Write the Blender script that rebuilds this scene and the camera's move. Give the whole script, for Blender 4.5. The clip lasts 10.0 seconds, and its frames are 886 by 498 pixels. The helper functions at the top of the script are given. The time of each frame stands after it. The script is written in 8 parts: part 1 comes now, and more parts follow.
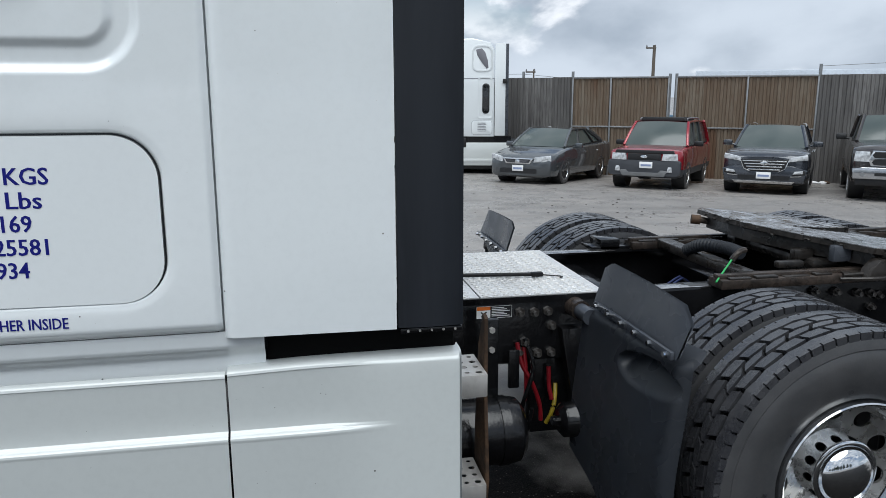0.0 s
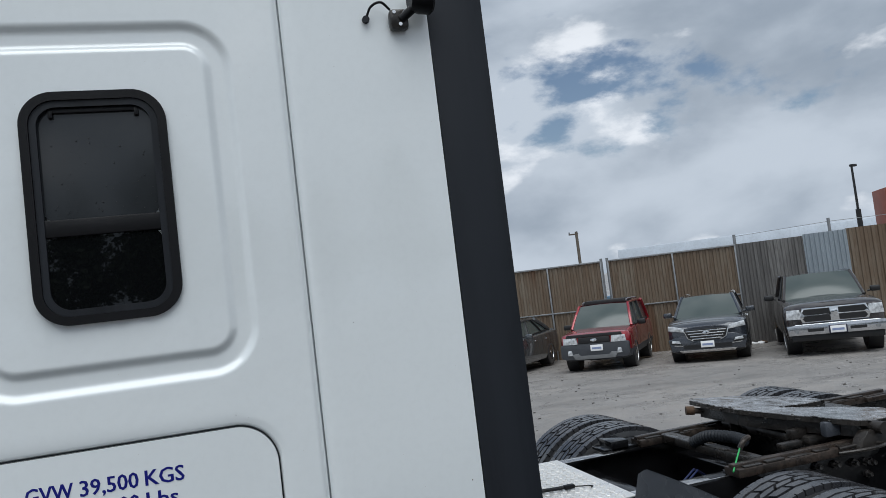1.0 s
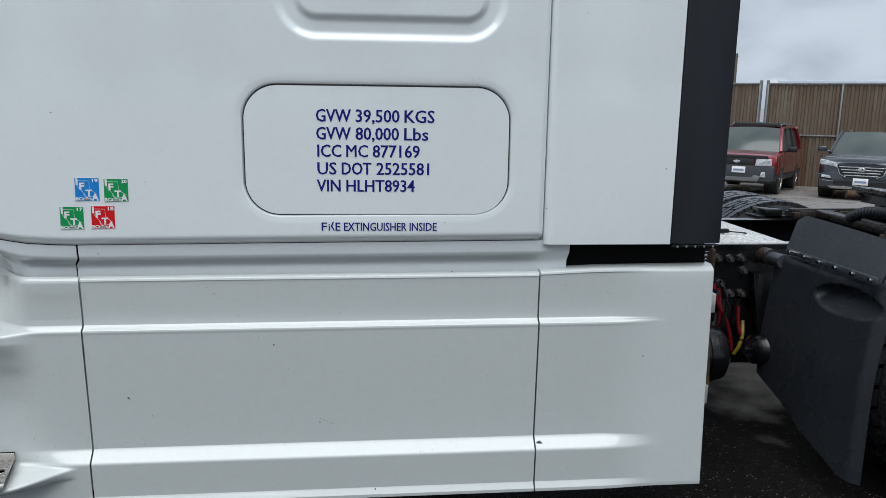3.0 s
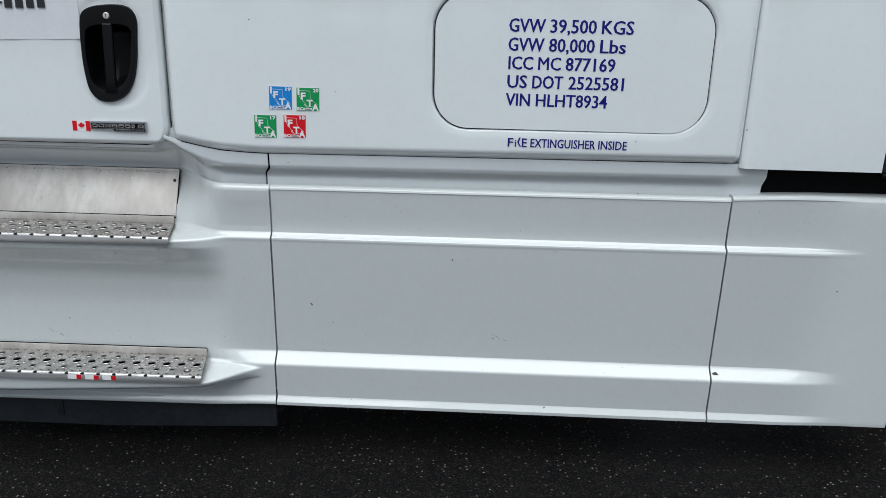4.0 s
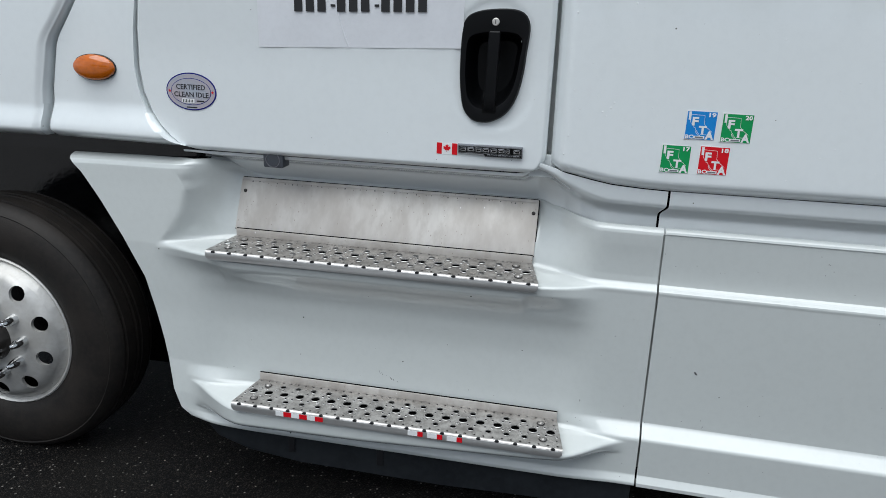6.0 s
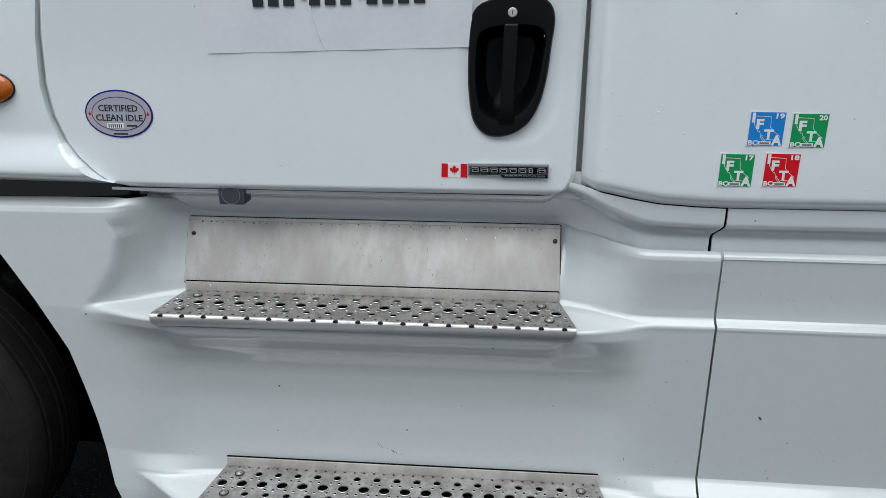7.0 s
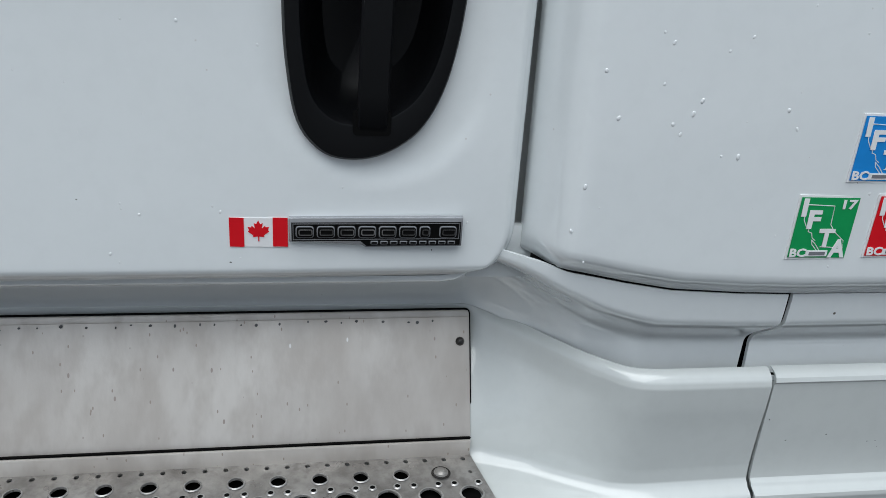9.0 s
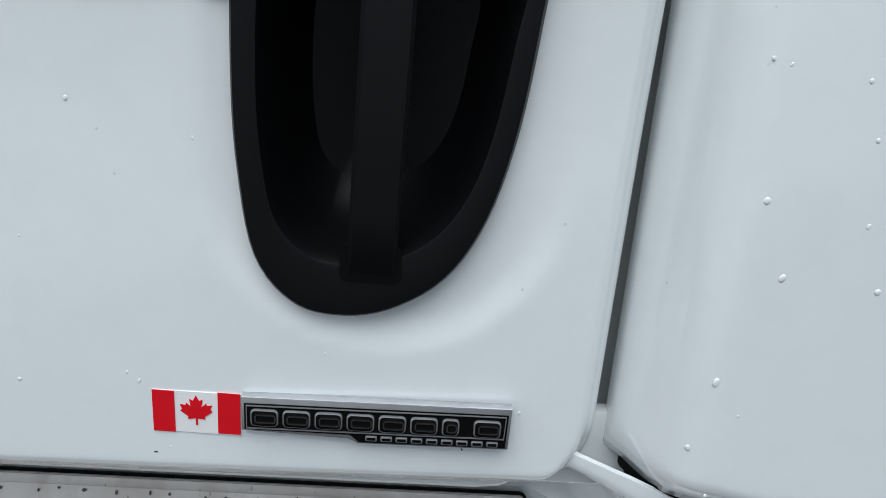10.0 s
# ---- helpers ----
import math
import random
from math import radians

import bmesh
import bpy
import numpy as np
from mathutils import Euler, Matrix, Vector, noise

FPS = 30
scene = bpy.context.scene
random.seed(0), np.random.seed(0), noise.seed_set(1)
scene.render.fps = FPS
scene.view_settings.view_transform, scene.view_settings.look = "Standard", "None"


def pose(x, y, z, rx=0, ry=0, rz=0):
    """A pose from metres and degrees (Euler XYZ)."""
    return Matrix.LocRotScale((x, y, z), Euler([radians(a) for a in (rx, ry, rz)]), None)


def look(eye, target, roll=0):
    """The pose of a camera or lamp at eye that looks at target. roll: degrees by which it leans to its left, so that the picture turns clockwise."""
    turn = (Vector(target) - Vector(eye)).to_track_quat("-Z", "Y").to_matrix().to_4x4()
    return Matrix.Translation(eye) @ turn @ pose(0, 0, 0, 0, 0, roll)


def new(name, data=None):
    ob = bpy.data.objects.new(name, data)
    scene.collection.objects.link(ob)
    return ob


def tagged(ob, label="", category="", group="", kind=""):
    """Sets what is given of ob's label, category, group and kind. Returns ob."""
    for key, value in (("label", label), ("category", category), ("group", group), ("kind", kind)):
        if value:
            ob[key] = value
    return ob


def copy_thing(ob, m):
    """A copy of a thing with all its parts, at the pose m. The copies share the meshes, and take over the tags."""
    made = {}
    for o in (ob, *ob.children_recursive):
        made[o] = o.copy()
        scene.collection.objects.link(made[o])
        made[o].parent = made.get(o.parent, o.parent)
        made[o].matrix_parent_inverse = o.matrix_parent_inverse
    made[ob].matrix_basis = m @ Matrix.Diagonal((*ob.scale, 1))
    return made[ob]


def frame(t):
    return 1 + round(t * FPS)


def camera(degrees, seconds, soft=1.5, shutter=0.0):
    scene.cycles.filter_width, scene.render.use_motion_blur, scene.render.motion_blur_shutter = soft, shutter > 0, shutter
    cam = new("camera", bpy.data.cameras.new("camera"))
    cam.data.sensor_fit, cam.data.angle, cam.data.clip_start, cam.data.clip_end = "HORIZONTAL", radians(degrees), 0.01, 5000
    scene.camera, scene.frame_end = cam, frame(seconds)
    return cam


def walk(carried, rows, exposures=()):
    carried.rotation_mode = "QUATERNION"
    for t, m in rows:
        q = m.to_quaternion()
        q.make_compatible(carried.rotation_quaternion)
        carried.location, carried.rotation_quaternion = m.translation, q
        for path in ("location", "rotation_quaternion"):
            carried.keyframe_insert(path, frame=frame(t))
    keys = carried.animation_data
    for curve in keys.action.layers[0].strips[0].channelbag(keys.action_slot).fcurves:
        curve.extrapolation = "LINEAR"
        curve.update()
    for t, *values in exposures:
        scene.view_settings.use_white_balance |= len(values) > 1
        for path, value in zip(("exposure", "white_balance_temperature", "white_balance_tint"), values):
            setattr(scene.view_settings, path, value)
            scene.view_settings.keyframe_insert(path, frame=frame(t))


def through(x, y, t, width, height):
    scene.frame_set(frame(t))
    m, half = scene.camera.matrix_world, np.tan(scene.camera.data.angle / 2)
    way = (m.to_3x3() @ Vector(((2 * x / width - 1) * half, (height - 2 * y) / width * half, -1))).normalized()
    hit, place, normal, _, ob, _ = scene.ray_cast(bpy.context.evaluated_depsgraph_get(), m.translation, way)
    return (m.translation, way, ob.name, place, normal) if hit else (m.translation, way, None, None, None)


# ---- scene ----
cam = camera(61.8, 10.0, soft=0.8)
PATH = [
    (0, (-0.026, 0.149, 1.805), (0.351, 2.071, 1.4), -0.1),
    (0.2, (-0.089, 0.084, 1.857), (0.372, 2.010, 1.580), -0.5),
    (0.5, (-0.223, 0.005, 1.932), (0.337, 1.923, 1.844), -2.4),
    (0.8, (-0.386, -0.059, 2.009), (0.206, 1.850, 2.067), -5.9),
    (1, (-0.473, -0.102, 2.027), (0.097, 1.812, 2.14), -6.9),
    (1.2, (-0.528, -0.147, 2.004), (-0.011, 1.779, 2.152), -7.4),
    (1.5, (-0.588, -0.219, 1.955), (-0.18, 1.734, 2.098), -5.7),
    (1.8, (-0.608, -0.282, 1.906), (-0.289, 1.691, 1.970), -5.1),
    (2, (-0.641, -0.301, 1.867), (-0.365, 1.68, 1.839), -4.0),
    (2.2, (-0.676, -0.340, 1.825), (-0.435, 1.641, 1.692), -2.9),
    (2.5, (-0.749, -0.382, 1.763), (-0.518, 1.591, 1.528), -0.7),
    (2.7, (-0.811, -0.412, 1.715), (-0.577, 1.553, 1.422), 0.2),
    (3.8, (-1.088, -0.431, 1.611), (-1.049, 1.485, 1.04), 1.4),
    (4, (-1.176, -0.373, 1.612), (-1.223, 1.54, 1.03), 1.3),
    (4.2, (-1.244, -0.323, 1.631), (-1.369, 1.582, 1.035), 1.5),
    (4.5, (-1.333, -0.249, 1.656), (-1.578, 1.642, 1.054), 1.4),
    (5, (-1.582, -0.193, 1.643), (-1.909, 1.689, 1.049), 1.9),
    (5.5, (-1.855, -0.147, 1.641), (-2.218, 1.727, 1.042), 2.2),
    (5.7, (-1.94, -0.088, 1.636), (-2.342, 1.775, 1.03), 1.8),
    (6.8, (-2.338, 0.318, 1.608), (-2.609, 2.211, 1.021), 0.0),
    (7, (-2.397, 0.402, 1.597), (-2.559, 2.305, 1.006), 0.1),
    (7.5, (-2.459, 0.644, 1.592), (-2.449, 2.547, 0.975), 0.2),
    (8, (-2.476, 0.932, 1.595), (-2.393, 2.825, 0.955), 0.7),
    (8.2, (-2.491, 1.038, 1.594), (-2.351, 2.917, 0.925), 1.3),
    (8.5, (-2.506, 1.184, 1.579), (-2.264, 3.05, 0.902), 1.8),
    (8.7, (-2.497, 1.270, 1.560), (-2.186, 3.124, 0.880), 2.5),
    (9, (-2.449, 1.406, 1.534), (-2.135, 3.245, 0.813), 3.3),
    (9.2, (-2.407, 1.495, 1.537), (-2.133, 3.325, 0.777), 3.9),
    (9.5, (-2.375, 1.599, 1.546), (-2.205, 3.444, 0.792), 3.9),
    (9.7, (-2.373, 1.644, 1.547), (-2.231, 3.502, 0.820), 3.5),
    (10, (-2.367, 1.732, 1.548), (-2.301, 3.617, 0.881), 4.1),
]
walk(cam, [(t, look(eye, target, roll)) for t, eye, target, roll in PATH], exposures=[(0.0, 0.20), (0.5, 0.04), (1.0, -0.1), (1.5, -0.22), (2.0, -0.2), (2.5, -0.10), (3.8, 0.12), (4.5, 0.09), (5.5, 0.13), (7.5, -0.03), (8.5, 0.06), (9.0, 0.0), (9.5, 0.14), (10.0, 0.23)])

# ---- world: broken cloud over a pale blue sky, and a veiled sun behind the camera ----
SUN_EL, SUN_ROT = radians(66), radians(200)
world = bpy.data.worlds.new("sky")
scene.world = world
world.use_nodes = True
wn, wl = world.node_tree.nodes, world.node_tree.links


def wnode(kind, **values):
    n = wn.new(kind)
    for k, v in values.items():
        n.inputs[k.replace("_", " ")].default_value = v
    return n


def wrange(v, x0, x1, a, b):
    n = wnode("ShaderNodeMapRange", From_Min=x0, From_Max=x1, To_Min=a, To_Max=b)
    n.interpolation_type = "SMOOTHSTEP"
    wl.new(v, n.inputs["Value"])
    return n.outputs["Result"]


def wmix(f, a, b):
    n = wn.new("ShaderNodeMix")
    n.data_type = "RGBA"
    for s, v in ((n.inputs["Factor"], f), (n.inputs["A"], a), (n.inputs["B"], b)):
        if hasattr(v, "is_linked"):
            wl.new(v, s)
        else:
            s.default_value = v if isinstance(v, float) else (*v, 1)
    return n.outputs["Result"]


sky = wn.new("ShaderNodeTexSky")
sky.sky_type, sky.sun_disc = "NISHITA", False
sky.sun_elevation, sky.sun_rotation = SUN_EL, SUN_ROT
blue = wn.new("ShaderNodeVectorMath")
blue.operation = "SCALE"
blue.inputs["Scale"].default_value = 0.088
wl.new(sky.outputs[0], blue.inputs[0])
coord = wn.new("ShaderNodeTexCoord")
place_a = wnode("ShaderNodeMapping", Scale=(1.0, 1.0, 1.9), Location=(0.9, 0.35, 0.2))
wl.new(coord.outputs["Generated"], place_a.inputs["Vector"])


def cloud_noise(scale, detail, rough, shift):
    m = wnode("ShaderNodeMapping", Location=shift)
    wl.new(place_a.outputs[0], m.inputs["Vector"])
    t = wnode("ShaderNodeTexNoise", Scale=scale, Detail=detail, Roughness=rough, Distortion=0.12)
    wl.new(m.outputs[0], t.inputs["Vector"])
    return t.outputs["Fac"]


high = wn.new("ShaderNodeSeparateXYZ")
wl.new(coord.outputs["Generated"], high.inputs[0])
low_haze = wrange(high.outputs["Z"], 0.05, 0.16, 1.0, 0.0)
open_sky = wrange(cloud_noise(2.6, 9.0, 0.56, (6.97, 3.54, 0.18)), 0.385, 0.445, 0.0, 1.0)
join = wn.new("ShaderNodeMath")
join.operation = "MAXIMUM"
wl.new(open_sky, join.inputs[0])
wl.new(low_haze, join.inputs[1])
cover = join.outputs[0]
puff = wrange(cloud_noise(3.0, 7.0, 0.50, (4.75, 1.85, 6.67)), 0.37, 0.63, 0.0, 1.0)
white = wrange(cloud_noise(5.2, 8.0, 0.52, (0.3, 4.46, 5.43)), 0.535, 0.635, 0.0, 0.70)
cloud = wmix(puff, (0.325, 0.390, 0.475), (0.575, 0.650, 0.745))
cloud = wmix(white, cloud, (1.02, 1.06, 1.12))
wl.new(wmix(cover, blue.outputs[0], cloud), wn["Background"].inputs[0])
wn["Background"].inputs[1].default_value = 1.0
sun = new("sun", bpy.data.lights.new("sun", "SUN"))
sun.data.energy, sun.data.angle, sun.data.color = 2.75, radians(62), (0.935, 0.975, 0.985)
sun.matrix_world = look((0, 0, 0), (-math.sin(SUN_ROT) * math.cos(SUN_EL), -math.cos(SUN_ROT) * math.cos(SUN_EL), -math.sin(SUN_EL)))
scene.view_settings.exposure = 0.0

# ---- building tools ----
def mesh_object(name, verts, faces, mat, parent=None, label="", angle=35):
    me = bpy.data.meshes.new(name)
    me.from_pydata([tuple(map(float, v)) for v in verts], [], [tuple(map(int, f)) for f in faces])
    me.materials.append(mat)
    me.polygons.foreach_set("use_smooth", [angle > 0] * len(me.polygons))
    if 0 < angle < 180:
        me.set_sharp_from_angle(angle=radians(angle))
    ob = new(name, me)
    ob.parent = parent
    return tagged(ob, label)


def part(name, bm, mat, parent=None, label="", angle=35):
    bmesh.ops.recalc_face_normals(bm, faces=bm.faces[:])
    me = bpy.data.meshes.new(name)
    bm.to_mesh(me)
    bm.free()
    me.materials.append(mat)
    me.polygons.foreach_set("use_smooth", [angle > 0] * len(me.polygons))
    if 0 < angle < 180:
        me.set_sharp_from_angle(angle=radians(angle))
    ob = new(name, me)
    ob.parent = parent
    return tagged(ob, label)


def again(ob, m, parent=None):
    """One more object on the same mesh, moved by m."""
    o = new(ob.name.split(".")[0], ob.data)
    o.parent = parent or ob.parent
    o.matrix_basis = m @ ob.matrix_basis
    return o


def thing(name, label, category, group="", at=(0, 0, 0)):
    ob = new(name)
    ob.empty_display_size = 0.2
    ob.location = at
    return tagged(ob, label, category, group)


def box(bm, x0, x1, y0, y1, z0, z1, bevel=0.0, m=None, seg=2):
    made = bmesh.ops.create_cube(bm, size=1, matrix=Matrix.Translation(((x0 + x1) / 2, (y0 + y1) / 2, (z0 + z1) / 2)) @ Matrix.Diagonal((abs(x1 - x0), abs(y1 - y0), abs(z1 - z0), 1)))
    vs = made["verts"]
    if m is not None:
        bmesh.ops.transform(bm, matrix=m, verts=vs)
    if bevel:
        es = list({e for v in vs for e in v.link_edges})
        bmesh.ops.bevel(bm, geom=es, offset=bevel, segments=seg, profile=0.5, affect="EDGES")
    return bm


def boxes(*rows, bevel=0.0):
    bm = bmesh.new()
    for r in rows:
        box(bm, *r, bevel=bevel)
    return bm


def cylinder(bm, a, b, r, seg=20, r2=None):
    a, b = Vector(a), Vector(b)
    q = (b - a).to_track_quat("Z", "Y").to_matrix().to_4x4()
    bmesh.ops.create_cone(bm, cap_ends=True, segments=seg, radius1=r, radius2=r if r2 is None else r2, depth=(b - a).length, matrix=Matrix.Translation((a + b) / 2) @ q)
    return bm


def tube(bm, pts, r, seg=8):
    """A round pipe along points."""
    pts = [Vector(p) for p in pts]
    rings, up = [], Vector((0.13, 0.31, 0.94))
    for i, p in enumerate(pts):
        d = (pts[min(i + 1, len(pts) - 1)] - pts[max(i - 1, 0)]).normalized()
        u = d.cross(up).normalized() if abs(d.dot(up)) < 0.98 else d.cross(Vector((1, 0, 0))).normalized()
        w = d.cross(u)
        rings.append([bm.verts.new(p + r * (math.cos(k * math.tau / seg) * u + math.sin(k * math.tau / seg) * w)) for k in range(seg)])
    for a, b in zip(rings, rings[1:]):
        for k in range(seg):
            bm.faces.new((a[k], a[(k + 1) % seg], b[(k + 1) % seg], b[k]))
    bm.faces.new(rings[0][::-1])
    bm.faces.new(rings[-1])
    return bm


def curve_pts(ctrl, n=10):
    """A smooth run of points through the control points."""
    c = [Vector(p) for p in ctrl]
    c = [2 * c[0] - c[1]] + c + [2 * c[-1] - c[-2]]
    out = []
    for i in range(1, len(c) - 2):
        for k in range(n):
            t = k / n
            a, b, d, e = c[i - 1], c[i], c[i + 1], c[i + 2]
            out.append(0.5 * (2 * b + (d - a) * t + (2 * a - 5 * b + 4 * d - e) * t * t + (3 * b - a - 3 * d + e) * t ** 3))
    return out + [c[-2]]


def lathe(profile, seg=48, axis="y", at=(0, 0, 0), a0=0.0, a1=math.tau, closed=False):
    """Turn (along, radius) points round an axis. Returns a bmesh."""
    bm = bmesh.new()
    whole = abs(a1 - a0 - math.tau) < 1e-6
    n = seg if whole else seg + 1
    rings = []
    for k in range(n):
        a = a0 + (a1 - a0) * k / seg
        row = []
        for s, r in profile:
            u, v = r * math.cos(a), r * math.sin(a)
            p = {"y": (u, s, v), "x": (s, u, v), "z": (u, v, s)}[axis]
            row.append(bm.verts.new(Vector(p) + Vector(at)))
        rings.append(row)
    m = len(profile)
    for k in range(seg):
        a, b = rings[k], rings[(k + 1) % n]
        for i in range(m if closed else m - 1):
            j = (i + 1) % m
            bm.faces.new((a[i], a[j], b[j], b[i]))
    return bm


def plate(outline, y0, y1, bevel=0.0, seg=2, axis="y"):
    """A flat plate of an outline in x and z (or x, y for axis z; y, z for axis x), between two depths."""
    bm = bmesh.new()
    def at(u, v, d):
        return {"y": (u, d, v), "z": (u, v, d), "x": (d, u, v)}[axis]
    a = [bm.verts.new(at(u, v, y0)) for u, v in outline]
    b = [bm.verts.new(at(u, v, y1)) for u, v in outline]
    front = bm.faces.new(a)
    bm.faces.new(b[::-1])
    n = len(a)
    for i in range(n):
        bm.faces.new((a[i], b[i], b[(i + 1) % n], a[(i + 1) % n]))
    if bevel:
        bmesh.ops.bevel(bm, geom=list(front.edges), offset=bevel, segments=seg, profile=0.5, affect="EDGES")
    return bm


def rrect(x0, x1, z0, z1, r, n=8):
    out = []
    for cx, cz, a in ((x1 - r, z1 - r, 0), (x0 + r, z1 - r, 90), (x0 + r, z0 + r, 180), (x1 - r, z0 + r, 270)):
        for k in range(n + 1):
            t = radians(a + 90 * k / n)
            out.append((cx + r * math.cos(t), cz + r * math.sin(t)))
    return out


def ellipse(cx, cz, a, b, n=40):
    return [(cx + a * math.cos(k * math.tau / n), cz + b * math.sin(k * math.tau / n)) for k in range(n)]


def sd_rrect(x, z, x0, x1, z0, z1, r):
    qx = np.abs(x - (x0 + x1) / 2) - (x1 - x0) / 2 + r
    qz = np.abs(z - (z0 + z1) / 2) - (z1 - z0) / 2 + r
    return np.minimum(np.maximum(qx, qz), 0) + np.hypot(np.maximum(qx, 0), np.maximum(qz, 0)) - r


def ease(a, b, v):
    t = np.clip((v - a) / (b - a), 0, 1)
    return t * t * (3 - 2 * t)


def steps(*runs):
    """Sorted sample values: runs of (start, stop, step)."""
    v = np.concatenate([np.arange(a, b, s) for a, b, s in runs] + [np.array([runs[-1][1]])])
    return np.unique(np.round(v, 5))


def skin(name, us, zs, place, mat, parent, label="", depth=0.025, keep=None, angle=60):
    """A pressed panel: place(u, z) gives arrays x, y, z; its border is turned back by depth."""
    U, Z = np.meshgrid(us, zs)
    X, Y, ZZ = place(U, Z)
    nv, nu = U.shape
    verts = np.stack([X, Y, ZZ], -1).reshape(-1, 3)
    i = np.arange((nv - 1) * nu).reshape(nv - 1, nu)[:, :-1]
    quads = np.stack([i, i + 1, i + nu + 1, i + nu], -1).reshape(-1, 4)
    if keep is not None:
        c = verts[quads].mean(1)
        quads = quads[keep(c[:, 0], c[:, 2])]
    edges = {}
    for q in quads.tolist():
        for k in range(4):
            a, b = q[k], q[(k + 1) % 4]
            if (b, a) in edges:
                del edges[(b, a)]
            else:
                edges[(a, b)] = 1
    faces = quads.tolist()
    verts = verts.tolist()
    back = {}
    for a, b in edges:
        for v in (a, b):
            if v not in back:
                back[v] = len(verts)
                p = verts[v]
                verts.append((p[0], p[1] + depth, p[2]))
        faces.append((b, a, back[a], back[b]))
    return mesh_object(name, verts, faces, mat, parent, label, angle)


def lettering(text, size, mat, parent, m, name="lettering", label="", width=None, bold=0.012, depth=0.0012, align="LEFT", shear=0.0, heavy=0.0):
    """Raised letters in the built-in font; m carries its x, y plane into place; size is the capitals' height."""
    cu = bpy.data.curves.new(name, "FONT")
    cu.body, cu.size, cu.extrude, cu.offset, cu.align_x, cu.shear, cu.resolution_u = text, size / 0.729, depth / 2, bold * size, align, shear, 2
    tmp = bpy.data.objects.new(name, cu)
    me = bpy.data.meshes.new_from_object(tmp)
    bpy.data.objects.remove(tmp)
    bpy.data.curves.remove(cu)
    me.name = name
    n = len(me.vertices)
    co = np.empty(n * 3, "f")
    me.vertices.foreach_get("co", co)
    co = co.reshape(-1, 3)
    if width:
        co[:, 0] = (co[:, 0] - co[:, 0].min()) * width / max(1e-6, co[:, 0].max() - co[:, 0].min())
    me.vertices.foreach_set("co", co.reshape(-1))
    if heavy:
        bm = bmesh.new()
        bm.from_mesh(me)
        twin = bmesh.ops.duplicate(bm, geom=bm.verts[:] + bm.edges[:] + bm.faces[:])["geom"]
        bmesh.ops.translate(bm, verts=[g for g in twin if isinstance(g, bmesh.types.BMVert)], vec=(heavy * size, 0, 0.0002))
        bm.to_mesh(me)
        bm.free()
    me.materials.clear()
    me.materials.append(mat)
    me.transform(m)
    ob = new(name, me)
    ob.parent = parent
    return tagged(ob, label)


def side_frame(x, y, z, turn=0.0, slant=0.0):
    """x along the truck's side to the right, y up, facing the camera's side."""
    return Matrix.Translation((x, y, z)) @ Matrix.Rotation(radians(turn), 4, "Z") @ Matrix.Rotation(radians(90), 4, "X") @ Matrix.Rotation(radians(slant), 4, "Z")


def welded(name, verts, faces, mat, parent=None, label="", angle=35):
    """A mesh whose touching cells are joined into one sheet."""
    bm = bmesh.new()
    vs = [bm.verts.new(v) for v in verts]
    for f in faces:
        bm.faces.new([vs[i] for i in f])
    bmesh.ops.remove_doubles(bm, verts=bm.verts[:], dist=2e-4)
    return part(name, bm, mat, parent, label, angle)

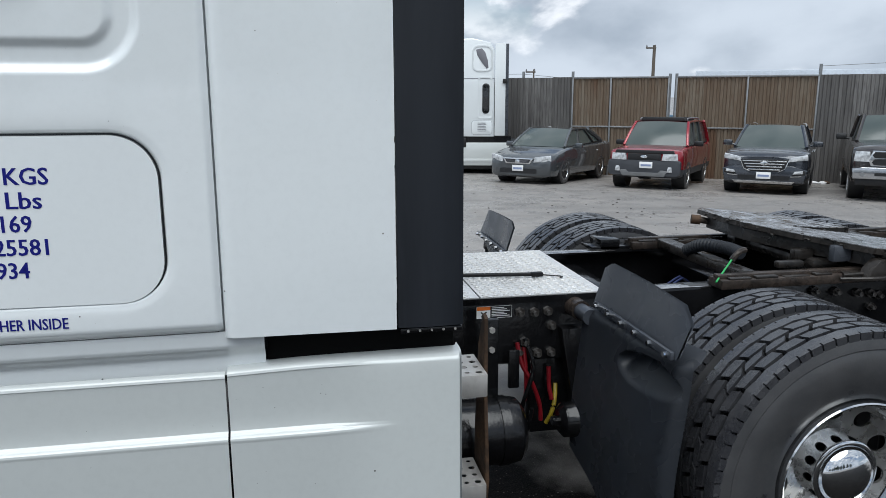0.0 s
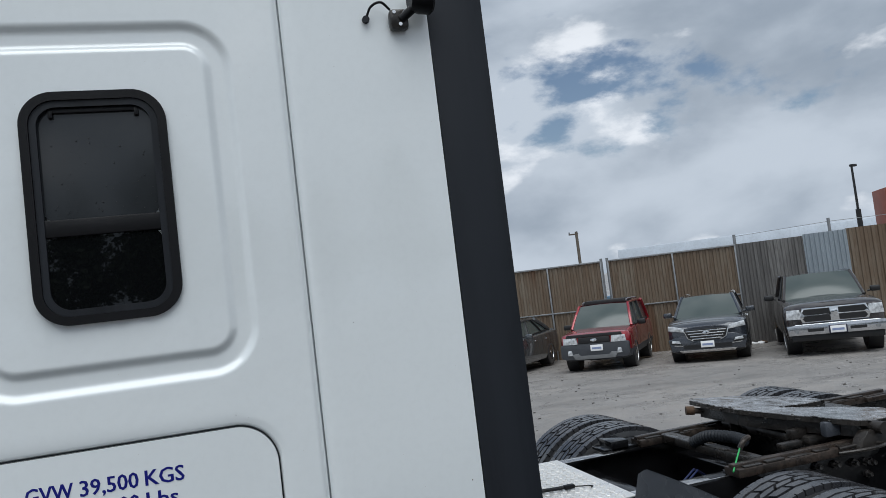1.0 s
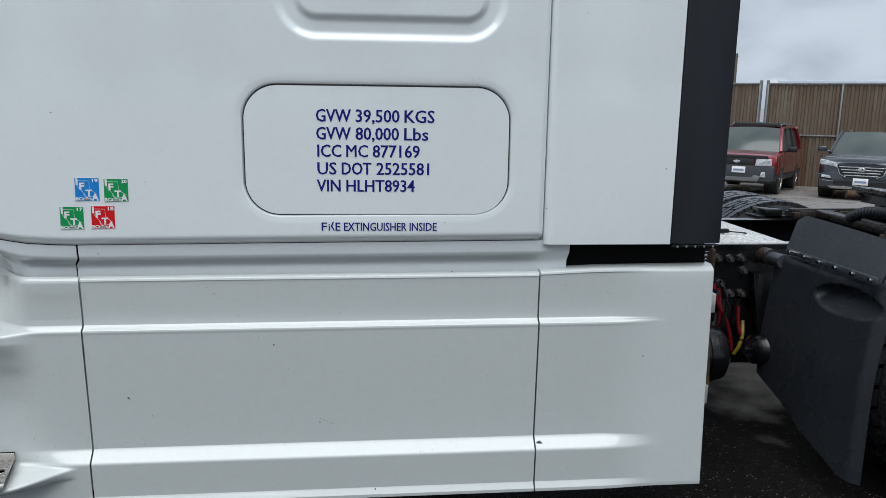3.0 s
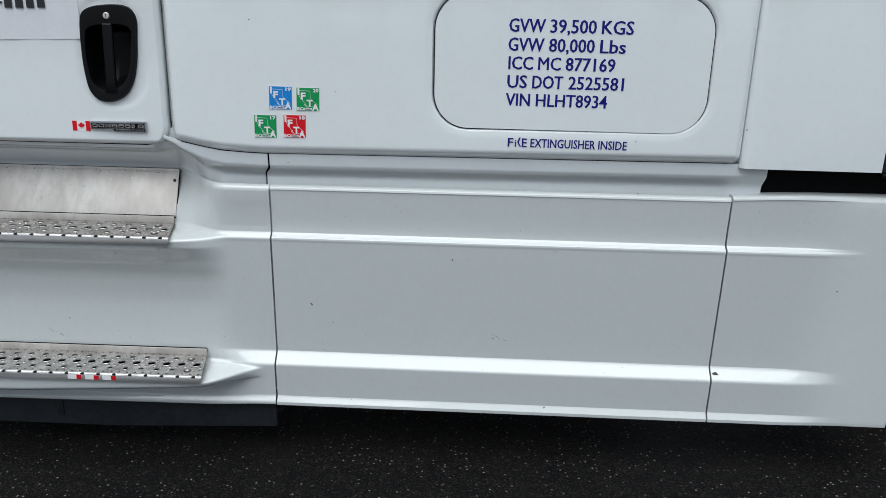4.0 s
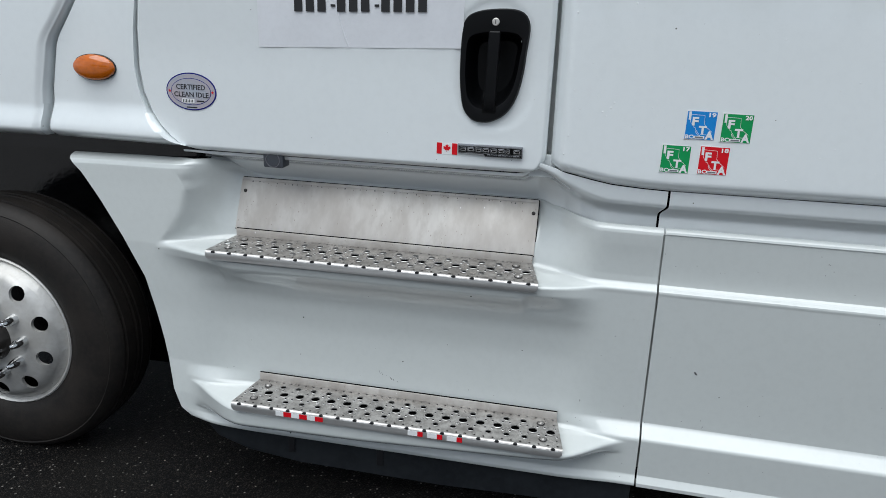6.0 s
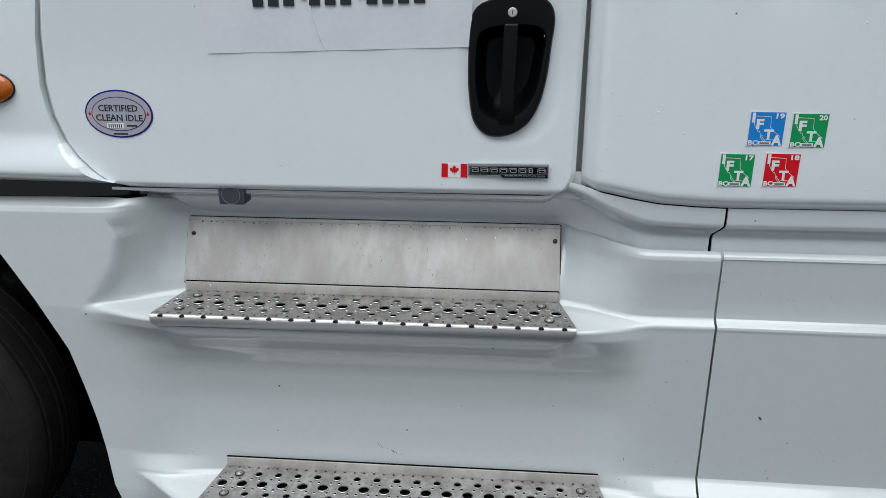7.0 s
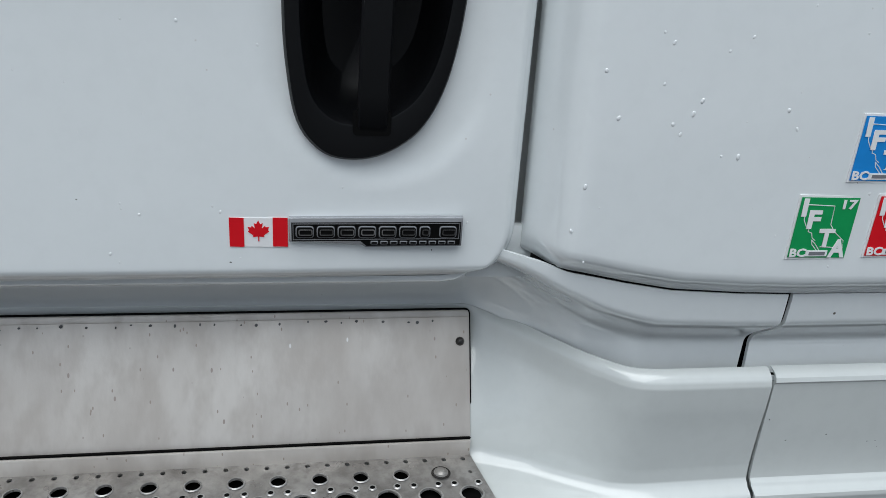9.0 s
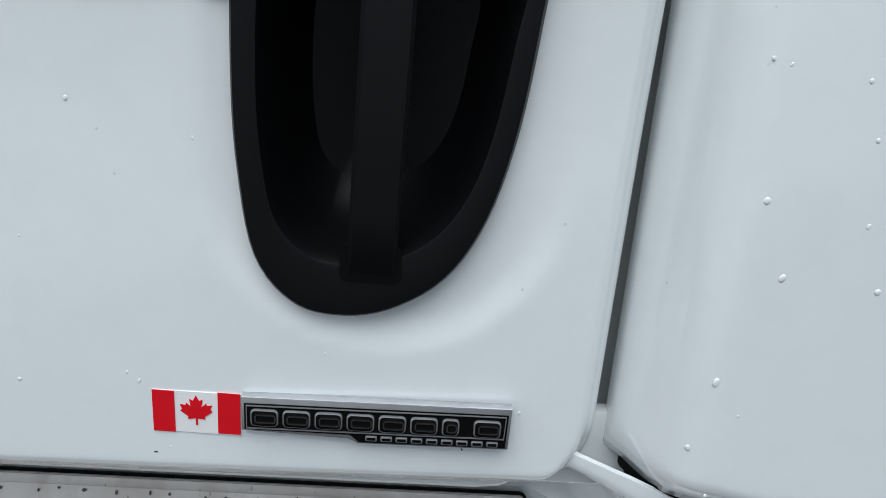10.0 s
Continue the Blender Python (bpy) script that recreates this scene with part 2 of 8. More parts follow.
# ---- materials ----
def material(name, color, rough=0.5, metal=0.0, coat=0.0, vary=0.0, scale=6.0, fine=0.0, fine_scale=80.0, bump=0.0, bump_scale=200.0, spots=None, tint=None, spec=None, rough_vary=0.0, per_piece=0.0, stretch=(1, 1, 1)):
    """Two scales of mottling, fine relief and, where given, sparse spots (scale, share, colour)."""
    m = bpy.data.materials.new(name)
    m.use_nodes = True
    n, l = m.node_tree.nodes, m.node_tree.links
    b = n["Principled BSDF"]
    b.inputs["Roughness"].default_value, b.inputs["Metallic"].default_value, b.inputs["Coat Weight"].default_value = rough, metal, coat
    b.inputs["Coat Roughness"].default_value = 0.03
    if spec is not None:
        b.inputs["Specular IOR Level"].default_value = spec
    tc = n.new("ShaderNodeTexCoord")
    mp = n.new("ShaderNodeMapping")
    mp.inputs["Scale"].default_value = stretch
    l.new(tc.outputs["Object"], mp.inputs["Vector"])
    if per_piece:
        # each piece takes its own stretch of the pattern
        info = n.new("ShaderNodeObjectInfo")
        far = n.new("ShaderNodeMath")
        far.operation = "MULTIPLY"
        far.inputs[1].default_value = 61.0
        l.new(info.outputs["Random"], far.inputs[0])
        l.new(far.outputs[0], mp.inputs["Location"])

    def noise_at(s, detail=5, rough_n=0.6):
        t = n.new("ShaderNodeTexNoise")
        t.inputs["Scale"].default_value, t.inputs["Detail"].default_value, t.inputs["Roughness"].default_value = s, detail, rough_n
        l.new(mp.outputs[0], t.inputs["Vector"])
        return t.outputs["Fac"]

    def mix(fac, a, c, kind="MIX"):
        x = n.new("ShaderNodeMix")
        x.data_type, x.blend_type = "RGBA", kind
        for sock, v in ((x.inputs["Factor"], fac), (x.inputs["A"], a), (x.inputs["B"], c)):
            if hasattr(v, "is_linked"):
                l.new(v, sock)
            elif isinstance(v, (int, float)):
                sock.default_value = v
            else:
                sock.default_value = (*v, 1)
        return x.outputs["Result"]

    def ramp(v, a, c, x0=0.35, x1=0.65):
        r = n.new("ShaderNodeMapRange")
        for k, q in zip(("From Min", "From Max", "To Min", "To Max"), (x0, x1, a, c)):
            r.inputs[k].default_value = q
        r.interpolation_type = "SMOOTHSTEP"
        l.new(v, r.inputs["Value"])
        return r.outputs["Result"]

    col = color
    dark = tint or tuple(c * 0.5 for c in color)
    if vary:
        col = mix(ramp(noise_at(scale), 0, vary, 0.28, 0.72), col, dark)
    if fine:
        col = mix(ramp(noise_at(fine_scale, 3), 0, fine, 0.4, 0.7), col, dark)
    if per_piece:
        info = n.new("ShaderNodeObjectInfo")
        col = mix(ramp(info.outputs["Random"], 0, per_piece, 0, 1), col, dark)
    if spots:
        for s, share, sc in spots:
            v = n.new("ShaderNodeTexVoronoi")
            v.inputs["Scale"].default_value = s
            l.new(mp.outputs[0], v.inputs["Vector"])
            col = mix(ramp(v.outputs["Distance"], 1, 0, share * 0.7, share), col, sc)
    if hasattr(col, "is_linked"):
        l.new(col, b.inputs["Base Color"])
    else:
        b.inputs["Base Color"].default_value = (*col, 1)
    if rough_vary:
        l.new(ramp(noise_at(scale * 1.7, 2), max(0.02, rough - rough_vary), rough + rough_vary, 0.3, 0.7), b.inputs["Roughness"])
    if bump:
        bp = n.new("ShaderNodeBump")
        bp.inputs["Strength"].default_value, bp.inputs["Distance"].default_value = bump, 0.004
        l.new(noise_at(bump_scale, 4), bp.inputs["Height"])
        l.new(bp.outputs[0], b.inputs["Normal"])
    return m


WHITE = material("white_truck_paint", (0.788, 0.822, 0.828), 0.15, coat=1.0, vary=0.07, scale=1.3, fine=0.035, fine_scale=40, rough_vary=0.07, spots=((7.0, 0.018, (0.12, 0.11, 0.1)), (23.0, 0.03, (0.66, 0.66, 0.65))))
# fairing white, greyed to carry the weaker light low on the truck
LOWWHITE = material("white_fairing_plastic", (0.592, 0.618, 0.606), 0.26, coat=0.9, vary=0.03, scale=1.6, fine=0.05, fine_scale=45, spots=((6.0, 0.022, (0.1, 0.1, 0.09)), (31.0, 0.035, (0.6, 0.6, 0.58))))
RUBBER = material("black_rubber", (0.006, 0.007, 0.009), 0.5, vary=0.9, scale=4, tint=(0.018, 0.021, 0.027), fine=0.4, fine_scale=60, stretch=(1, 1, 0.12), rough_vary=0.12, spec=0.3)
BLACKPLASTIC = material("black_textured_plastic", (0.006, 0.006, 0.007), 0.40, vary=0.5, scale=8, tint=(0.010, 0.010, 0.012), spec=0.2, bump=0.2, bump_scale=900)
STRIP = material("dark_rubber_strip", (0.013, 0.015, 0.018), 0.38, vary=0.8, scale=5, tint=(0.026, 0.029, 0.033), fine=0.5, fine_scale=40, spec=0.35)
GUARD = material("dark_grey_moulded_plastic", (0.050, 0.057, 0.070), 0.30, vary=0.7, scale=4, tint=(0.062, 0.066, 0.075), bump=0.1, bump_scale=400, rough_vary=0.1, spots=((14, 0.05, (0.07, 0.07, 0.07)),))
BOWL = material("black_handle_plastic", (0.0022, 0.0025, 0.0032), 0.42, vary=0.4, scale=8, tint=(0.004, 0.0044, 0.0054), spec=0.20, bump=0.04, bump_scale=900)
# deep black: joints and badge fields, and shade in step wells and tyre grooves
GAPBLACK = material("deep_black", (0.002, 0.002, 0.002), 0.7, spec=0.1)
CHASSIS = material("black_chassis_paint", (0.003, 0.003, 0.0036), 0.14, vary=0.6, scale=5, tint=(0.012, 0.012, 0.013), fine=0.4, fine_scale=50, bump=0.30, bump_scale=45, rough_vary=0.08, spec=0.48)
GREASE = material("greasy_black_steel", (0.008, 0.008, 0.008), 0.32, metal=0.1, vary=0.8, scale=6, tint=(0.040, 0.034, 0.030), fine=0.6, fine_scale=40, bump=0.4, bump_scale=60, rough_vary=0.2, spec=0.4)
RUST = material("rusty_steel", (0.17, 0.095, 0.052), 0.8, metal=0.2, vary=0.9, scale=9, tint=(0.03, 0.02, 0.015), fine=0.5, fine_scale=70, bump=0.6, bump_scale=150)
ALU = material("worn_aluminium", (0.68, 0.655, 0.62), 0.46, metal=0.55, vary=0.5, scale=5, tint=(0.46, 0.43, 0.40), fine=0.35, fine_scale=45, rough_vary=0.12, bump=0.06, bump_scale=300, stretch=(1, 1, 0.6), spots=((18, 0.03, (0.2, 0.17, 0.14)),))
KICK = material("stained_kick_plate", (0.66, 0.63, 0.595), 0.50, metal=0.40, vary=0.9, scale=6, tint=(0.45, 0.41, 0.375), fine=0.55, fine_scale=30, rough_vary=0.06, bump=0.05, bump_scale=300, spots=((34, 0.06, (0.36, 0.31, 0.28)), (80, 0.10, (0.36, 0.31, 0.27)), (26, 0.05, (0.80, 0.79, 0.78))), stretch=(1, 0.45, 0.45))
TREAD = material("worn_step_aluminium", (0.49, 0.47, 0.447), 0.38, metal=0.65, vary=0.8, scale=16, tint=(0.19, 0.177, 0.165), fine=0.5, fine_scale=70, rough_vary=0.12, bump=0.1, bump_scale=300)
RIMALU = material("rubbed_bright_aluminium", (0.60, 0.585, 0.57), 0.34, metal=0.65, vary=0.8, scale=30, tint=(0.28, 0.265, 0.25))
LIPALU = material("smooth_lip_aluminium", (0.50, 0.495, 0.49), 0.36, metal=0.65, vary=0.4, scale=7, tint=(0.36, 0.35, 0.34), fine=0.2, fine_scale=60)
SATIN = material("bright_satin_chrome", (0.46, 0.47, 0.49), 0.22, metal=0.7, vary=0.3, scale=40, tint=(0.3, 0.3, 0.32))
CHROME = material("chrome", (0.75, 0.76, 0.77), 0.08, metal=1.0, vary=0.2, scale=12, tint=(0.5, 0.5, 0.5))
WHEELALU = material("polished_wheel_aluminium", (0.74, 0.73, 0.71), 0.28, metal=0.9, vary=0.35, scale=10, tint=(0.5, 0.48, 0.45), rough_vary=0.1)
TYRE = material("tyre_rubber", (0.036, 0.037, 0.040), 0.42, vary=0.8, scale=5, tint=(0.066, 0.065, 0.066), fine=0.4, fine_scale=90, bump=0.12, bump_scale=250, rough_vary=0.15, spec=0.6)
DECK = material("bright_checker_aluminium", (0.88, 0.87, 0.85), 0.36, metal=0.55, vary=0.5, scale=6, tint=(0.66, 0.64, 0.62), fine=0.35, fine_scale=50, rough_vary=0.1, spots=((15, 0.05, (0.3, 0.27, 0.25)),))
WETSTEEL = material("wet_worn_plate_steel", (0.90, 0.90, 0.91), 0.20, metal=0.9, vary=1.0, scale=7, tint=(0.26, 0.25, 0.25), fine=0.6, fine_scale=24, bump=0.18, bump_scale=40, rough_vary=0.12)
DULLALU = material("dull_wheel_aluminium", (0.60, 0.59, 0.57), 0.46, metal=0.45, vary=0.6, scale=9, tint=(0.42, 0.40, 0.37), fine=0.3, fine_scale=60)
RAILRUST = material("dark_rusty_rail_steel", (0.080, 0.060, 0.049), 0.34, metal=0.2, vary=0.9, scale=7, tint=(0.010, 0.009, 0.0085), fine=0.6, fine_scale=60, bump=0.5, bump_scale=90, rough_vary=0.15, spec=0.4)
TREADRUBBER = material("wet_tread_rubber", (0.024, 0.025, 0.030), 0.22, vary=0.8, scale=9, tint=(0.060, 0.060, 0.064), fine=0.5, fine_scale=80, bump=0.2, bump_scale=140, rough_vary=0.12, spec=1.0)
BOLTSTEEL = material("wet_bolt_steel", (0.30, 0.29, 0.28), 0.24, metal=0.7, vary=0.9, scale=24, tint=(0.035, 0.024, 0.018))
TYREDIRT = material("dusty_tyre_rubber", (0.009, 0.0082, 0.0078), 0.6, spec=0.25, vary=0.8, scale=6, tint=(0.026, 0.021, 0.018), fine=0.4, fine_scale=60, bump=0.2, bump_scale=200)
AMBER = material("amber_lens", (0.62, 0.14, 0.006), 0.12, coat=0.5, vary=0.5, scale=50, tint=(0.35, 0.07, 0.0))
BLUELINE = material("dim_blue_line", (0.010, 0.018, 0.075), 0.4)
BLUEINK = material("dark_blue_vinyl", (0.008, 0.011, 0.17), 0.45, spec=0.2)
BLACKINK = material("black_ink", (0.012, 0.012, 0.014), 0.5)
GREYINK = material("grey_ink", (0.18, 0.18, 0.2), 0.5)
PAPER = material("white_vinyl_sheet", (0.79, 0.80, 0.83), 0.45, vary=0.12, scale=5, fine=0.06, fine_scale=60, bump=0.12, bump_scale=18)
STWHITE = material("white_sticker", (0.8, 0.8, 0.8), 0.4)
STBLUE = material("blue_sticker", (0.010, 0.235, 0.64), 0.45, spec=0.25, fine=0.1, fine_scale=50)
STGREEN = material("green_sticker", (0.005, 0.295, 0.085), 0.45, spec=0.25, fine=0.1, fine_scale=50)
STRED = material("red_sticker", (0.66, 0.006, 0.014), 0.45, spec=0.25, fine=0.1, fine_scale=50)
STGREY = material("grey_blue_sticker", (0.36, 0.40, 0.46), 0.35, vary=0.6, scale=9, tint=(0.5, 0.36, 0.36))
ORANGE = material("orange_label", (0.7, 0.16, 0.02), 0.5)
HOSERED = material("red_air_hose", (0.20, 0.006, 0.012), 0.35, vary=0.5, scale=20)
HOSEYELLOW = material("yellow_air_hose", (0.30, 0.22, 0.02), 0.35, vary=0.5, scale=20)
CORDGREEN = material("green_cord", (0.03, 0.36, 0.10), 0.5)


def glass(name, color, through=0.75, rough=0.02, ior=1.5):
    m = bpy.data.materials.new(name)
    m.use_nodes = True
    b = m.node_tree.nodes["Principled BSDF"]
    b.inputs["Base Color"].default_value = (*color, 1)
    b.inputs["Roughness"].default_value, b.inputs["IOR"].default_value = rough, ior
    b.inputs["Transmission Weight"].default_value = through
    return m


UPPERPANE = material("rain_dulled_dark_glass", (0.028, 0.031, 0.034), 0.10, vary=0.4, scale=9, tint=(0.018, 0.020, 0.022), spec=0.5)
LOWERPANE = material("clear_black_glass", (0.004, 0.0045, 0.005), 0.015, spec=0.5)
DARKGLASS = glass("tinted_window_glass", (0.03, 0.033, 0.035), 0.7, 0.02, 1.75)
CARGLASS = glass("car_window_glass", (0.062, 0.078, 0.074), 0.0, 0.16, 1.55)
LAMPGLASS = glass("headlamp_glass", (0.36, 0.37, 0.38), 0.55, 0.05, 1.6)

# ---- the white tractor: cab side ----
truck = thing("semi_truck", "white sleeper semi tractor parked on wet asphalt", "truck")


def side_y(x):
    """Depth of the sleeper's flat side."""
    return 2.145 - 0.02 * (x + 0.8)


# sleeper side with a pressed ring round its window and a sunk frame for the locker door
WIN = (-0.973, -0.589, 2.055, 2.707)
LOCK = (-1.285, -0.370, 1.270, 1.7165)
RING = (-1.128, -0.4325, 1.903, 2.866)


def sleeper_at(x, z):
    y = side_y(x)
    ring = np.abs(sd_rrect(x, z, RING[0], RING[1], RING[2], RING[3], 0.10))
    y = y + 0.015 * (1 - ease(0.016, 0.044, ring))
    lock = sd_rrect(x, z, *LOCK, 0.12)
    y = y + 0.014 * (1 - ease(-0.003, 0.004, lock)) + 0.003 * (1 - ease(0.0, 0.03, np.abs(lock)))
    y = y + 0.055 * ease(-2.155, -2.210, x) ** 2 + 0.012 * ease(-0.262, -0.241, x) ** 2
    y = y + 0.020 * ease(1.20, 1.168, z) ** 2 + 0.35 * ease(3.2, 3.78, z) ** 2
    return y


def hem_z(x):
    """Height of the sleeper's lower edge."""
    return np.interp(x, [-2.3, -2.214, -2.142, -2.084, -2.024, -1.937, -1.86, -0.24], [1.222, 1.208, 1.195, 1.183, 1.173, 1.168, 1.166, 1.180])


def sleeper_place(u, v):
    return u, sleeper_at(u, v), v + (hem_z(u) - 1.168) * ease(1.5, 1.16, v)


sleeper = skin("sleeper_side", steps((-2.208, -1.32, 0.012), (-1.32, -0.335, 0.0045), (-0.335, -0.241, 0.006)), steps((1.168, 1.25, 0.008), (1.25, 1.735, 0.0045), (1.735, 1.83, 0.02), (1.83, 2.915, 0.006), (2.915, 3.78, 0.05)), sleeper_place, WHITE, truck, "glossy white sleeper side with pressed ring", keep=lambda x, z: sd_rrect(x, z, *WIN, 0.09) > -0.02)

def ring_bm(outer, inner, y0, y1):
    bm = bmesh.new()
    rows = [[bm.verts.new((x, y, z)) for x, z in o] for o, y in ((outer, y1), (outer, y0), (inner, y0), (inner, y1))]
    n = len(outer)
    for k in range(4):
        a, b = rows[k], rows[(k + 1) % 4]
        for i in range(n):
            j = (i + 1) % n
            bm.faces.new((a[i], a[j], b[j], b[i]))
    return bm


# locker door in its frame, with its blue lettering
locker = part("locker_door", plate(rrect(LOCK[0] + 0.006, LOCK[1] - 0.006, LOCK[2] + 0.006, LOCK[3] - 0.006, 0.114, 14), 0.0, 0.012, 0.004), WHITE, truck, "white rounded locker door with blue lettering")
seal = part("door_seal", ring_bm(rrect(LOCK[0] + 0.0016, LOCK[1] - 0.0016, LOCK[2] + 0.0016, LOCK[3] - 0.0016, 0.1184, 14), rrect(LOCK[0] + 0.0044, LOCK[1] - 0.0044, LOCK[2] + 0.0044, LOCK[3] - 0.0044, 0.1156, 14), 0.006, 0.014), RUBBER, truck, "thin dark joint round the locker door")
seal.matrix_basis = Matrix.Translation((-0.8, side_y(-0.8) + 0.001, 0)) @ Matrix.Rotation(radians(-1.146), 4, "Z") @ Matrix.Translation((0.8, 0, 0))
locker.matrix_basis = Matrix.Translation((-0.8, side_y(-0.8) + 0.001, 0)) @ Matrix.Rotation(radians(-1.146), 4, "Z") @ Matrix.Translation((0.8, 0, 0))
WORDS = (
    (1.592, 0.044, (("GVW", -1.039, -0.922), ("39,500", -0.905, -0.757), ("KGS", -0.739, -0.637))),
    (1.532, 0.044, (("GVW", -1.039, -0.923), ("80,000", -0.906, -0.759), ("Lbs", -0.740, -0.658))),
    (1.473, 0.0435, (("ICC", -1.036, -0.956), ("MC", -0.938, -0.865), ("877169", -0.848, -0.687))),
    (1.413, 0.0435, (("US", -1.037, -0.973), ("DOT", -0.954, -0.854), ("2525581", -0.835, -0.654))),
    (1.354, 0.043, (("VIN", -1.040, -0.960), ("HLHT8934", -0.939, -0.704))),
)
for base, cap, words in WORDS:
    for text, left, right in words:
        lettering(text, cap, BLUEINK, truck, side_frame(left, side_y(left) + 0.0007, base - 0.004 * (left + 0.84), -1.146, -0.25), "blue_lettering", "dark blue vinyl lettering on the locker door", right - left, bold=0.0 if "M" in text else 0.006, heavy=0.04)
for text, cap, left, right in (("F", 0.0305, -1.026, -1.008), ("i", 0.026, -1.002, -0.998), ("E", 0.0305, -0.978, -0.962), ("EXTINGUISHER", 0.0305, -0.949, -0.731), ("INSIDE", 0.0305, -0.720, -0.625)):
    lettering(text, cap, BLUEINK, truck, side_frame(left, side_y(left) - 0.0008, 1.2165 - 0.004 * (left + 0.83), -1.146, -0.25), "blue_lettering", "dark blue vinyl lettering, partly worn away" if len(text) < 2 else "dark blue vinyl lettering", right - left, bold=0.004, heavy=0.03)
part("blue_lettering", plate([(-0.988, 1.248), (-0.983, 1.248), (-0.989, 1.233), (-0.980, 1.218), (-0.985, 1.218), (-0.994, 1.233)], side_y(-0.98) - 0.0014, side_y(-0.98) + 0.001), BLUEINK, truck, "half-lost dark blue vinyl letter")

# bunk window: rubber frame, upper pane, sliding lower pane, bar between
WY = side_y(-0.78)


def inset(r, d, rad):
    return rrect(r[0] + d, r[1] - d, r[2] + d, r[3] - d, rad, 12)


win = part("bunk_window", ring_bm(inset(WIN, 0, 0.092), inset(WIN, 0.024, 0.070), WY - 0.016, WY + 0.03), BLACKPLASTIC, truck, "black-framed sliding bunk window with tinted panes", 50)
part("seal", ring_bm(inset(WIN, 0.0245, 0.0695), inset(WIN, 0.043, 0.053), WY - 0.010, WY + 0.03), RUBBER, win)
part("bar", boxes((WIN[0] + 0.032, WIN[1] - 0.032, WY - 0.008, WY + 0.02, 2.300, 2.349), bevel=0.004), BLACKPLASTIC, win)
part("upper_pane", plate(rrect(WIN[0] + 0.04, WIN[1] - 0.04, 2.335, WIN[3] - 0.04, 0.05, 10), WY + 0.008, WY + 0.012), UPPERPANE, win, "tinted pane with rain spots")
part("lower_pane", plate(rrect(WIN[0] + 0.04, WIN[1] - 0.04, WIN[2] + 0.04, 2.315, 0.05, 10), WY - 0.001, WY + 0.004), LOWERPANE, win)
part("top_rail", boxes((WIN[0] + 0.075, WIN[1] - 0.075, WY - 0.002, WY + 0.012, WIN[3] - 0.058, WIN[3] - 0.046), bevel=0.002), BLACKPLASTIC, win)
for sx in (WIN[0] + 0.08, WIN[1] - 0.08):
    part("clip", boxes((sx - 0.006, sx + 0.006, WY - 0.004, WY + 0.012, WIN[3] - 0.072, WIN[3] - 0.05), bevel=0.002), BLACKPLASTIC, win)
rng = random.Random(4)
bm = bmesh.new()
for k in range(46):
    sx, sz, r = rng.uniform(WIN[0] + 0.06, WIN[1] - 0.05), 2.36 + 0.22 * rng.random() ** 1.4, rng.uniform(0.0012, 0.0026)
    bmesh.ops.create_icosphere(bm, subdivisions=1, radius=r, matrix=Matrix.Translation((sx, WY + 0.008, sz)))
tagged(part("rain_spot", bm, BLACKINK, win), kind="stuff")

# side extender: white panel, then a black rubber edge
skin("side_extender", steps((-0.235, 0.229, 0.02)), steps((1.165, 3.7, 0.05)), lambda u, v: (u, 2.127 - 0.02 * u + 0.012 * ease(-0.215, -0.235, u) ** 2 + 0.3 * ease(3.1, 3.7, v) ** 2, v), WHITE, truck, "plain white roof-high side extender panel")
skin("extender_edge", steps((0.2345, 0.419, 0.0154)), steps((1.168, 3.7, 0.05)), lambda u, v: (u, 2.124 + 0.006 * np.sin((u - 0.2345) / 0.1845 * math.pi) * -1 + 0.3 * ease(3.1, 3.7, v) ** 2, v), RUBBER, truck, "streaked black rubber extender edge", depth=0.03)
for k in range(5):
    part("bracket_rivet", cylinder(bmesh.new(), (0.262 + k * 0.034, 2.1335, 1.1545), (0.262 + k * 0.034, 2.129, 1.1545), 0.0038, 8), ALU, truck)
part("extender_bracket", boxes((0.240, 0.420, 2.132, 2.175, 1.146, 1.162), bevel=0.004), CHASSIS, truck, "black bracket under the extender")

# camera-like work lamp on a bracket near the extender's top
lampb = part("work_lamp", boxes((0.125, 0.185, 2.085, 2.125, 2.815, 2.88), bevel=0.012), GREASE, truck, "small work lamp on a dark bolted bracket")
part("lamp_housing", lathe([(-0.03, 0.0), (-0.03, 0.038), (0.0, 0.048), (0.035, 0.05), (0.04, 0.044), (0.036, 0.0)], 28, "x", (0.215, 2.06, 2.90)), BLACKPLASTIC, lampb)
part("reflector", lathe([(0.041, 0.0), (0.041, 0.043), (0.0415, 0.044)], 28, "x", (0.215, 2.06, 2.90)), CHROME, lampb)
part("arm", cylinder(bmesh.new(), (0.16, 2.09, 2.845), (0.21, 2.06, 2.88), 0.014), BLACKPLASTIC, lampb)
for bx, bz in ((0.138, 2.867), (0.172, 2.867), (0.155, 2.828)):
    part("bolt", cylinder(bmesh.new(), (bx, 2.082, bz), (bx, 2.092, bz), 0.006, 8), CHROME, lampb)
part("cable", tube(bmesh.new(), curve_pts([(0.13, 2.10, 2.88), (0.10, 2.09, 2.90), (0.07, 2.10, 2.89), (0.055, 2.115, 2.86)]), 0.004), BLACKPLASTIC, lampb)
part("grommet", lathe([(0, 0.0), (0, 0.011), (0.012, 0.012), (0.014, 0.0)], 14, "y", (0.053, 2.108, 2.855)), RUBBER, lampb)
lampb.location = (-0.026, 0, 0.042)


# ---- lower fairings ----
def brow_y(u):
    return 2.234 - 0.041 * ease(-2.29, -2.165, u) - 0.003 * ease(-2.1, -1.86, u)


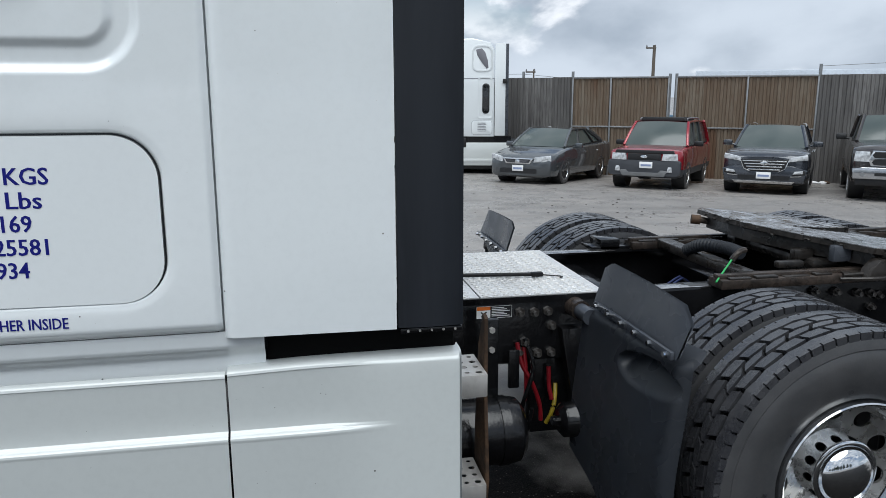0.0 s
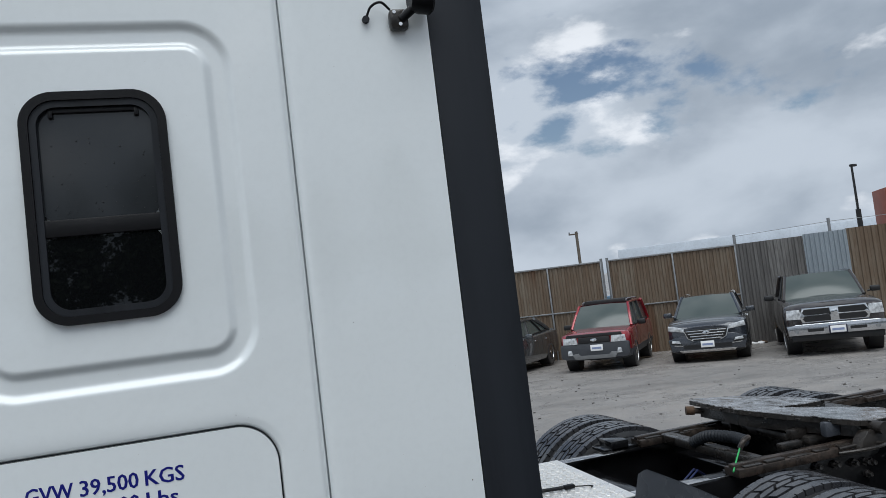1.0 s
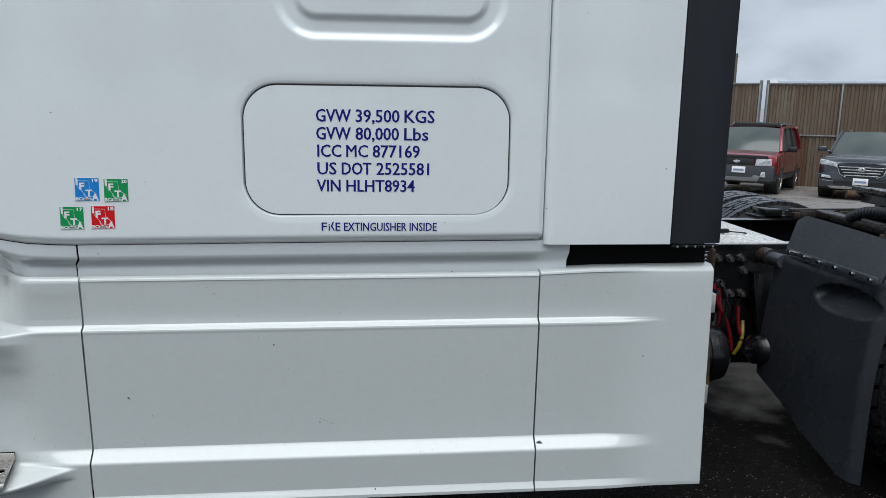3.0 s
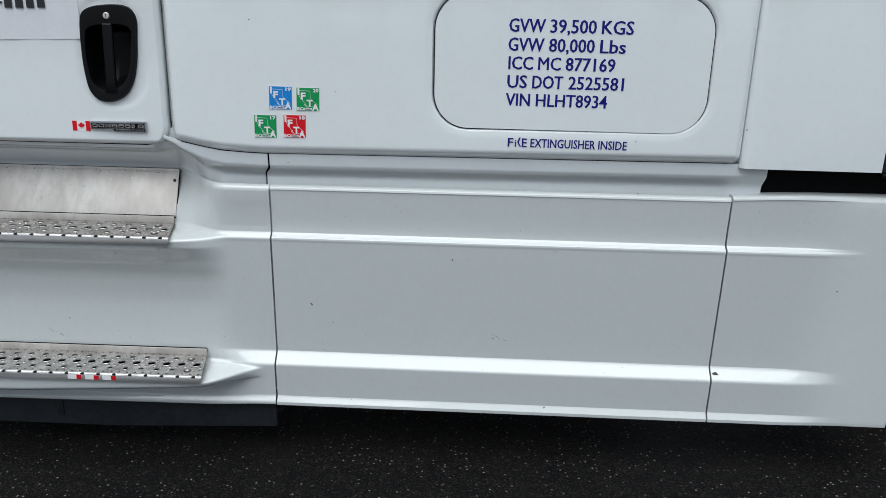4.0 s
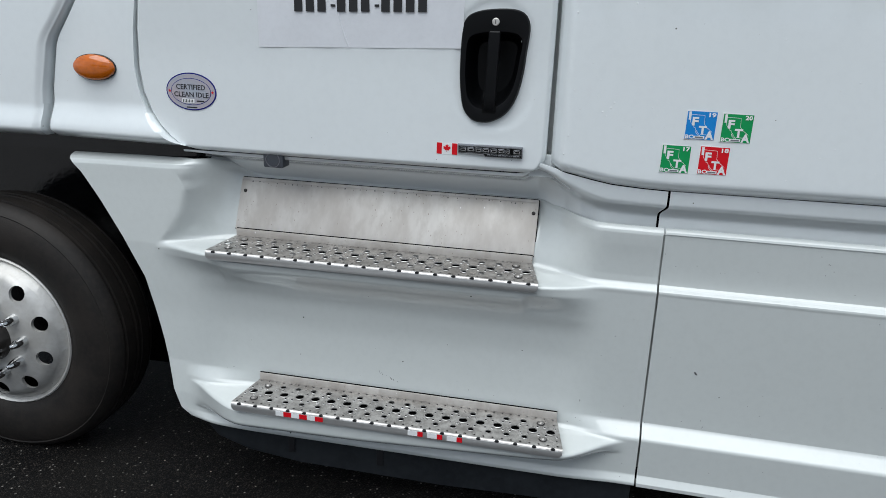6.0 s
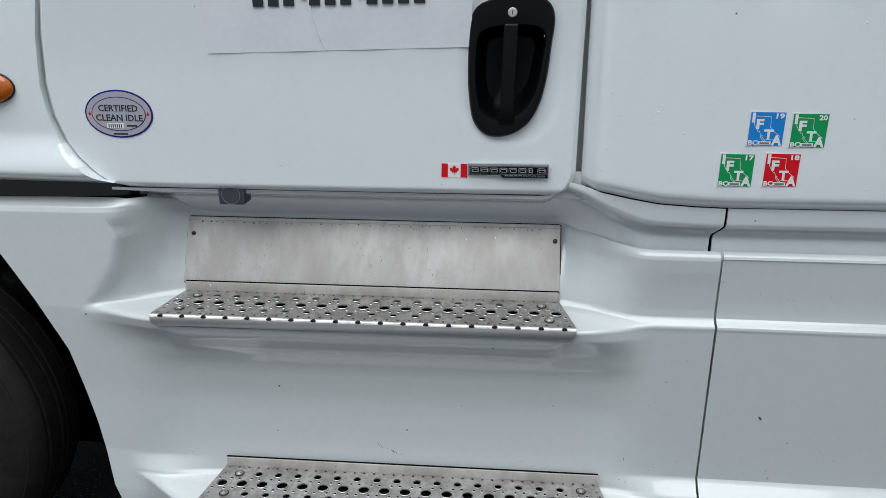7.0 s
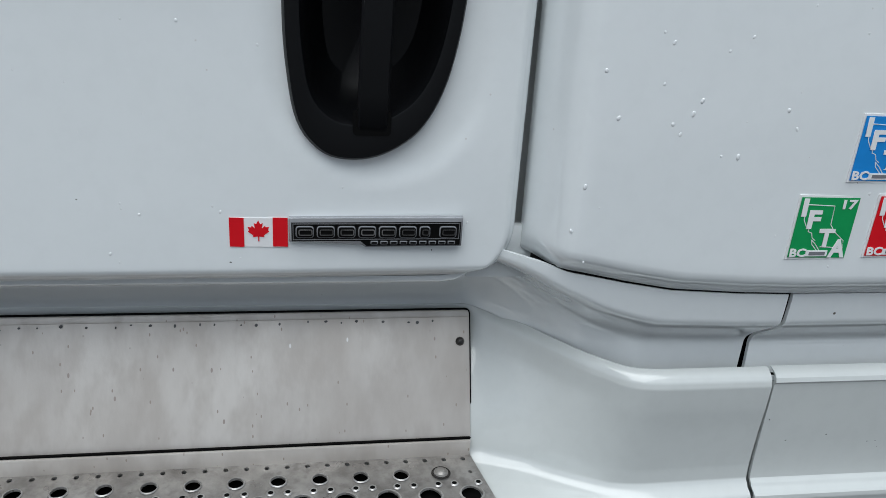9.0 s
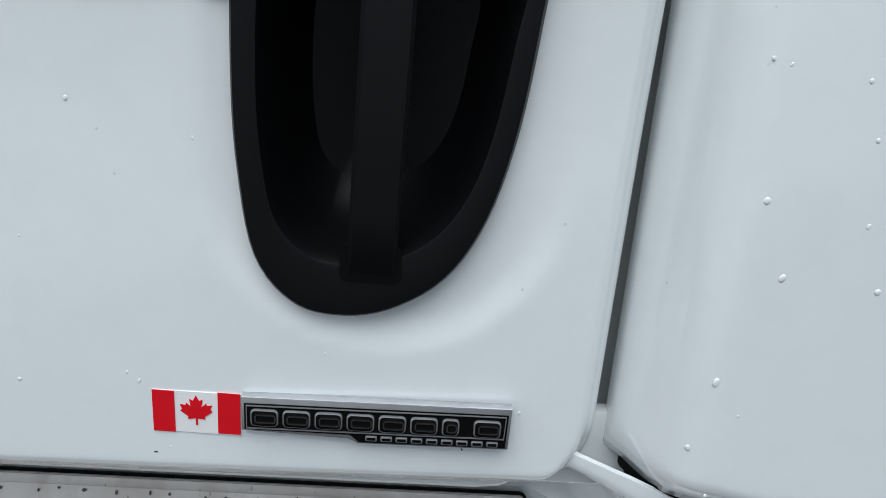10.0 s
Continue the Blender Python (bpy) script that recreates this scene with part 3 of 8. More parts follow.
def hollow(t, brow, crease, foot, at):
    """Depth down the strip: upright brow, a turn inwards to a crease, then the back wall."""
    return brow + 0.005 * ease(0.0, at, t) + (crease - brow - 0.005) * ease(at - 0.30, at + 0.08, t) + (foot - crease) * ease(at - 0.04, 1.0, t)


def base_y(x):
    return 2.165 - 0.02 * (x + 1.05)


Z_SK = steps((0.205, 0.245, 0.002), (0.245, 0.36, 0.03), (0.36, 0.418, 0.003), (0.42, 0.84, 0.04), (0.844, 0.884, 0.002), (0.89, 1.02, 0.03), (1.029, 1.051, 0.002))
SK_Z = [0.205, 0.207, 0.219, 0.237, 0.241, 0.368, 0.374, 0.405, 0.413, 0.848, 0.856, 0.862, 0.866, 0.8685, 0.873, 0.877, 0.90, 1.033, 1.037, 1.043, 1.048, 1.051]
SK_Y = [0.000, -0.043, -0.0435, -0.032, -0.030, -0.0355, -0.0335, -0.003, 0.003, -0.013, -0.0145, -0.0135, -0.009, -0.002, 0.0005, 0.006, 0.008, 0.003, 0.0, 0.002, 0.007, 0.016]
FL_Z, FL_Y = [0.205, 0.207, 0.219, 0.6, 1.02, 1.036, 1.043, 1.048, 1.051], [0.0, -0.032, -0.033, -0.015, -0.004, -0.002, 0.003, 0.011, 0.024]


def skirt_place(fade):
    def place(u, v):
        full, flat = np.interp(v, SK_Z, SK_Y), np.interp(v, FL_Z, FL_Y)
        k = ease(0.24, 0.0, u) if fade else 1.0
        return u, base_y(u) + full * k + flat * (1 - k) + (0.03 * ease(0.407, 0.424, u) ** 2 if fade else 0.0), v + 0.005 * (u + 1.86) + (0.014 * ease(-0.45, 0.05, u) * ease(0.9, 1.05, v) if fade else 0.0)
    return place


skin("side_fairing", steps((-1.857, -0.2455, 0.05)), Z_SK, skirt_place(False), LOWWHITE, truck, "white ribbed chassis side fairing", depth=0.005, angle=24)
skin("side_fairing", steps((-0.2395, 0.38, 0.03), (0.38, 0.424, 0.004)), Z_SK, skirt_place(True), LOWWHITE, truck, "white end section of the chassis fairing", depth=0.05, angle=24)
skin("rocker_strip", steps((-1.857, -0.135, 0.05)), steps((1.025, 1.163, 0.003)), lambda u, v: (u - 0.020 * ease(1.115, 1.083, v) * ease(-1.72, -1.85, u), hollow((1.163 - v) / 0.138, base_y(u) + 0.009, base_y(u) + 0.047, base_y(u) + 0.046, 0.58), v + 0.008 * (u + 1.86)), WHITE, truck, "white hollow strip under the sleeper", depth=0.006, angle=80)
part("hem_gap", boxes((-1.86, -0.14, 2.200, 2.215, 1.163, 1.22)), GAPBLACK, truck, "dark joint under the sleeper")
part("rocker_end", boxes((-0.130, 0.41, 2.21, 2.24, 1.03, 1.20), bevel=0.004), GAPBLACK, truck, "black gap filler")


# step section: hollowed round the two treads, its front edge following the wheel
def front_x(z):
    return np.interp(z, [0.20, 0.212, 0.24, 0.31, 0.5, 0.721, 0.86, 0.988, 1.08, 1.14], [-3.38, -3.435, -3.475, -3.503, -3.538, -3.595, -3.668, -3.75, -3.815, -3.875])


C_Z = [0.346, 0.352, 0.358, 0.372, 0.43, 0.60, 0.70, 0.755, 0.788, 0.806, 0.834, 0.842, 0.850, 0.866, 0.90, 1.0, 1.07, 1.14]
C_Y = [2.022, 2.045, 2.165, 2.180, 2.186, 2.196, 2.187, 2.166, 2.142, 2.128, 2.121, 2.140, 2.262, 2.278, 2.288, 2.326, 2.352, 2.372]
S_Z = [0.200, 0.204, 0.216, 0.234, 0.238, 0.365, 0.371, 0.402, 0.410, 0.845, 0.853, 0.859, 0.863, 0.8655, 0.870, 0.874, 0.897, 1.05, 1.118, 1.128, 1.135, 1.14]
S_Y = [2.181, 2.138, 2.1375, 2.149, 2.151, 2.1455, 2.1475, 2.178, 2.184, 2.168, 2.1665, 2.1675, 2.172, 2.179, 2.1815, 2.187, 2.188, 2.182, 2.180, 2.182, 2.187, 2.196]


P_Z, P_Y = [0.20, 0.212, 0.23, 0.30, 0.42, 0.60, 0.85, 0.95, 1.05, 1.112, 1.125, 1.134, 1.14], [2.168, 2.158, 2.156, 2.160, 2.176, 2.184, 2.180, 2.184, 2.188, 2.190, 2.197, 2.214, 2.245]


def bead_y(x, z):
    """The rounded lip below the lower tread, over a flat foot with a flared hem."""
    foot = np.interp(x, [-3.3, -2.76, -2.2, -1.96], [0.258, 0.268, 0.294, 0.312])
    t = np.clip((z - foot) / 0.040, 0, 1)
    under = np.interp(z, [0.20, 0.204, 0.216, 0.235, 0.26], [2.165, 2.126, 2.125, 2.138, 2.142])
    return under - (under - 2.022) * np.sqrt(1 - (1 - t) ** 2)


def step_y(x, z):
    plain = ease(-3.30, -3.47, x)
    lift = 0.014 * (ease(-2.262, -2.244, x) + ease(-3.262, -3.280, x)) * ease(0.72, 0.80, z) * ease(0.97, 0.89, z)
    c, s = np.where(z < 0.346, bead_y(x, z), np.interp(z - lift, C_Z, C_Y)), np.interp(z, S_Z, S_Y) * (1 - plain) + np.interp(z, P_Z, P_Y) * plain + 0.02 * ease(-3.3, -3.8, x)
    c = c + 0.012 * ease(1.122, 1.142, z) ** 2 * ease(-2.25, -2.19, x)
    top = ease(0.70, 0.90, z)
    right = (1 - ease(-2.13, -2.0, x)) * (1 - top) + np.interp(x, [-2.245, -2.232, -2.16, -2.111, -2.064, -2.045, -2.02], [1, 0.975, 0.65, 0.33, 0.07, 0.02, 0]) * top
    start = np.interp(z, [0.84, 0.87, 0.95, 1.05, 1.14], [-3.54, -3.51, -3.44, -3.405, -3.39])
    wall = np.clip((x - start) / (-3.287 - start), 0, 1)
    scoop = 0.8 * wall + 0.2 * wall * wall * (3 - 2 * wall)
    left = ease(-3.47, -3.22, x) * (1 - top) + scoop * top
    low = ease(0.46, 0.36, z)
    right = right * (1 - low) + low * (1 - ease(-2.12, -1.90, x))
    left = left * (1 - low) + low * ease(-3.44, -3.16, x)
    m = np.clip(right * left, 0, 1)
    return s * (1 - m) + c * m


def step_top(x):
    return np.interp(x, [-3.88, -3.47, -3.36, -3.28, -3.2, -2.24, -2.19, -2.15, -2.10, -2.03, -1.86], [1.138, 1.145, 1.150, 1.108, 1.080, 1.068, 1.059, 1.052, 1.049, 1.0495, 1.048])


def step_place(u, v):
    z = v
    x = front_x(z) * (1 - u) + -1.863 * u
    squeeze = ease(0.92, 1.14, z)
    z2 = z + squeeze * (step_top(x) - 1.14)
    return x, step_y(x, z), z2 + 0.004 * (x + 2.6)


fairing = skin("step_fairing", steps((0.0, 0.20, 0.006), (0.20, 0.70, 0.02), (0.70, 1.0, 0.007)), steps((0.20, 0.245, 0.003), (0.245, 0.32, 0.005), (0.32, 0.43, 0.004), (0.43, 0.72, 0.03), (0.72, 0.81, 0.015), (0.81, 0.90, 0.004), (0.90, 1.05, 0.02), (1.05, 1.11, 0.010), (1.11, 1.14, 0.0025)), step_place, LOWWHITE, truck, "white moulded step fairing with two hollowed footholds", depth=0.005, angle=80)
part("mud_flap_strip", plate([(-3.40, 0.205), (-3.34, 0.135), (-3.22, 0.095), (-3.02, 0.076), (-2.5, 0.073), (-1.87, 0.092), (-1.87, 0.23), (-3.40, 0.23)], 2.172, 2.19, 0.004), STRIP, truck, "dark grey rubber strip under the steps")
for nx in (-3.05, -2.72):
    part("strip_notch", boxes((nx - 0.012, nx + 0.012, 2.166, 2.1715, 0.115, 0.185), bevel=0.002), BLACKINK, truck)
KICK_M = Matrix.Translation((0, 2.2785, 0.900)) @ Matrix.Rotation(radians(-24.0), 4, "X")
# black border plate behind, drawing a dark outline round the kick plate
part("plate_gasket", plate(rrect(-3.284, -2.2415, -0.004, 0.187, 0.008, 3), 0.0045, 0.008), GAPBLACK, truck).matrix_basis = KICK_M
part("kick_plate", plate(rrect(-3.282, -2.244, -0.001, 0.184, 0.006, 3), 0.0, 0.004, 0.001), KICK, truck, "scuffed bare aluminium kick plate").matrix_basis = KICK_M
part("plate_hem", boxes((-3.280, -2.246, -0.0025, 0.001, 0.174, 0.1835), bevel=0.0012), KICK, truck, "folded bright hem of the kick plate").matrix_basis = KICK_M
for px, pz in ((-3.264, 0.136), (-2.258, 0.139)):
    part("rivet", lathe([(-0.004, 0.0), (-0.0035, 0.004), (0, 0.0065), (0.002, 0.0065)], 12, "y", (px, -0.001, pz)), GREASE, truck).matrix_basis = KICK_M


# perforated treads: real holes in three rows
def perforated(cells, cols, dx, dy, thick):
    """Cells (cx, cy, w, h, hole) in the x, y plane, joined to one sheet with thickness."""
    verts, faces = [], []
    n = 12
    for cx, cy, w, h, r in cells:
        base = len(verts)
        sq = []
        for k in range(n):
            a = k * math.tau / n
            c, s = math.cos(a), math.sin(a)
            q = max(abs(c) / (w / 2), abs(s) / (h / 2))
            sq.append((cx + c / q, cy + s / q))
        for k, (a, s) in enumerate(((0, 0), (0, 1))):
            zz = -thick * s
            verts += [(x, y, zz) for x, y in sq]
            verts += [(cx + r * math.cos(i * math.tau / n), cy + r * math.sin(i * math.tau / n), zz) for i in range(n)]
        for i in range(n):
            j = (i + 1) % n
            faces.append((base + i, base + j, base + n + j, base + n + i))
            faces.append((base + 2 * n + j, base + 2 * n + i, base + 3 * n + i, base + 3 * n + j))
            faces.append((base + n + i, base + n + j, base + 3 * n + j, base + 3 * n + i))
        cor = [(cx + sx * w / 2, cy + sy * h / 2) for sx, sy in ((-1, -1), (1, -1), (1, 1), (-1, 1))]
        for zz in (0, -thick):
            for px, py in cor:
                b2 = len(verts)
                turn = math.atan2(py - cy, px - cx) % math.tau
                near = (int(turn / math.tau * n) % n, (int(turn / math.tau * n) + 1) % n)
                verts.append((px, py, zz))
                o = base + (0 if zz == 0 else 2 * n)
                faces.append((b2, o + near[0], o + near[1]))
    return verts, faces


def step_tread(name, x0, x1, y0, y1, z, taper, tape):
    """A folded aluminium tread: perforated top, rolled front lip, rear flange, four rivets."""
    w, d = x1 - x0, y1 - y0
    st = new(name)
    st.parent = truck
    n = 19
    cells = []
    rows = ((0.0036, n * 2, 0.0), (0.0105, n, 0.5), (0.0148, n, 0.0), (0.0100, n, 0.5), (0.0038, n * 2, 0.0))
    edges = (0.0, 0.11, 0.36, 0.66, 0.90, 1.0)
    for (r, k, half), a, b in zip(rows, edges[:-1], edges[1:]):
        if half:
            # a half cell at each end staggers this row
            cells.append((x0 + w * 0.25 / k, y1 - d * (a + b) / 2, w * 0.5 / k, d * (b - a), 0.003))
            cells.append((x1 - w * 0.25 / k, y1 - d * (a + b) / 2, w * 0.5 / k, d * (b - a), 0.003))
        for i in range(k - (1 if half else 0)):
            if half and i in (0, k - 2):
                cells.append((x0 + w * (i + 0.5 + half) / k, y1 - d * (a + b) / 2, w / k, d * (b - a), 0.002))
                continue
            cells.append((x0 + w * (i + 0.5 + half) / k, y1 - d * (a + b) / 2, w / k, d * (b - a), r))
    v, f = perforated(cells, n, 0, 0, 0.003)
    out = []
    for x, y, zz in v:
        t = (y1 - y) / d
        out.append((x + taper * (t - 1) * ((x - (x0 + x1) / 2) / (w / 2)), y, z + zz - 0.02 * t * 0.6))
    tread = welded("tread", out, f, TREAD, st, "perforated worn aluminium tread", 30)
    # added black plate, standing for the shade of the hollow below the holes
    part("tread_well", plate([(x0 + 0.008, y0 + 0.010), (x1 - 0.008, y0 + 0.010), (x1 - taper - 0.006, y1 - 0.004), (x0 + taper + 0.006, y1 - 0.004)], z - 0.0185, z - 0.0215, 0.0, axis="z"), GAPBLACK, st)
    # turned-up bright rims round the larger holes
    rims = bmesh.new()
    for cx, cy, cw, ch, r in cells:
        if r > 0.008:
            t = (y1 - cy) / d
            cx = cx + taper * (t - 1) * ((cx - (x0 + x1) / 2) / (w / 2))
            base_z = z - 0.012 * t
            loops = [[rims.verts.new((cx + rr * math.cos(k * math.tau / 14), cy + rr * math.sin(k * math.tau / 14), base_z + hh)) for k in range(14)] for rr, hh in ((r * 1.17, 0.0003), (r * 1.06, 0.0017), (r * 0.99, 0.0015), (r * 0.97, -0.002))]
            for a, b in zip(loops, loops[1:]):
                for k in range(14):
                    rims.faces.new((a[k], a[(k + 1) % 14], b[(k + 1) % 14], b[k]))
    tagged(part("hole_rim", rims, RIMALU, st, "bright rubbed rims of the tread holes", 40), kind="stuff")
    zf = z - 0.012
    bm = bmesh.new()
    prof = [(y0 + 0.002, zf), (y0 - 0.004, zf - 0.0012), (y0 - 0.0074, zf - 0.0045), (y0 - 0.0082, zf - 0.008), (y0 - 0.0045, zf - 0.0085), (y0 + 0.002, zf - 0.004)]
    rings = [[bm.verts.new((x, y, zz)) for y, zz in prof] for x in (x0, x0 + w * 0.25, x0 + w * 0.5, x0 + w * 0.75, x1)]
    for a, b in zip(rings, rings[1:]):
        for i in range(len(prof)):
            j = (i + 1) % len(prof)
            bm.faces.new((a[i], b[i], b[j], a[j]))
    bm.faces.new(rings[0]), bm.faces.new(rings[-1][::-1])
    part("rolled_edge", bm, RIMALU, st, "bright rubbed front edge")
    low = [(x0, zf - 0.006), (x1, zf - 0.006)]
    for cx, a0 in ((x1 - 0.016, 0), (x0 + 0.016, -90)):
        low += [(cx + 0.016 * math.cos(radians(a0 - 15 * k)), zf - 0.014 + 0.016 * math.sin(radians(a0 - 15 * k))) for k in range(7)]
    part("front_lip", plate(low, y0 - 0.0082, y0 - 0.0042, 0.0008), LIPALU, st)
    part("rear_flange", boxes((x0 + taper, x1 - taper, y1 - 0.001, y1 + 0.004, z - 0.003, z + 0.024), bevel=0.0018), KICK, st, "bare turned-up rear flange")
    part("flange_joint", boxes((x0 + taper, x1 - taper, y1 + 0.0045, y1 + 0.0075, z + 0.012, z + 0.0258)), GAPBLACK, st)
    for i in (1, n - 1):
        for t in (0.235, 0.78):
            rx = x0 + w * i / n
            rx = rx + taper * (t - 1) * ((rx - (x0 + x1) / 2) / (w / 2))
            part("rivet", lathe([(0.0, 0.0105), (0.0016, 0.0098), (0.0020, 0.0080), (0.0042, 0.0062), (0.0052, 0.0030), (0.0054, 0.0)], 16, "z", (rx, y1 - d * t, z + 0.0012 - 0.012 * t)), TREAD, st)
            part("rivet_seat", lathe([(0.0, 0.0136), (0.0010, 0.0130), (0.0010, 0.0)], 16, "z", (rx, y1 - d * t, z + 0.0006 - 0.012 * t)), GREASE, st)
    # second black sheet for the shade beneath the tread
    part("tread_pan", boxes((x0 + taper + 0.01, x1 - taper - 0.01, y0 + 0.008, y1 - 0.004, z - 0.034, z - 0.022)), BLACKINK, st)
    # small punched drain holes with raised rims round the large ones
    rims, dots = bmesh.new(), bmesh.new()
    for i in range(n):
        for side in (-0.30, 0.30):
            for t in (0.375, 0.645):
                px = x0 + w * (i + 0.5 + side) / n
                px = px + taper * (t - 1) * ((px - (x0 + x1) / 2) / (w / 2))
                at = Matrix.Translation((px, y1 - d * t, z - 0.012 * t))
                loops = [[rims.verts.new(at @ Vector((r * math.cos(k * math.tau / 8), r * math.sin(k * math.tau / 8), h))) for k in range(8)] for r, h in ((0.0062, 0.0002), (0.0047, 0.0018), (0.0036, 0.0014))]
                for a, b in zip(loops, loops[1:]):
                    for k in range(8):
                        rims.faces.new((a[k], a[(k + 1) % 8], b[(k + 1) % 8], b[k]))
                dots.faces.new([dots.verts.new(at @ Vector((0.0037 * math.cos(k * math.tau / 8), 0.0037 * math.sin(k * math.tau / 8), 0.0010))) for k in range(8)])
    tagged(part("punched_rim", rims, RIMALU, st, "raised rims of small drain holes", 40), kind="stuff")
    tagged(part("drain_hole", dots, GAPBLACK, st, "small dark drain holes", 0), kind="stuff")
    for i in range(n):
        xx = x0 + w * (i + 0.5) / n
        part("lip_notch", plate(ellipse(xx, zf - 0.0035, 0.0072, 0.0034, 12), y0 - 0.0086, y0 - 0.001), BLACKINK, st)
    for a, b in tape:
        k = 6
        for i in range(k):
            p, q = a + (b - a) * i / k, a + (b - a) * (i + 1) / k
            worn = 0.55 if a > -2.7 and i % 2 == 1 else 1.0
            zz = zf - 0.009
            edge = [(p + (q - p) * worn * j / 6, zz - 0.015 - (0.0014 if j % 2 else 0.0)) for j in range(7)]
            edge += [(p + (q - p) * worn * (6 - j) / 6, zz + (0.0012 if j % 2 else 0.0)) for j in range(7)]
            part("reflective_tape", plate(edge, y0 - 0.0092, y0 - 0.0080), STRED if i % 2 == 1 else STWHITE, st)
    return st


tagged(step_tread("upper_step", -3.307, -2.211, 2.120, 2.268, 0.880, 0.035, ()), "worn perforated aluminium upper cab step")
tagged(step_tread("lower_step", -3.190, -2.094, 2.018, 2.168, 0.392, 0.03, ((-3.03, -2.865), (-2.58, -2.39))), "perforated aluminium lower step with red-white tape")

# strip under the door, running down behind the kick plate; a brow over a creased hollow
def cove_place(u, v):
    t = (1.188 - v) / 0.108
    inner = ease(-2.25, -2.10, u)
    foot = np.interp(u, [-2.25, -2.16, -2.11, -2.064, -2.035], [2.372, 2.325, 2.275, 2.245, 2.234])
    deep = hollow(t, brow_y(u), 2.232 + 0.75 * (foot - 2.234), foot, 0.36 + 0.22 * ease(-2.26, -2.02, u))
    deep = deep - 0.090 * ease(-3.28, -3.43, u) * ease(0.2, 1.0, t)
    top = 1.1745 + (hem_z(u) - 0.0040 - 1.1745) * ease(-2.30, -2.235, u) + 0.006 * ease(-2.15, -2.20, u) * ease(-2.29, -2.235, u)
    low = 1.070 + 0.030 * ease(-3.28, -3.43, u) - 0.045 * inner
    return u - 0.020 * ease(0.30, 0.58, t) * ease(-2.0, -1.87, u), deep, low + (top - low) * (1 - t)


skin("rocker_strip", steps((-3.43, -2.28, 0.02), (-2.28, -1.8635, 0.005)), steps((1.080, 1.188, 0.003)), cove_place, WHITE, truck, "white hollow strip under the cab door", depth=0.006, angle=80)
part("step_light", plate(rrect(-3.137, -3.068, 1.137, 1.187, 0.006, 3), 2.221, 2.27, 0.003), GUARD, truck, "small grey step lamp under the door")
part("step_light_cap", lathe([(-0.003, 0.0), (-0.003, 0.020), (-0.001, 0.0225), (0.002, 0.0225)], 24, "y", (-3.103, 2.2215, 1.163)), GUARD, truck)
part("step_light_ring", lathe([(0.001, 0.0225), (-0.0035, 0.0225), (-0.0035, 0.0245), (0.001, 0.0250)], 24, "y", (-3.103, 2.2215, 1.163)), GREYINK, truck)

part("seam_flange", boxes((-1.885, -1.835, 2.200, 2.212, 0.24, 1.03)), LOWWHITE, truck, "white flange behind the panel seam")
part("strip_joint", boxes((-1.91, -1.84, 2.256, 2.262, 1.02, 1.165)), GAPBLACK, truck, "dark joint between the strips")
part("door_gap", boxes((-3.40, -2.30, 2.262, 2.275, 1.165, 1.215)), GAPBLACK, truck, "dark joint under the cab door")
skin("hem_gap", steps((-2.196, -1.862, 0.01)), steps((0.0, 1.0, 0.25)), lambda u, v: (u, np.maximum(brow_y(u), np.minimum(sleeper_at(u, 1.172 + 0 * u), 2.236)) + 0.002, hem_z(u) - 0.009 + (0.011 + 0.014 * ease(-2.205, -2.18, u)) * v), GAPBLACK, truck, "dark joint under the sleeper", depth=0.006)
part("jamb_fill", boxes((-2.275, -2.185, 2.246, 2.262, 1.165, 1.236), bevel=0.004), WHITE, truck)
part("door_jamb", boxes((-2.30, -2.12, 2.30, 2.32, 1.185, 3.2)), WHITE, truck)

# ---- cab door ----
DY = 2.212


def door_left(z):
    return np.interp(z, [1.188, 1.20, 1.225, 1.26, 1.30, 1.36, 1.44, 1.56, 1.66, 2.0, 3.2], [-3.385, -3.43, -3.468, -3.505, -3.532, -3.556, -3.566, -3.558, -3.540, -3.46, -3.05])


def door_right(z):
    t = np.clip((z - 1.188) / 0.06, 0, 1)
    return -2.224 - 0.055 * (1 - np.sqrt(1 - (1 - t) ** 2)) + 0.004 * ease(1.2, 1.7, z)


def door_place(u, v):
    x = door_left(v) * (1 - u) + door_right(v) * u
    edge = np.minimum(x - door_left(v), door_right(v) - x)
    y = DY + 0.012 * ((x + 2.85) / 0.7) ** 2 - 0.006 + 0.010 * ease(0.012, 0.0, edge) + 0.012 * ease(1.205, 1.188, v) ** 2 + 0.015 * ease(1.9, 3.2, v) - 0.012 * ease(1.45, 1.75, v)
    hx = sd_rrect(x, v, -2.494, -2.286, 1.32, 1.66, 0.10)
    return x, y + 0.004 * ease(0.018, 0.004, hx), v - 0.008 * ease(1.36, 1.19, v)


door = skin("cab_door", steps((0, 0.02, 0.003), (0.02, 0.74, 0.02), (0.74, 0.98, 0.007), (0.98, 1.0, 0.003)), steps((1.188, 1.21, 0.004), (1.21, 1.70, 0.010), (1.70, 3.2, 0.08)), door_place, WHITE, truck, "glossy white cab door, shut", depth=0.03, angle=70, keep=lambda x, z: np.abs((x + 2.392 + 0.014 * ease(1.48, 1.36, z)) / (0.086 - 0.012 * ease(1.48, 1.36, z))) ** 2.6 + np.abs((z - 1.492) / 0.147) ** 2.6 > 1)


def door_y(x, z):
    return DY + 0.012 * ((x + 2.85) / 0.7) ** 2 - 0.006 - 0.012 * float(ease(1.45, 1.75, z))


# handle: teardrop bowl with a pull bar and a key lock
HC = (-2.394, 1.49)


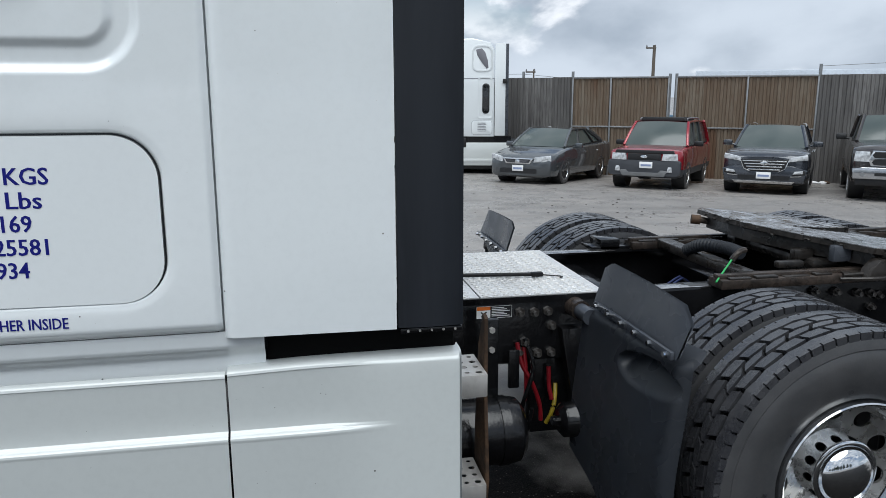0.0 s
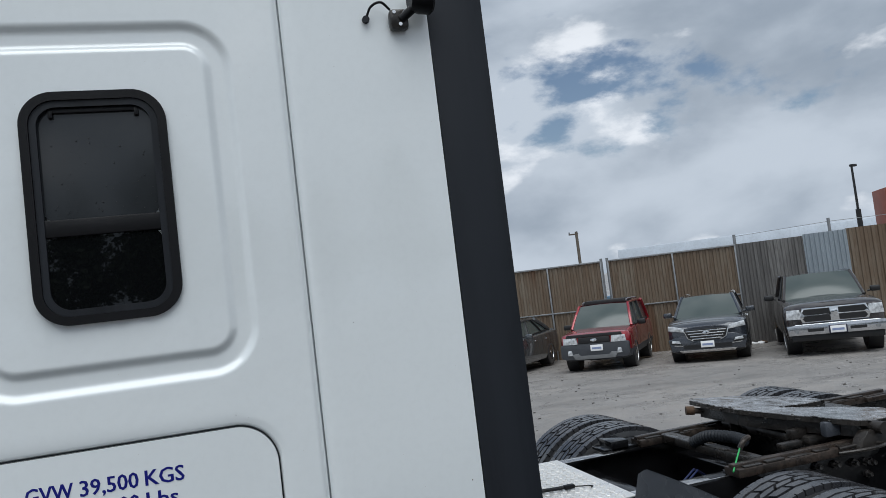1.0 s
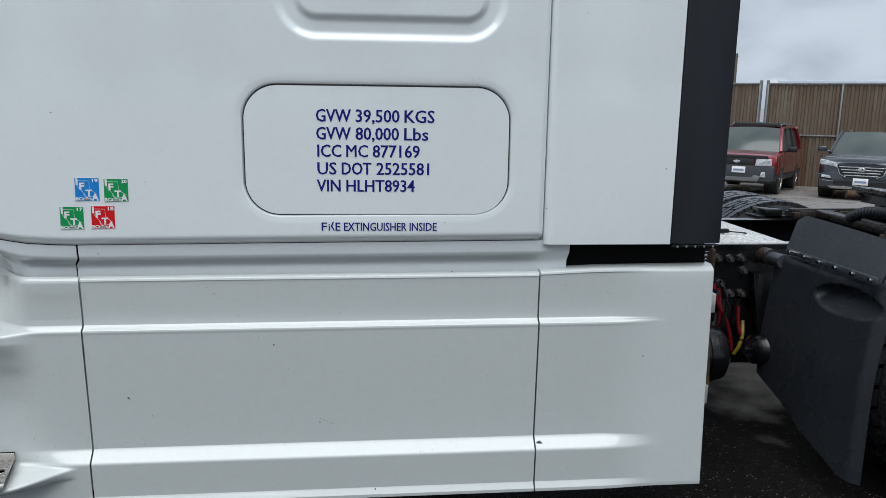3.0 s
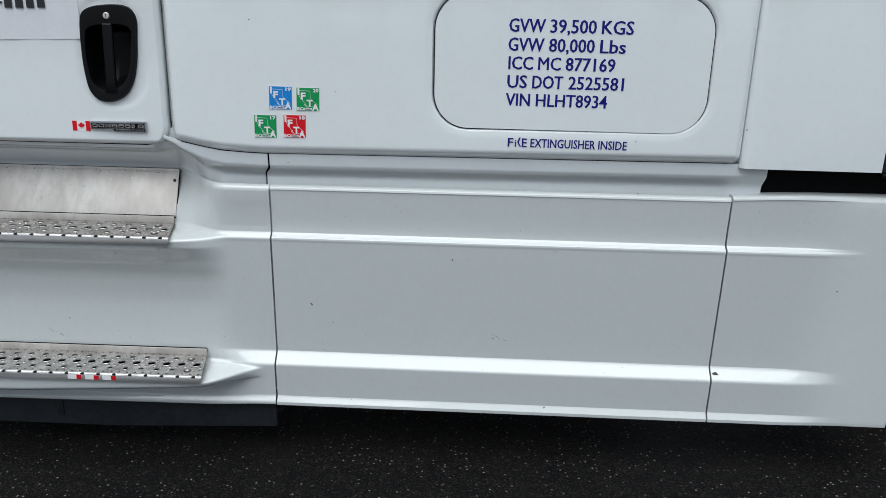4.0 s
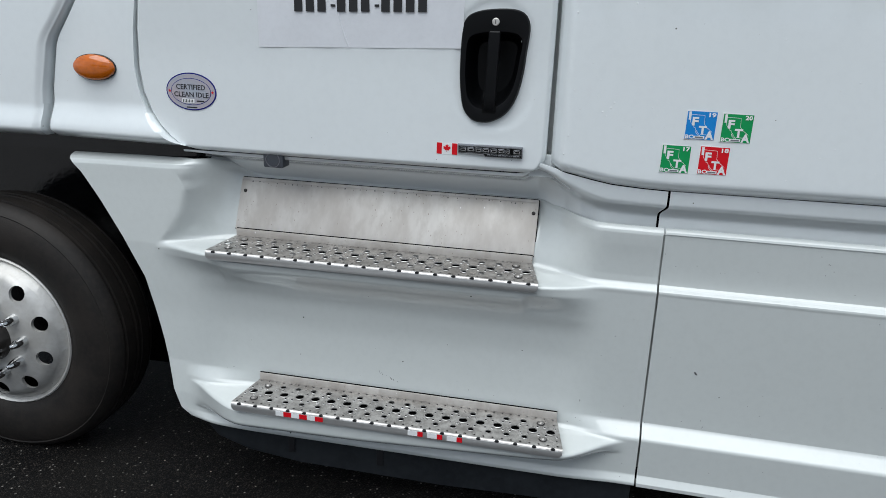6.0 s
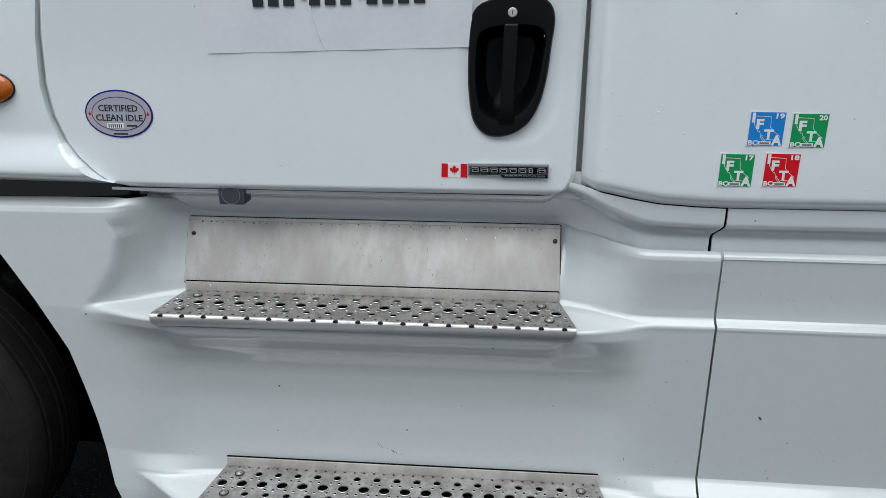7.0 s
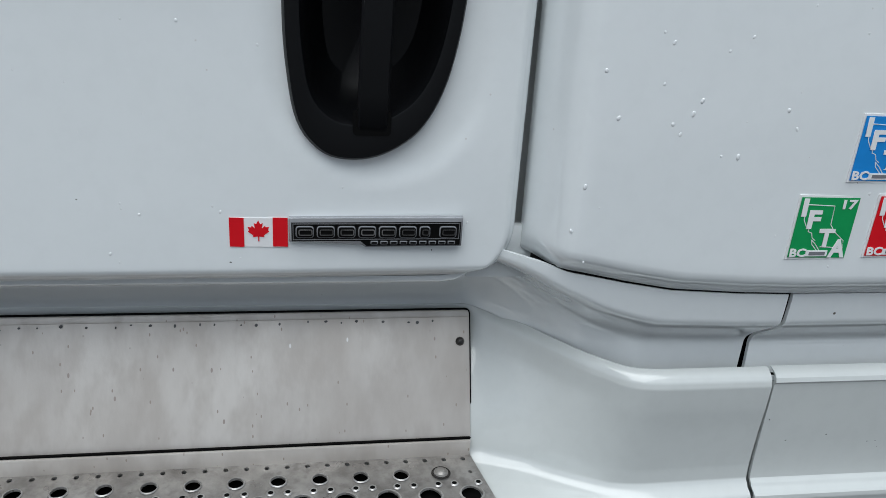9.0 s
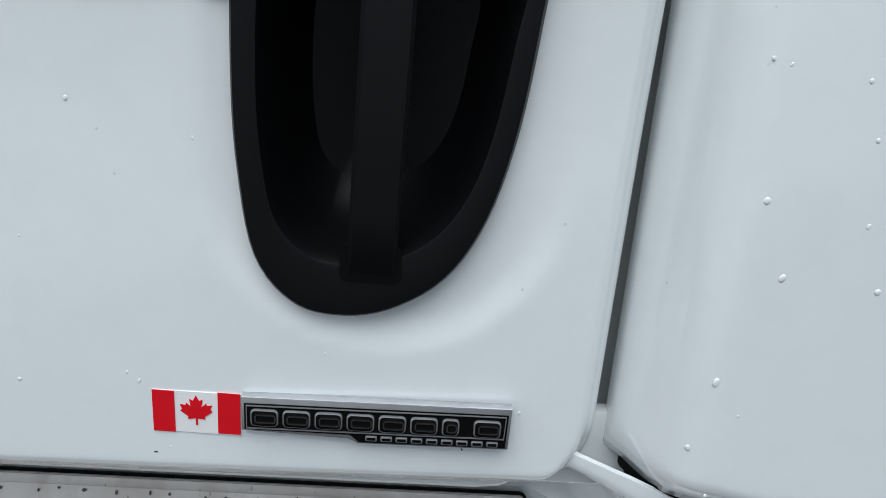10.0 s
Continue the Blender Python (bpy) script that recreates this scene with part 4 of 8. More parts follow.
def handle_outline(sx=1.0, low=1.0, high=1.0):
    """Upright front edge, a rear edge that leans in, and a round foot set towards the front."""
    ctrl = [(-0.028, -0.158), (-0.057, -0.149), (-0.080, -0.118), (-0.0895, -0.061), (-0.092, 0.0), (-0.089, 0.09), (-0.078, 0.131), (-0.045, 0.151), (0.01, 0.159), (0.060, 0.157), (0.087, 0.143), (0.0985, 0.110), (0.093, 0.050), (0.085, -0.024), (0.070, -0.084), (0.045, -0.127), (0.008, -0.152)]
    ring = [(*c, 0.0) for c in ctrl]
    run = curve_pts(ring[-2:] + ring + ring[:2], 5)[10:10 + 5 * len(ring)]
    return [(HC[0] + (1.042 if p.x < 0 else 1.02) * sx * p.x, HC[1] + (1.026 * low if p.y < 0 else high) * p.y) for p in run]


HY = door_y(HC[0], HC[1])
handle = new("door_handle")
handle.parent = truck
tagged(handle, "black teardrop door handle bowl with pull bar and lock")
bm = bmesh.new()
rows = []
for sx, low, high, dy in ((1.03, 1.02, 1.02, 0.004), (1.012, 1.008, 1.008, -0.005), (0.99, 0.99, 0.99, -0.0095), (0.855, 0.78, 0.63, -0.0105), (0.838, 0.765, 0.612, -0.0098), (0.825, 0.752, 0.60, -0.006), (0.81, 0.738, 0.59, 0.004), (0.76, 0.69, 0.55, 0.045), (0.60, 0.52, 0.44, 0.072), (0.05, 0.05, 0.05, 0.078)):
    rows.append([bm.verts.new((x, HY + dy, z)) for x, z in handle_outline(sx, low, high)])
for a, b in zip(rows, rows[1:]):
    for i in range(len(a)):
        j = (i + 1) % len(a)
        bm.faces.new((a[i], a[j], b[j], b[i]))
bm.faces.new(rows[-1])
part("bowl", bm, BOWL, handle, "", 40)
pull = bmesh.new()
pts = [(HC[0] + 0.003, HY - 0.002, 1.600), (HC[0] + 0.002, HY - 0.013, 1.585), (HC[0], HY - 0.0145, 1.50), (HC[0] - 0.003, HY - 0.0140, 1.40), (HC[0] - 0.004, HY - 0.0135, 1.366), (HC[0] - 0.004, HY - 0.0105, 1.3595)]
rings = []
for x, y, z in pts:
    rings.append([pull.verts.new((x + dx, y + dy, z)) for dx, dy in ((-0.0170, 0.012), (-0.0170, 0.003), (-0.014, 0.0), (0.014, 0.0), (0.0165, 0.003), (0.0165, 0.012))])
for a, b in zip(rings, rings[1:]):
    for i in range(6):
        j = (i + 1) % 6
        pull.faces.new((a[i], a[j], b[j], b[i]))
pull.faces.new(rings[0]), pull.faces.new(rings[-1][::-1])
part("pull_bar", pull, BOWL, handle, "", 35)
part("slot", plate(rrect(HC[0] - 0.0255, HC[0] + 0.0160, 1.355, 1.382, 0.005, 4), HY - 0.0112, HY - 0.004, 0.0), GAPBLACK, handle)
part("key_lock", lathe([(-0.014, 0.0), (-0.014, 0.009), (-0.012, 0.011), (-0.004, 0.011)], 20, "y", (HC[0] + 0.004, HY, 1.614)), ALU, handle, "round metal key lock")
part("key_slot", boxes((HC[0] + 0.003, HC[0] + 0.005, HY - 0.0148, HY - 0.0138, 1.609, 1.619)), BLACKINK, handle)

# flag sticker and chrome badge
FY = door_y(-2.5, 1.24) - 0.0012
flag = part("flag_sticker", plate([(-2.555, 1.224), (-2.491, 1.2225), (-2.4905, 1.257), (-2.5545, 1.2585)], FY, FY + 0.002), STWHITE, truck, "small red and white maple leaf flag sticker")
for a, b in ((-2.555, -2.539), (-2.5075, -2.491)):
    part("red_band", plate([(a, 1.2238), (b, 1.2234), (b + 0.0004, 1.2578), (a + 0.0004, 1.2582)], FY - 0.0006, FY), STRED, flag)
leaf = [(0, 1.0), (0.18, 0.66), (0.38, 0.76), (0.30, 0.28), (0.56, 0.52), (0.62, 0.38), (0.92, 0.42), (0.80, 0.14), (0.92, 0.02), (0.46, -0.32), (0.50, -0.48), (0.06, -0.42), (0.05, -0.85)]
leaf = leaf + [(-x, z) for x, z in leaf[::-1] if x > 0]
part("maple_leaf", plate([(-2.523 + 0.0128 * x, 1.2415 + 0.0135 * z) for x, z in leaf], FY - 0.0006, FY), STRED, flag)
badge = part("model_badge", plate([(-2.489, 1.2595), (-2.291, 1.2605), (-2.2915, 1.2255), (-2.404, 1.2245), (-2.411, 1.2305), (-2.489, 1.231)], FY - 0.006, FY + 0.002, 0.0016), SATIN, truck, "chrome and black badge bar with raised shapes")
part("badge_field", plate([(-2.4865, 1.2545), (-2.2935, 1.2555), (-2.294, 1.2275), (-2.4025, 1.2265), (-2.4095, 1.2325), (-2.4865, 1.2328)], FY - 0.0066, FY - 0.005), GAPBLACK, badge)
for k in range(8):
    a = -2.482 + k * 0.0233
    b = a + (0.0205 if k != 6 else 0.013)
    part("badge_shape", plate(rrect(a, b, 1.2365, 1.2508, 0.0035, 3), FY - 0.0082, FY - 0.006, 0.0010), SATIN, badge)
    part("badge_shape", plate(rrect(a + 0.0012, b - 0.0012, 1.2376, 1.2496, 0.0028, 3), FY - 0.0087, FY - 0.008, 0.0003), GAPBLACK, badge)
    part("badge_shape", ring_bm(rrect(a + 0.0034, b - 0.0016, 1.2400, 1.2474, 0.002, 3), rrect(a + 0.0046, b - 0.0028, 1.2412, 1.2462, 0.001, 3), FY - 0.0094, FY - 0.0086), CHROME, badge)
    part("badge_shape", plate(rrect(a + 0.0055, b - 0.0018, 1.2412, 1.2462, 0.0015, 3), FY - 0.0089, FY - 0.0085), GAPBLACK, badge)
part("badge_line", ring_bm([(-2.4850, 1.2535), (-2.2950, 1.2545), (-2.2955, 1.2352), (-2.4850, 1.2342)], [(-2.4843, 1.2529), (-2.2957, 1.2539), (-2.2962, 1.2358), (-2.4843, 1.2348)], FY - 0.0078, FY - 0.006), SATIN, badge)
for k in range(9):
    a = -2.398 + k * 0.0112
    part("badge_shape", plate(rrect(a, a + 0.0088, 1.2285, 1.2328, 0.001, 2), FY - 0.0078, FY - 0.006, 0.0004), SATIN, badge)
    part("badge_shape", plate(rrect(a + 0.0011, a + 0.0077, 1.2296, 1.2317, 0.0006, 2), FY - 0.0082, FY - 0.0077), GAPBLACK, badge)

# company sheet above the handle; its number is drawn as bars
def door_face(x, z):
    return DY + 0.012 * ((x + 2.85) / 0.7) ** 2 - 0.006 - 0.012 * ease(1.45, 1.75, z)


def sheet_place(u, v):
    x = -3.125 + 0.006 * v + 0.640 * u
    z = 1.518 + 0.0185 * u + v * (0.282 - 0.0185 * u)
    return x, door_face(x, z) - 0.0016 - 0.0008 * np.sin(u * 23.0 + v * 3.0) * (1 - v), z


vinyl = skin("vinyl_sheet", steps((0, 1, 0.04)), steps((0, 1, 0.05)), sheet_place, PAPER, truck, "white vinyl company sheet with a crease", depth=0.0008)
part("crease", tube(bmesh.new(), [(p.x, float(door_face(p.x, p.z)) - 0.0022, p.z) for p in curve_pts([(-2.832, 0, 1.527), (-2.845, 0, 1.56), (-2.862, 0, 1.62), (-2.878, 0, 1.70)])], 0.0020, 6), PAPER, vinyl)
NUMBER_X, NUMBER_Z = -3.001, 1.626
NUMBER_BARS = [(0.0 + 0.0345 * k, 0.0255) for k in range(3)] + [(0.1080, 0.0130)] + [(0.1265 + 0.0345 * k, 0.0255) for k in range(3)] + [(0.2345, 0.0130)] + [(0.2530 + 0.0345 * k, 0.0255) for k in range(4)]
for off, wide in NUMBER_BARS:
    a = NUMBER_X + off * 1.075
    base = NUMBER_Z + 0.024 * off
    z0, z1 = (base, base + 0.042) if wide > 0.02 else (base + 0.014, base + 0.0205)
    yb = float(door_face(a, z0)) - 0.0038
    part("number_bar", plate([(a, z0), (a + wide, z0), (a + wide, z1), (a, z1)], yb - 0.0016, yb + 0.0006), BLACKINK, vinyl)

# oval sticker
OY = door_y(-3.372, 1.37) - 0.0012
oval = part("oval_sticker", plate(ellipse(-3.3730, 1.369, 0.090, 0.060), OY, OY + 0.002), BLUEINK, truck, "oval certified clean idle sticker in blue and grey")
part("ground_field", plate(ellipse(-3.3730, 1.369, 0.086, 0.056), OY - 0.0005, OY), STGREY, oval)
part("inner_line", plate(ellipse(-3.3730, 1.369, 0.072, 0.043), OY - 0.0009, OY - 0.0004), BLUEINK, oval)
part("inner_field", plate(ellipse(-3.3730, 1.369, 0.070, 0.041), OY - 0.0013, OY - 0.0008), STGREY, oval)
lettering("CERTIFIED", 0.0165, BLACKINK, oval, side_frame(-3.4250, OY - 0.0016, 1.376), width=0.104, bold=0.01)
lettering("CLEAN IDLE", 0.0165, BLACKINK, oval, side_frame(-3.4340, OY - 0.0016, 1.352), width=0.124, bold=0.01)
part("barcode", plate(rrect(-3.4070, -3.3620, 1.333, 1.346, 0.001, 2), OY - 0.0018, OY - 0.001), STWHITE, oval)
for k in range(7):
    part("bar", boxes((-3.4030 + k * 0.0055, -3.4005 + k * 0.0055, OY - 0.0022, OY - 0.0017, 1.335, 1.344)), BLACKINK, oval)
part("small_print", boxes((-3.3540, -3.3270, OY - 0.0018, OY - 0.001, 1.338, 1.342)), BLACKINK, oval)
part("small_print", boxes((-3.3920, -3.3540, OY - 0.001, OY - 0.0003, 1.317, 1.321)), BLACKINK, oval)
for sx in (-3.4500, -3.2960):
    part("star", plate([(sx + 0.006 * (1 if k % 2 == 0 else 0.4) * math.sin(k * math.pi / 5), 1.369 + 0.006 * (1 if k % 2 == 0 else 0.4) * math.cos(k * math.pi / 5)) for k in range(10)], OY - 0.001, OY - 0.0003), STRED, oval)


oval.matrix_basis = Matrix.Translation((-3.373, OY - 0.0006, 0)) @ Matrix.Rotation(radians(-1.5), 4, "Z") @ Matrix.Translation((3.373, -OY, 0))


# four fuel tax stickers, letters down the diagonal
def tax_sticker(x, z, w, colour, year, word):
    y = side_y(x + w / 2) - 0.0012
    st = part("tax_sticker", plate([(x, z), (x + w, z - 0.0008), (x + w + 0.0015, z + 0.0805), (x + 0.0015, z + 0.081)], y + 0.0006, y + 0.002), STWHITE, truck, word)
    e = 0.0025
    part("colour_field", plate([(x + e, z + e), (x + w - e, z + e - 0.0008), (x + w + 0.0015 - e, z + 0.0805 - e), (x + 0.0015 + e, z + 0.081 - e)], y - 0.0005, y), colour, st)
    for ch, fx, fz, s in (("I", 0.09, 0.69, 0.0215), ("F", 0.22, 0.50, 0.0225), ("T", 0.45, 0.21, 0.0225), ("A", 0.67, 0.045, 0.0225)):
        lettering(ch, s, STWHITE, st, side_frame(x + fx * w, y - 0.0010, z + fz * 0.081), width={"I": 0.0065, "F": 0.0165, "T": 0.021, "A": 0.023}[ch], bold=0.055, depth=0.0006)
    lettering(year, 0.0112, STWHITE, st, side_frame(x + 0.73 * w, y - 0.0010, z + 0.80 * 0.081), width=0.0185, bold=0.045, depth=0.0006)
    lettering("BC", 0.0105, STWHITE, st, side_frame(x + 0.05 * w, y - 0.0010, z + 0.045 * 0.081), width=0.021, bold=0.045, depth=0.0006)
    part("serial_bar", boxes((x + 0.31 * w, x + 0.66 * w, y - 0.0013, y - 0.0004, z + 0.004, z + 0.0115)), STWHITE, st)
    part("serial_ink", boxes((x + 0.36 * w, x + 0.62 * w, y - 0.0018, y - 0.0012, z + 0.0058, z + 0.0098)), GREYINK, st)
    coast = [(0.12, 0.86), (0.60, 0.84), (0.61, 0.55), (0.70, 0.44), (0.88, 0.30), (0.90, 0.18), (0.52, 0.20)]
    isles = ((0.14, 0.80), (0.16, 0.62), (0.22, 0.52), (0.27, 0.50), (0.27, 0.44), (0.33, 0.42), (0.36, 0.34), (0.42, 0.30))
    rim = ((0.36, 0.31), (0.44, 0.24), (0.54, 0.12), (0.50, 0.12), (0.38, 0.24), (0.36, 0.31))
    for run in (coast, isles, rim):
        part("map_line", tube(bmesh.new(), [(x + a * w, y - 0.0004, z + b * 0.081) for a, b in run], 0.0007, 4), STWHITE, st)


tax_sticker(-1.844, 1.3190, 0.0825, STBLUE, "19", "blue fuel tax sticker on the white sleeper")
tax_sticker(-1.7500, 1.3165, 0.0825, STGREEN, "20", "green fuel tax sticker on the white sleeper")
tax_sticker(-1.8995, 1.2215, 0.081, STGREEN, "17", "green fuel tax sticker on the white sleeper")
tax_sticker(-1.7980, 1.2240, 0.081, STRED, "18", "red fuel tax sticker on the white sleeper")


# cowl ahead of the door, and the hood's rear end
def cowl_left(z):
    return np.interp(z, [1.19, 1.35, 1.513, 1.60, 1.65, 1.8, 2.2], [-3.930, -3.915, -3.876, -3.81, -3.775, -3.72, -3.6])


def cowl_place(u, v):
    r = np.minimum(door_left(np.maximum(v, 1.1885)) - 0.007, np.where(v < 1.2, -3.39, 9))
    x = cowl_left(v) * (1 - u) + r * u
    y = DY + 0.018 * ((x + 2.85) / 0.7) ** 2 - 0.018 - 0.03 * ease(1.32, 1.22, v) + 0.03 * ease(1.215, 1.19, v)
    y = y + 0.012 * ease(0.05, 0.0, u) ** 2
    return x, y, v


skin("cowl", steps((0, 0.08, 0.01), (0.08, 1.0, 0.04)), steps((1.192, 1.35, 0.008), (1.35, 2.2, 0.03)), cowl_place, WHITE, truck, "white cowl between hood and door", depth=0.05, angle=80)


def hood_place(u, v):
    x = -5.9 * (1 - u) + (cowl_left(v) - 0.015) * u
    return x, 2.205 + 0.05 * ease(-4.3, -5.9, x) ** 2 - 0.02 * ease(1.30, 1.22, v) + 0.55 * ease(-5.0, -5.95, x) ** 2 + 0.03 * ease(1.215, 1.19, v) + 0.010 * ease(0.985, 1.0, u) + 0.3 * ease(1.8, 2.2, v) ** 2, v


skin("hood", steps((0, 0.97, 0.02), (0.97, 1.0, 0.003)), steps((1.192, 1.35, 0.008), (1.35, 2.2, 0.03)), hood_place, WHITE, truck, "white sloping hood side over the front wheel", depth=0.05, angle=80)
part("inner_fender", boxes((-5.4, -3.40, 2.262, 4.5, 1.14, 1.24)), CHASSIS, truck, "black inner fender")
part("wheel_house", boxes((-5.4, -3.445, 2.62, 2.70, 0.15, 1.138)), CHASSIS, truck, "black wall behind the steer wheel")
part("splash_panel", boxes((-3.44, -3.38, 2.30, 4.5, 0.22, 1.138)), CHASSIS, truck, "black splash panel behind the steer wheel")
marker = part("marker_lamp", plate(ellipse(-3.720, 1.431, 0.079, 0.043), 2.189, 2.215, 0.004), GREASE, truck, "oval amber side marker lamp")
bm = bmesh.new()
bmesh.ops.create_uvsphere(bm, u_segments=28, v_segments=14, radius=1, matrix=Matrix.Translation((-3.720, 2.190, 1.431)) @ Matrix.Diagonal((0.0775, 0.022, 0.0415, 1)))
part("amber_lens", bm, AMBER, marker)
marker.location = (0, 0.020, 0)
for sx in (-3.778, -3.662):
    part("screw", lathe([(-0.003, 0.0), (-0.003, 0.005), (0.004, 0.005)], 10, "y", (sx, 2.182, 1.431)), CHROME, marker)

# closed rest of the cab, out of sight: roof, back wall, far side, dark belly
part("cab_roof", boxes((-2.2, 0.0, 2.5, 4.3, 3.72, 3.78), (-3.45, -2.2, 2.5, 4.3, 3.15, 3.72), bevel=0.02), WHITE, truck)
part("sleeper_back", boxes((-0.26, -0.20, 2.19, 4.58, 1.16, 3.75), bevel=0.01), WHITE, truck)
part("far_side", boxes((-3.4, -0.2, 4.56, 4.62, 0.25, 3.75), (-0.2, 0.40, 4.56, 4.60, 1.16, 3.7), (-5.9, -3.4, 4.5, 4.58, 1.2, 2.1), bevel=0.01), WHITE, truck)
part("windscreen_wall", boxes((-3.46, -3.40, 2.26, 4.56, 2.1, 3.2)), DARKGLASS, truck)
part("hood_top", boxes((-5.85, -3.45, 2.5, 4.5, 2.08, 2.14), bevel=0.02), WHITE, truck)
part("belly", boxes((-3.40, -0.28, 2.40, 4.55, 0.30, 1.9), (-5.7, -3.42, 2.7, 4.1, 0.45, 1.3), (-0.28, 0.35, 2.3, 2.36, 0.35, 0.75)), CHASSIS, truck, "black cab floor and tanks")

# ---- wear on the white panels: scuffs, specks and rain drops ----
def fairing_y(x, z):
    """Depth of the lower panels' face."""
    if x < -1.863:
        return float(step_y(x, z - 0.004 * (x + 2.6)))
    return float(base_y(x) + np.interp(z - 0.005 * (x + 1.86), SK_Z, SK_Y))


SCUFF = material("dark_scuff", (0.05, 0.05, 0.055), 0.7, vary=0.6, scale=60, tint=(0.16, 0.16, 0.16))
rng = random.Random(31)
bm = bmesh.new()


def mark(x, z, length, width, lean):
    c, s = math.cos(lean), math.sin(lean)
    pts = [(-0.5, 0.0), (-0.2, 0.5), (0.25, 0.42), (0.5, 0.05), (0.1, -0.5), (-0.3, -0.35)]
    vs = []
    for a, b in pts:
        a, b = a * length, b * width * rng.uniform(0.6, 1.3)
        px, pz = x + a * c - b * s, z + a * s + b * c
        vs.append(bm.verts.new((px, fairing_y(px, pz) - 0.0007, pz)))
    bm.faces.new(vs)


for x, z, length, width, lean in ((-2.728, 0.468, 0.016, 0.0016, 2.0), (-2.719, 0.462, 0.012, 0.0014, 2.1), (-2.704, 0.458, 0.006, 0.0012, 2.2), (-2.688, 0.450, 0.015, 0.003, 2.3), (-2.679, 0.446, 0.010, 0.0018, 2.0), (-2.665, 0.441, 0.006, 0.0012, 2.2), (-2.252, 0.607, 0.008, 0.0022, -0.3), (-2.057, 0.462, 0.009, 0.0024, 1.7), (-3.013, 0.496, 0.004, 0.003, 0.3), (-2.42, 0.445, 0.004, 0.0016, 1.5), (-0.844, 0.240, 0.007, 0.006, 0.5), (-0.54, 0.209, 0.010, 0.005, 0.2), (-1.045, 0.513, 0.010, 0.0015, -0.4), (-1.030, 0.506, 0.018, 0.0016, -0.4), (-1.002, 0.493, 0.022, 0.0014, -0.35), (-1.022, 0.497, 0.008, 0.001, -0.5), (-1.677, 0.427, 0.010, 0.002, 1.2), (-1.685, 0.45, 0.007, 0.0012, 1.6), (-1.72, 0.609, 0.016, 0.006, -0.8), (-0.564, 1.06, 0.006, 0.004, 0.1), (-0.915, 0.748, 0.003, 0.002, 0.0)):
    mark(x, z, length, width, lean)
for k in range(150):
    x, z = rng.uniform(-3.3, 0.2), rng.choice((rng.uniform(0.23, 0.45), rng.uniform(0.23, 0.85), rng.uniform(0.9, 1.03)))
    if x < -2.0 and z > 0.84:
        continue
    mark(x, z, rng.uniform(0.0012, 0.0042), rng.uniform(0.001, 0.0024), rng.random() * 3)
tagged(part("scuff", bm, SCUFF, truck, "dark scuffs and specks on the white fairing", 0), kind="stuff")

# a torn chip at the seam of the two skirts
part("paint_chip", plate([(-0.236, 0.402), (-0.222, 0.407), (-0.212, 0.398), (-0.220, 0.392), (-0.228, 0.396)], fairing_y(-0.23, 0.40) - 0.003, fairing_y(-0.23, 0.40) + 0.004), SCUFF, truck)

DROP = material("rain_drop", (0.80, 0.82, 0.83), 0.04, coat=1.0)
bm = bmesh.new()
for k in range(112):
    if k < 84:
        x, z = -2.17 + 0.95 * rng.random() ** 1.5, rng.uniform(1.20, 1.76)
        y = float(sleeper_at(np.array(x), np.array(z)))
    else:
        x, z = rng.uniform(-2.98, -2.25), rng.uniform(1.20, 1.50)
        if abs(x + 2.394) < 0.12 and z > 1.3:
            continue
        y = door_y(x, z)
    r = rng.choice((0.0009, 0.0012, 0.0012, 0.0015, 0.0018, 0.0023)) * (1.0 if k < 84 else 0.7)
    bmesh.ops.create_icosphere(bm, subdivisions=2, radius=1, matrix=Matrix.Translation((x, y, z)) @ Matrix.Rotation(rng.uniform(-0.5, 0.5), 4, "Y") @ Matrix.Diagonal((r, r * 0.30, r * rng.uniform(1.0, 1.8), 1)))
tagged(part("rain_drop", bm, DROP, truck, "small clear rain drops on the paint", 180), kind="stuff")
bm = bmesh.new()
for k in range(15):
    x = rng.uniform(-2.98, -2.27)
    z = rng.uniform(1.197, 1.30)
    if k > 5:
        x, z = rng.uniform(-2.15, -0.3), rng.uniform(1.19, 1.75)
        y = float(sleeper_at(np.array(x), np.array(z)))
    else:
        y = door_y(x, z)
    r = rng.uniform(0.0006, 0.0014)
    bmesh.ops.create_icosphere(bm, subdivisions=1, radius=1, matrix=Matrix.Translation((x, y, z)) @ Matrix.Rotation(rng.random() * 3, 4, "Y") @ Matrix.Diagonal((r * 1.6, 0.0005, r * 0.8, 1)))
tagged(part("dirt_speck", bm, SCUFF, truck, "dark specks on the white paint", 0), kind="stuff")

# drain marks along the kick plate's top edge
bm = bmesh.new()
x = -3.24
while x < -2.27:
    bmesh.ops.create_icosphere(bm, subdivisions=1, radius=1, matrix=KICK_M @ Matrix.Translation((x, -0.001, 0.171 - rng.uniform(0, 0.004))) @ Matrix.Diagonal((rng.uniform(0.0012, 0.003), 0.0006, rng.uniform(0.001, 0.003), 1)))
    x += rng.uniform(0.012, 0.04)
tagged(part("drip_mark", bm, SCUFF, truck, "dark drip marks on the kick plate edge", 0), kind="stuff")

# ---- ground ----
YARD_TURN = -33.0
UX, UY, NX, NY = math.cos(radians(33)), -math.sin(radians(33)), math.sin(radians(33)), math.cos(radians(33))


def yard(u, d):
    """Place in the plan: u along the fence, d out towards it."""
    return u * UX + d * NX, 0.13 + u * UY + d * NY


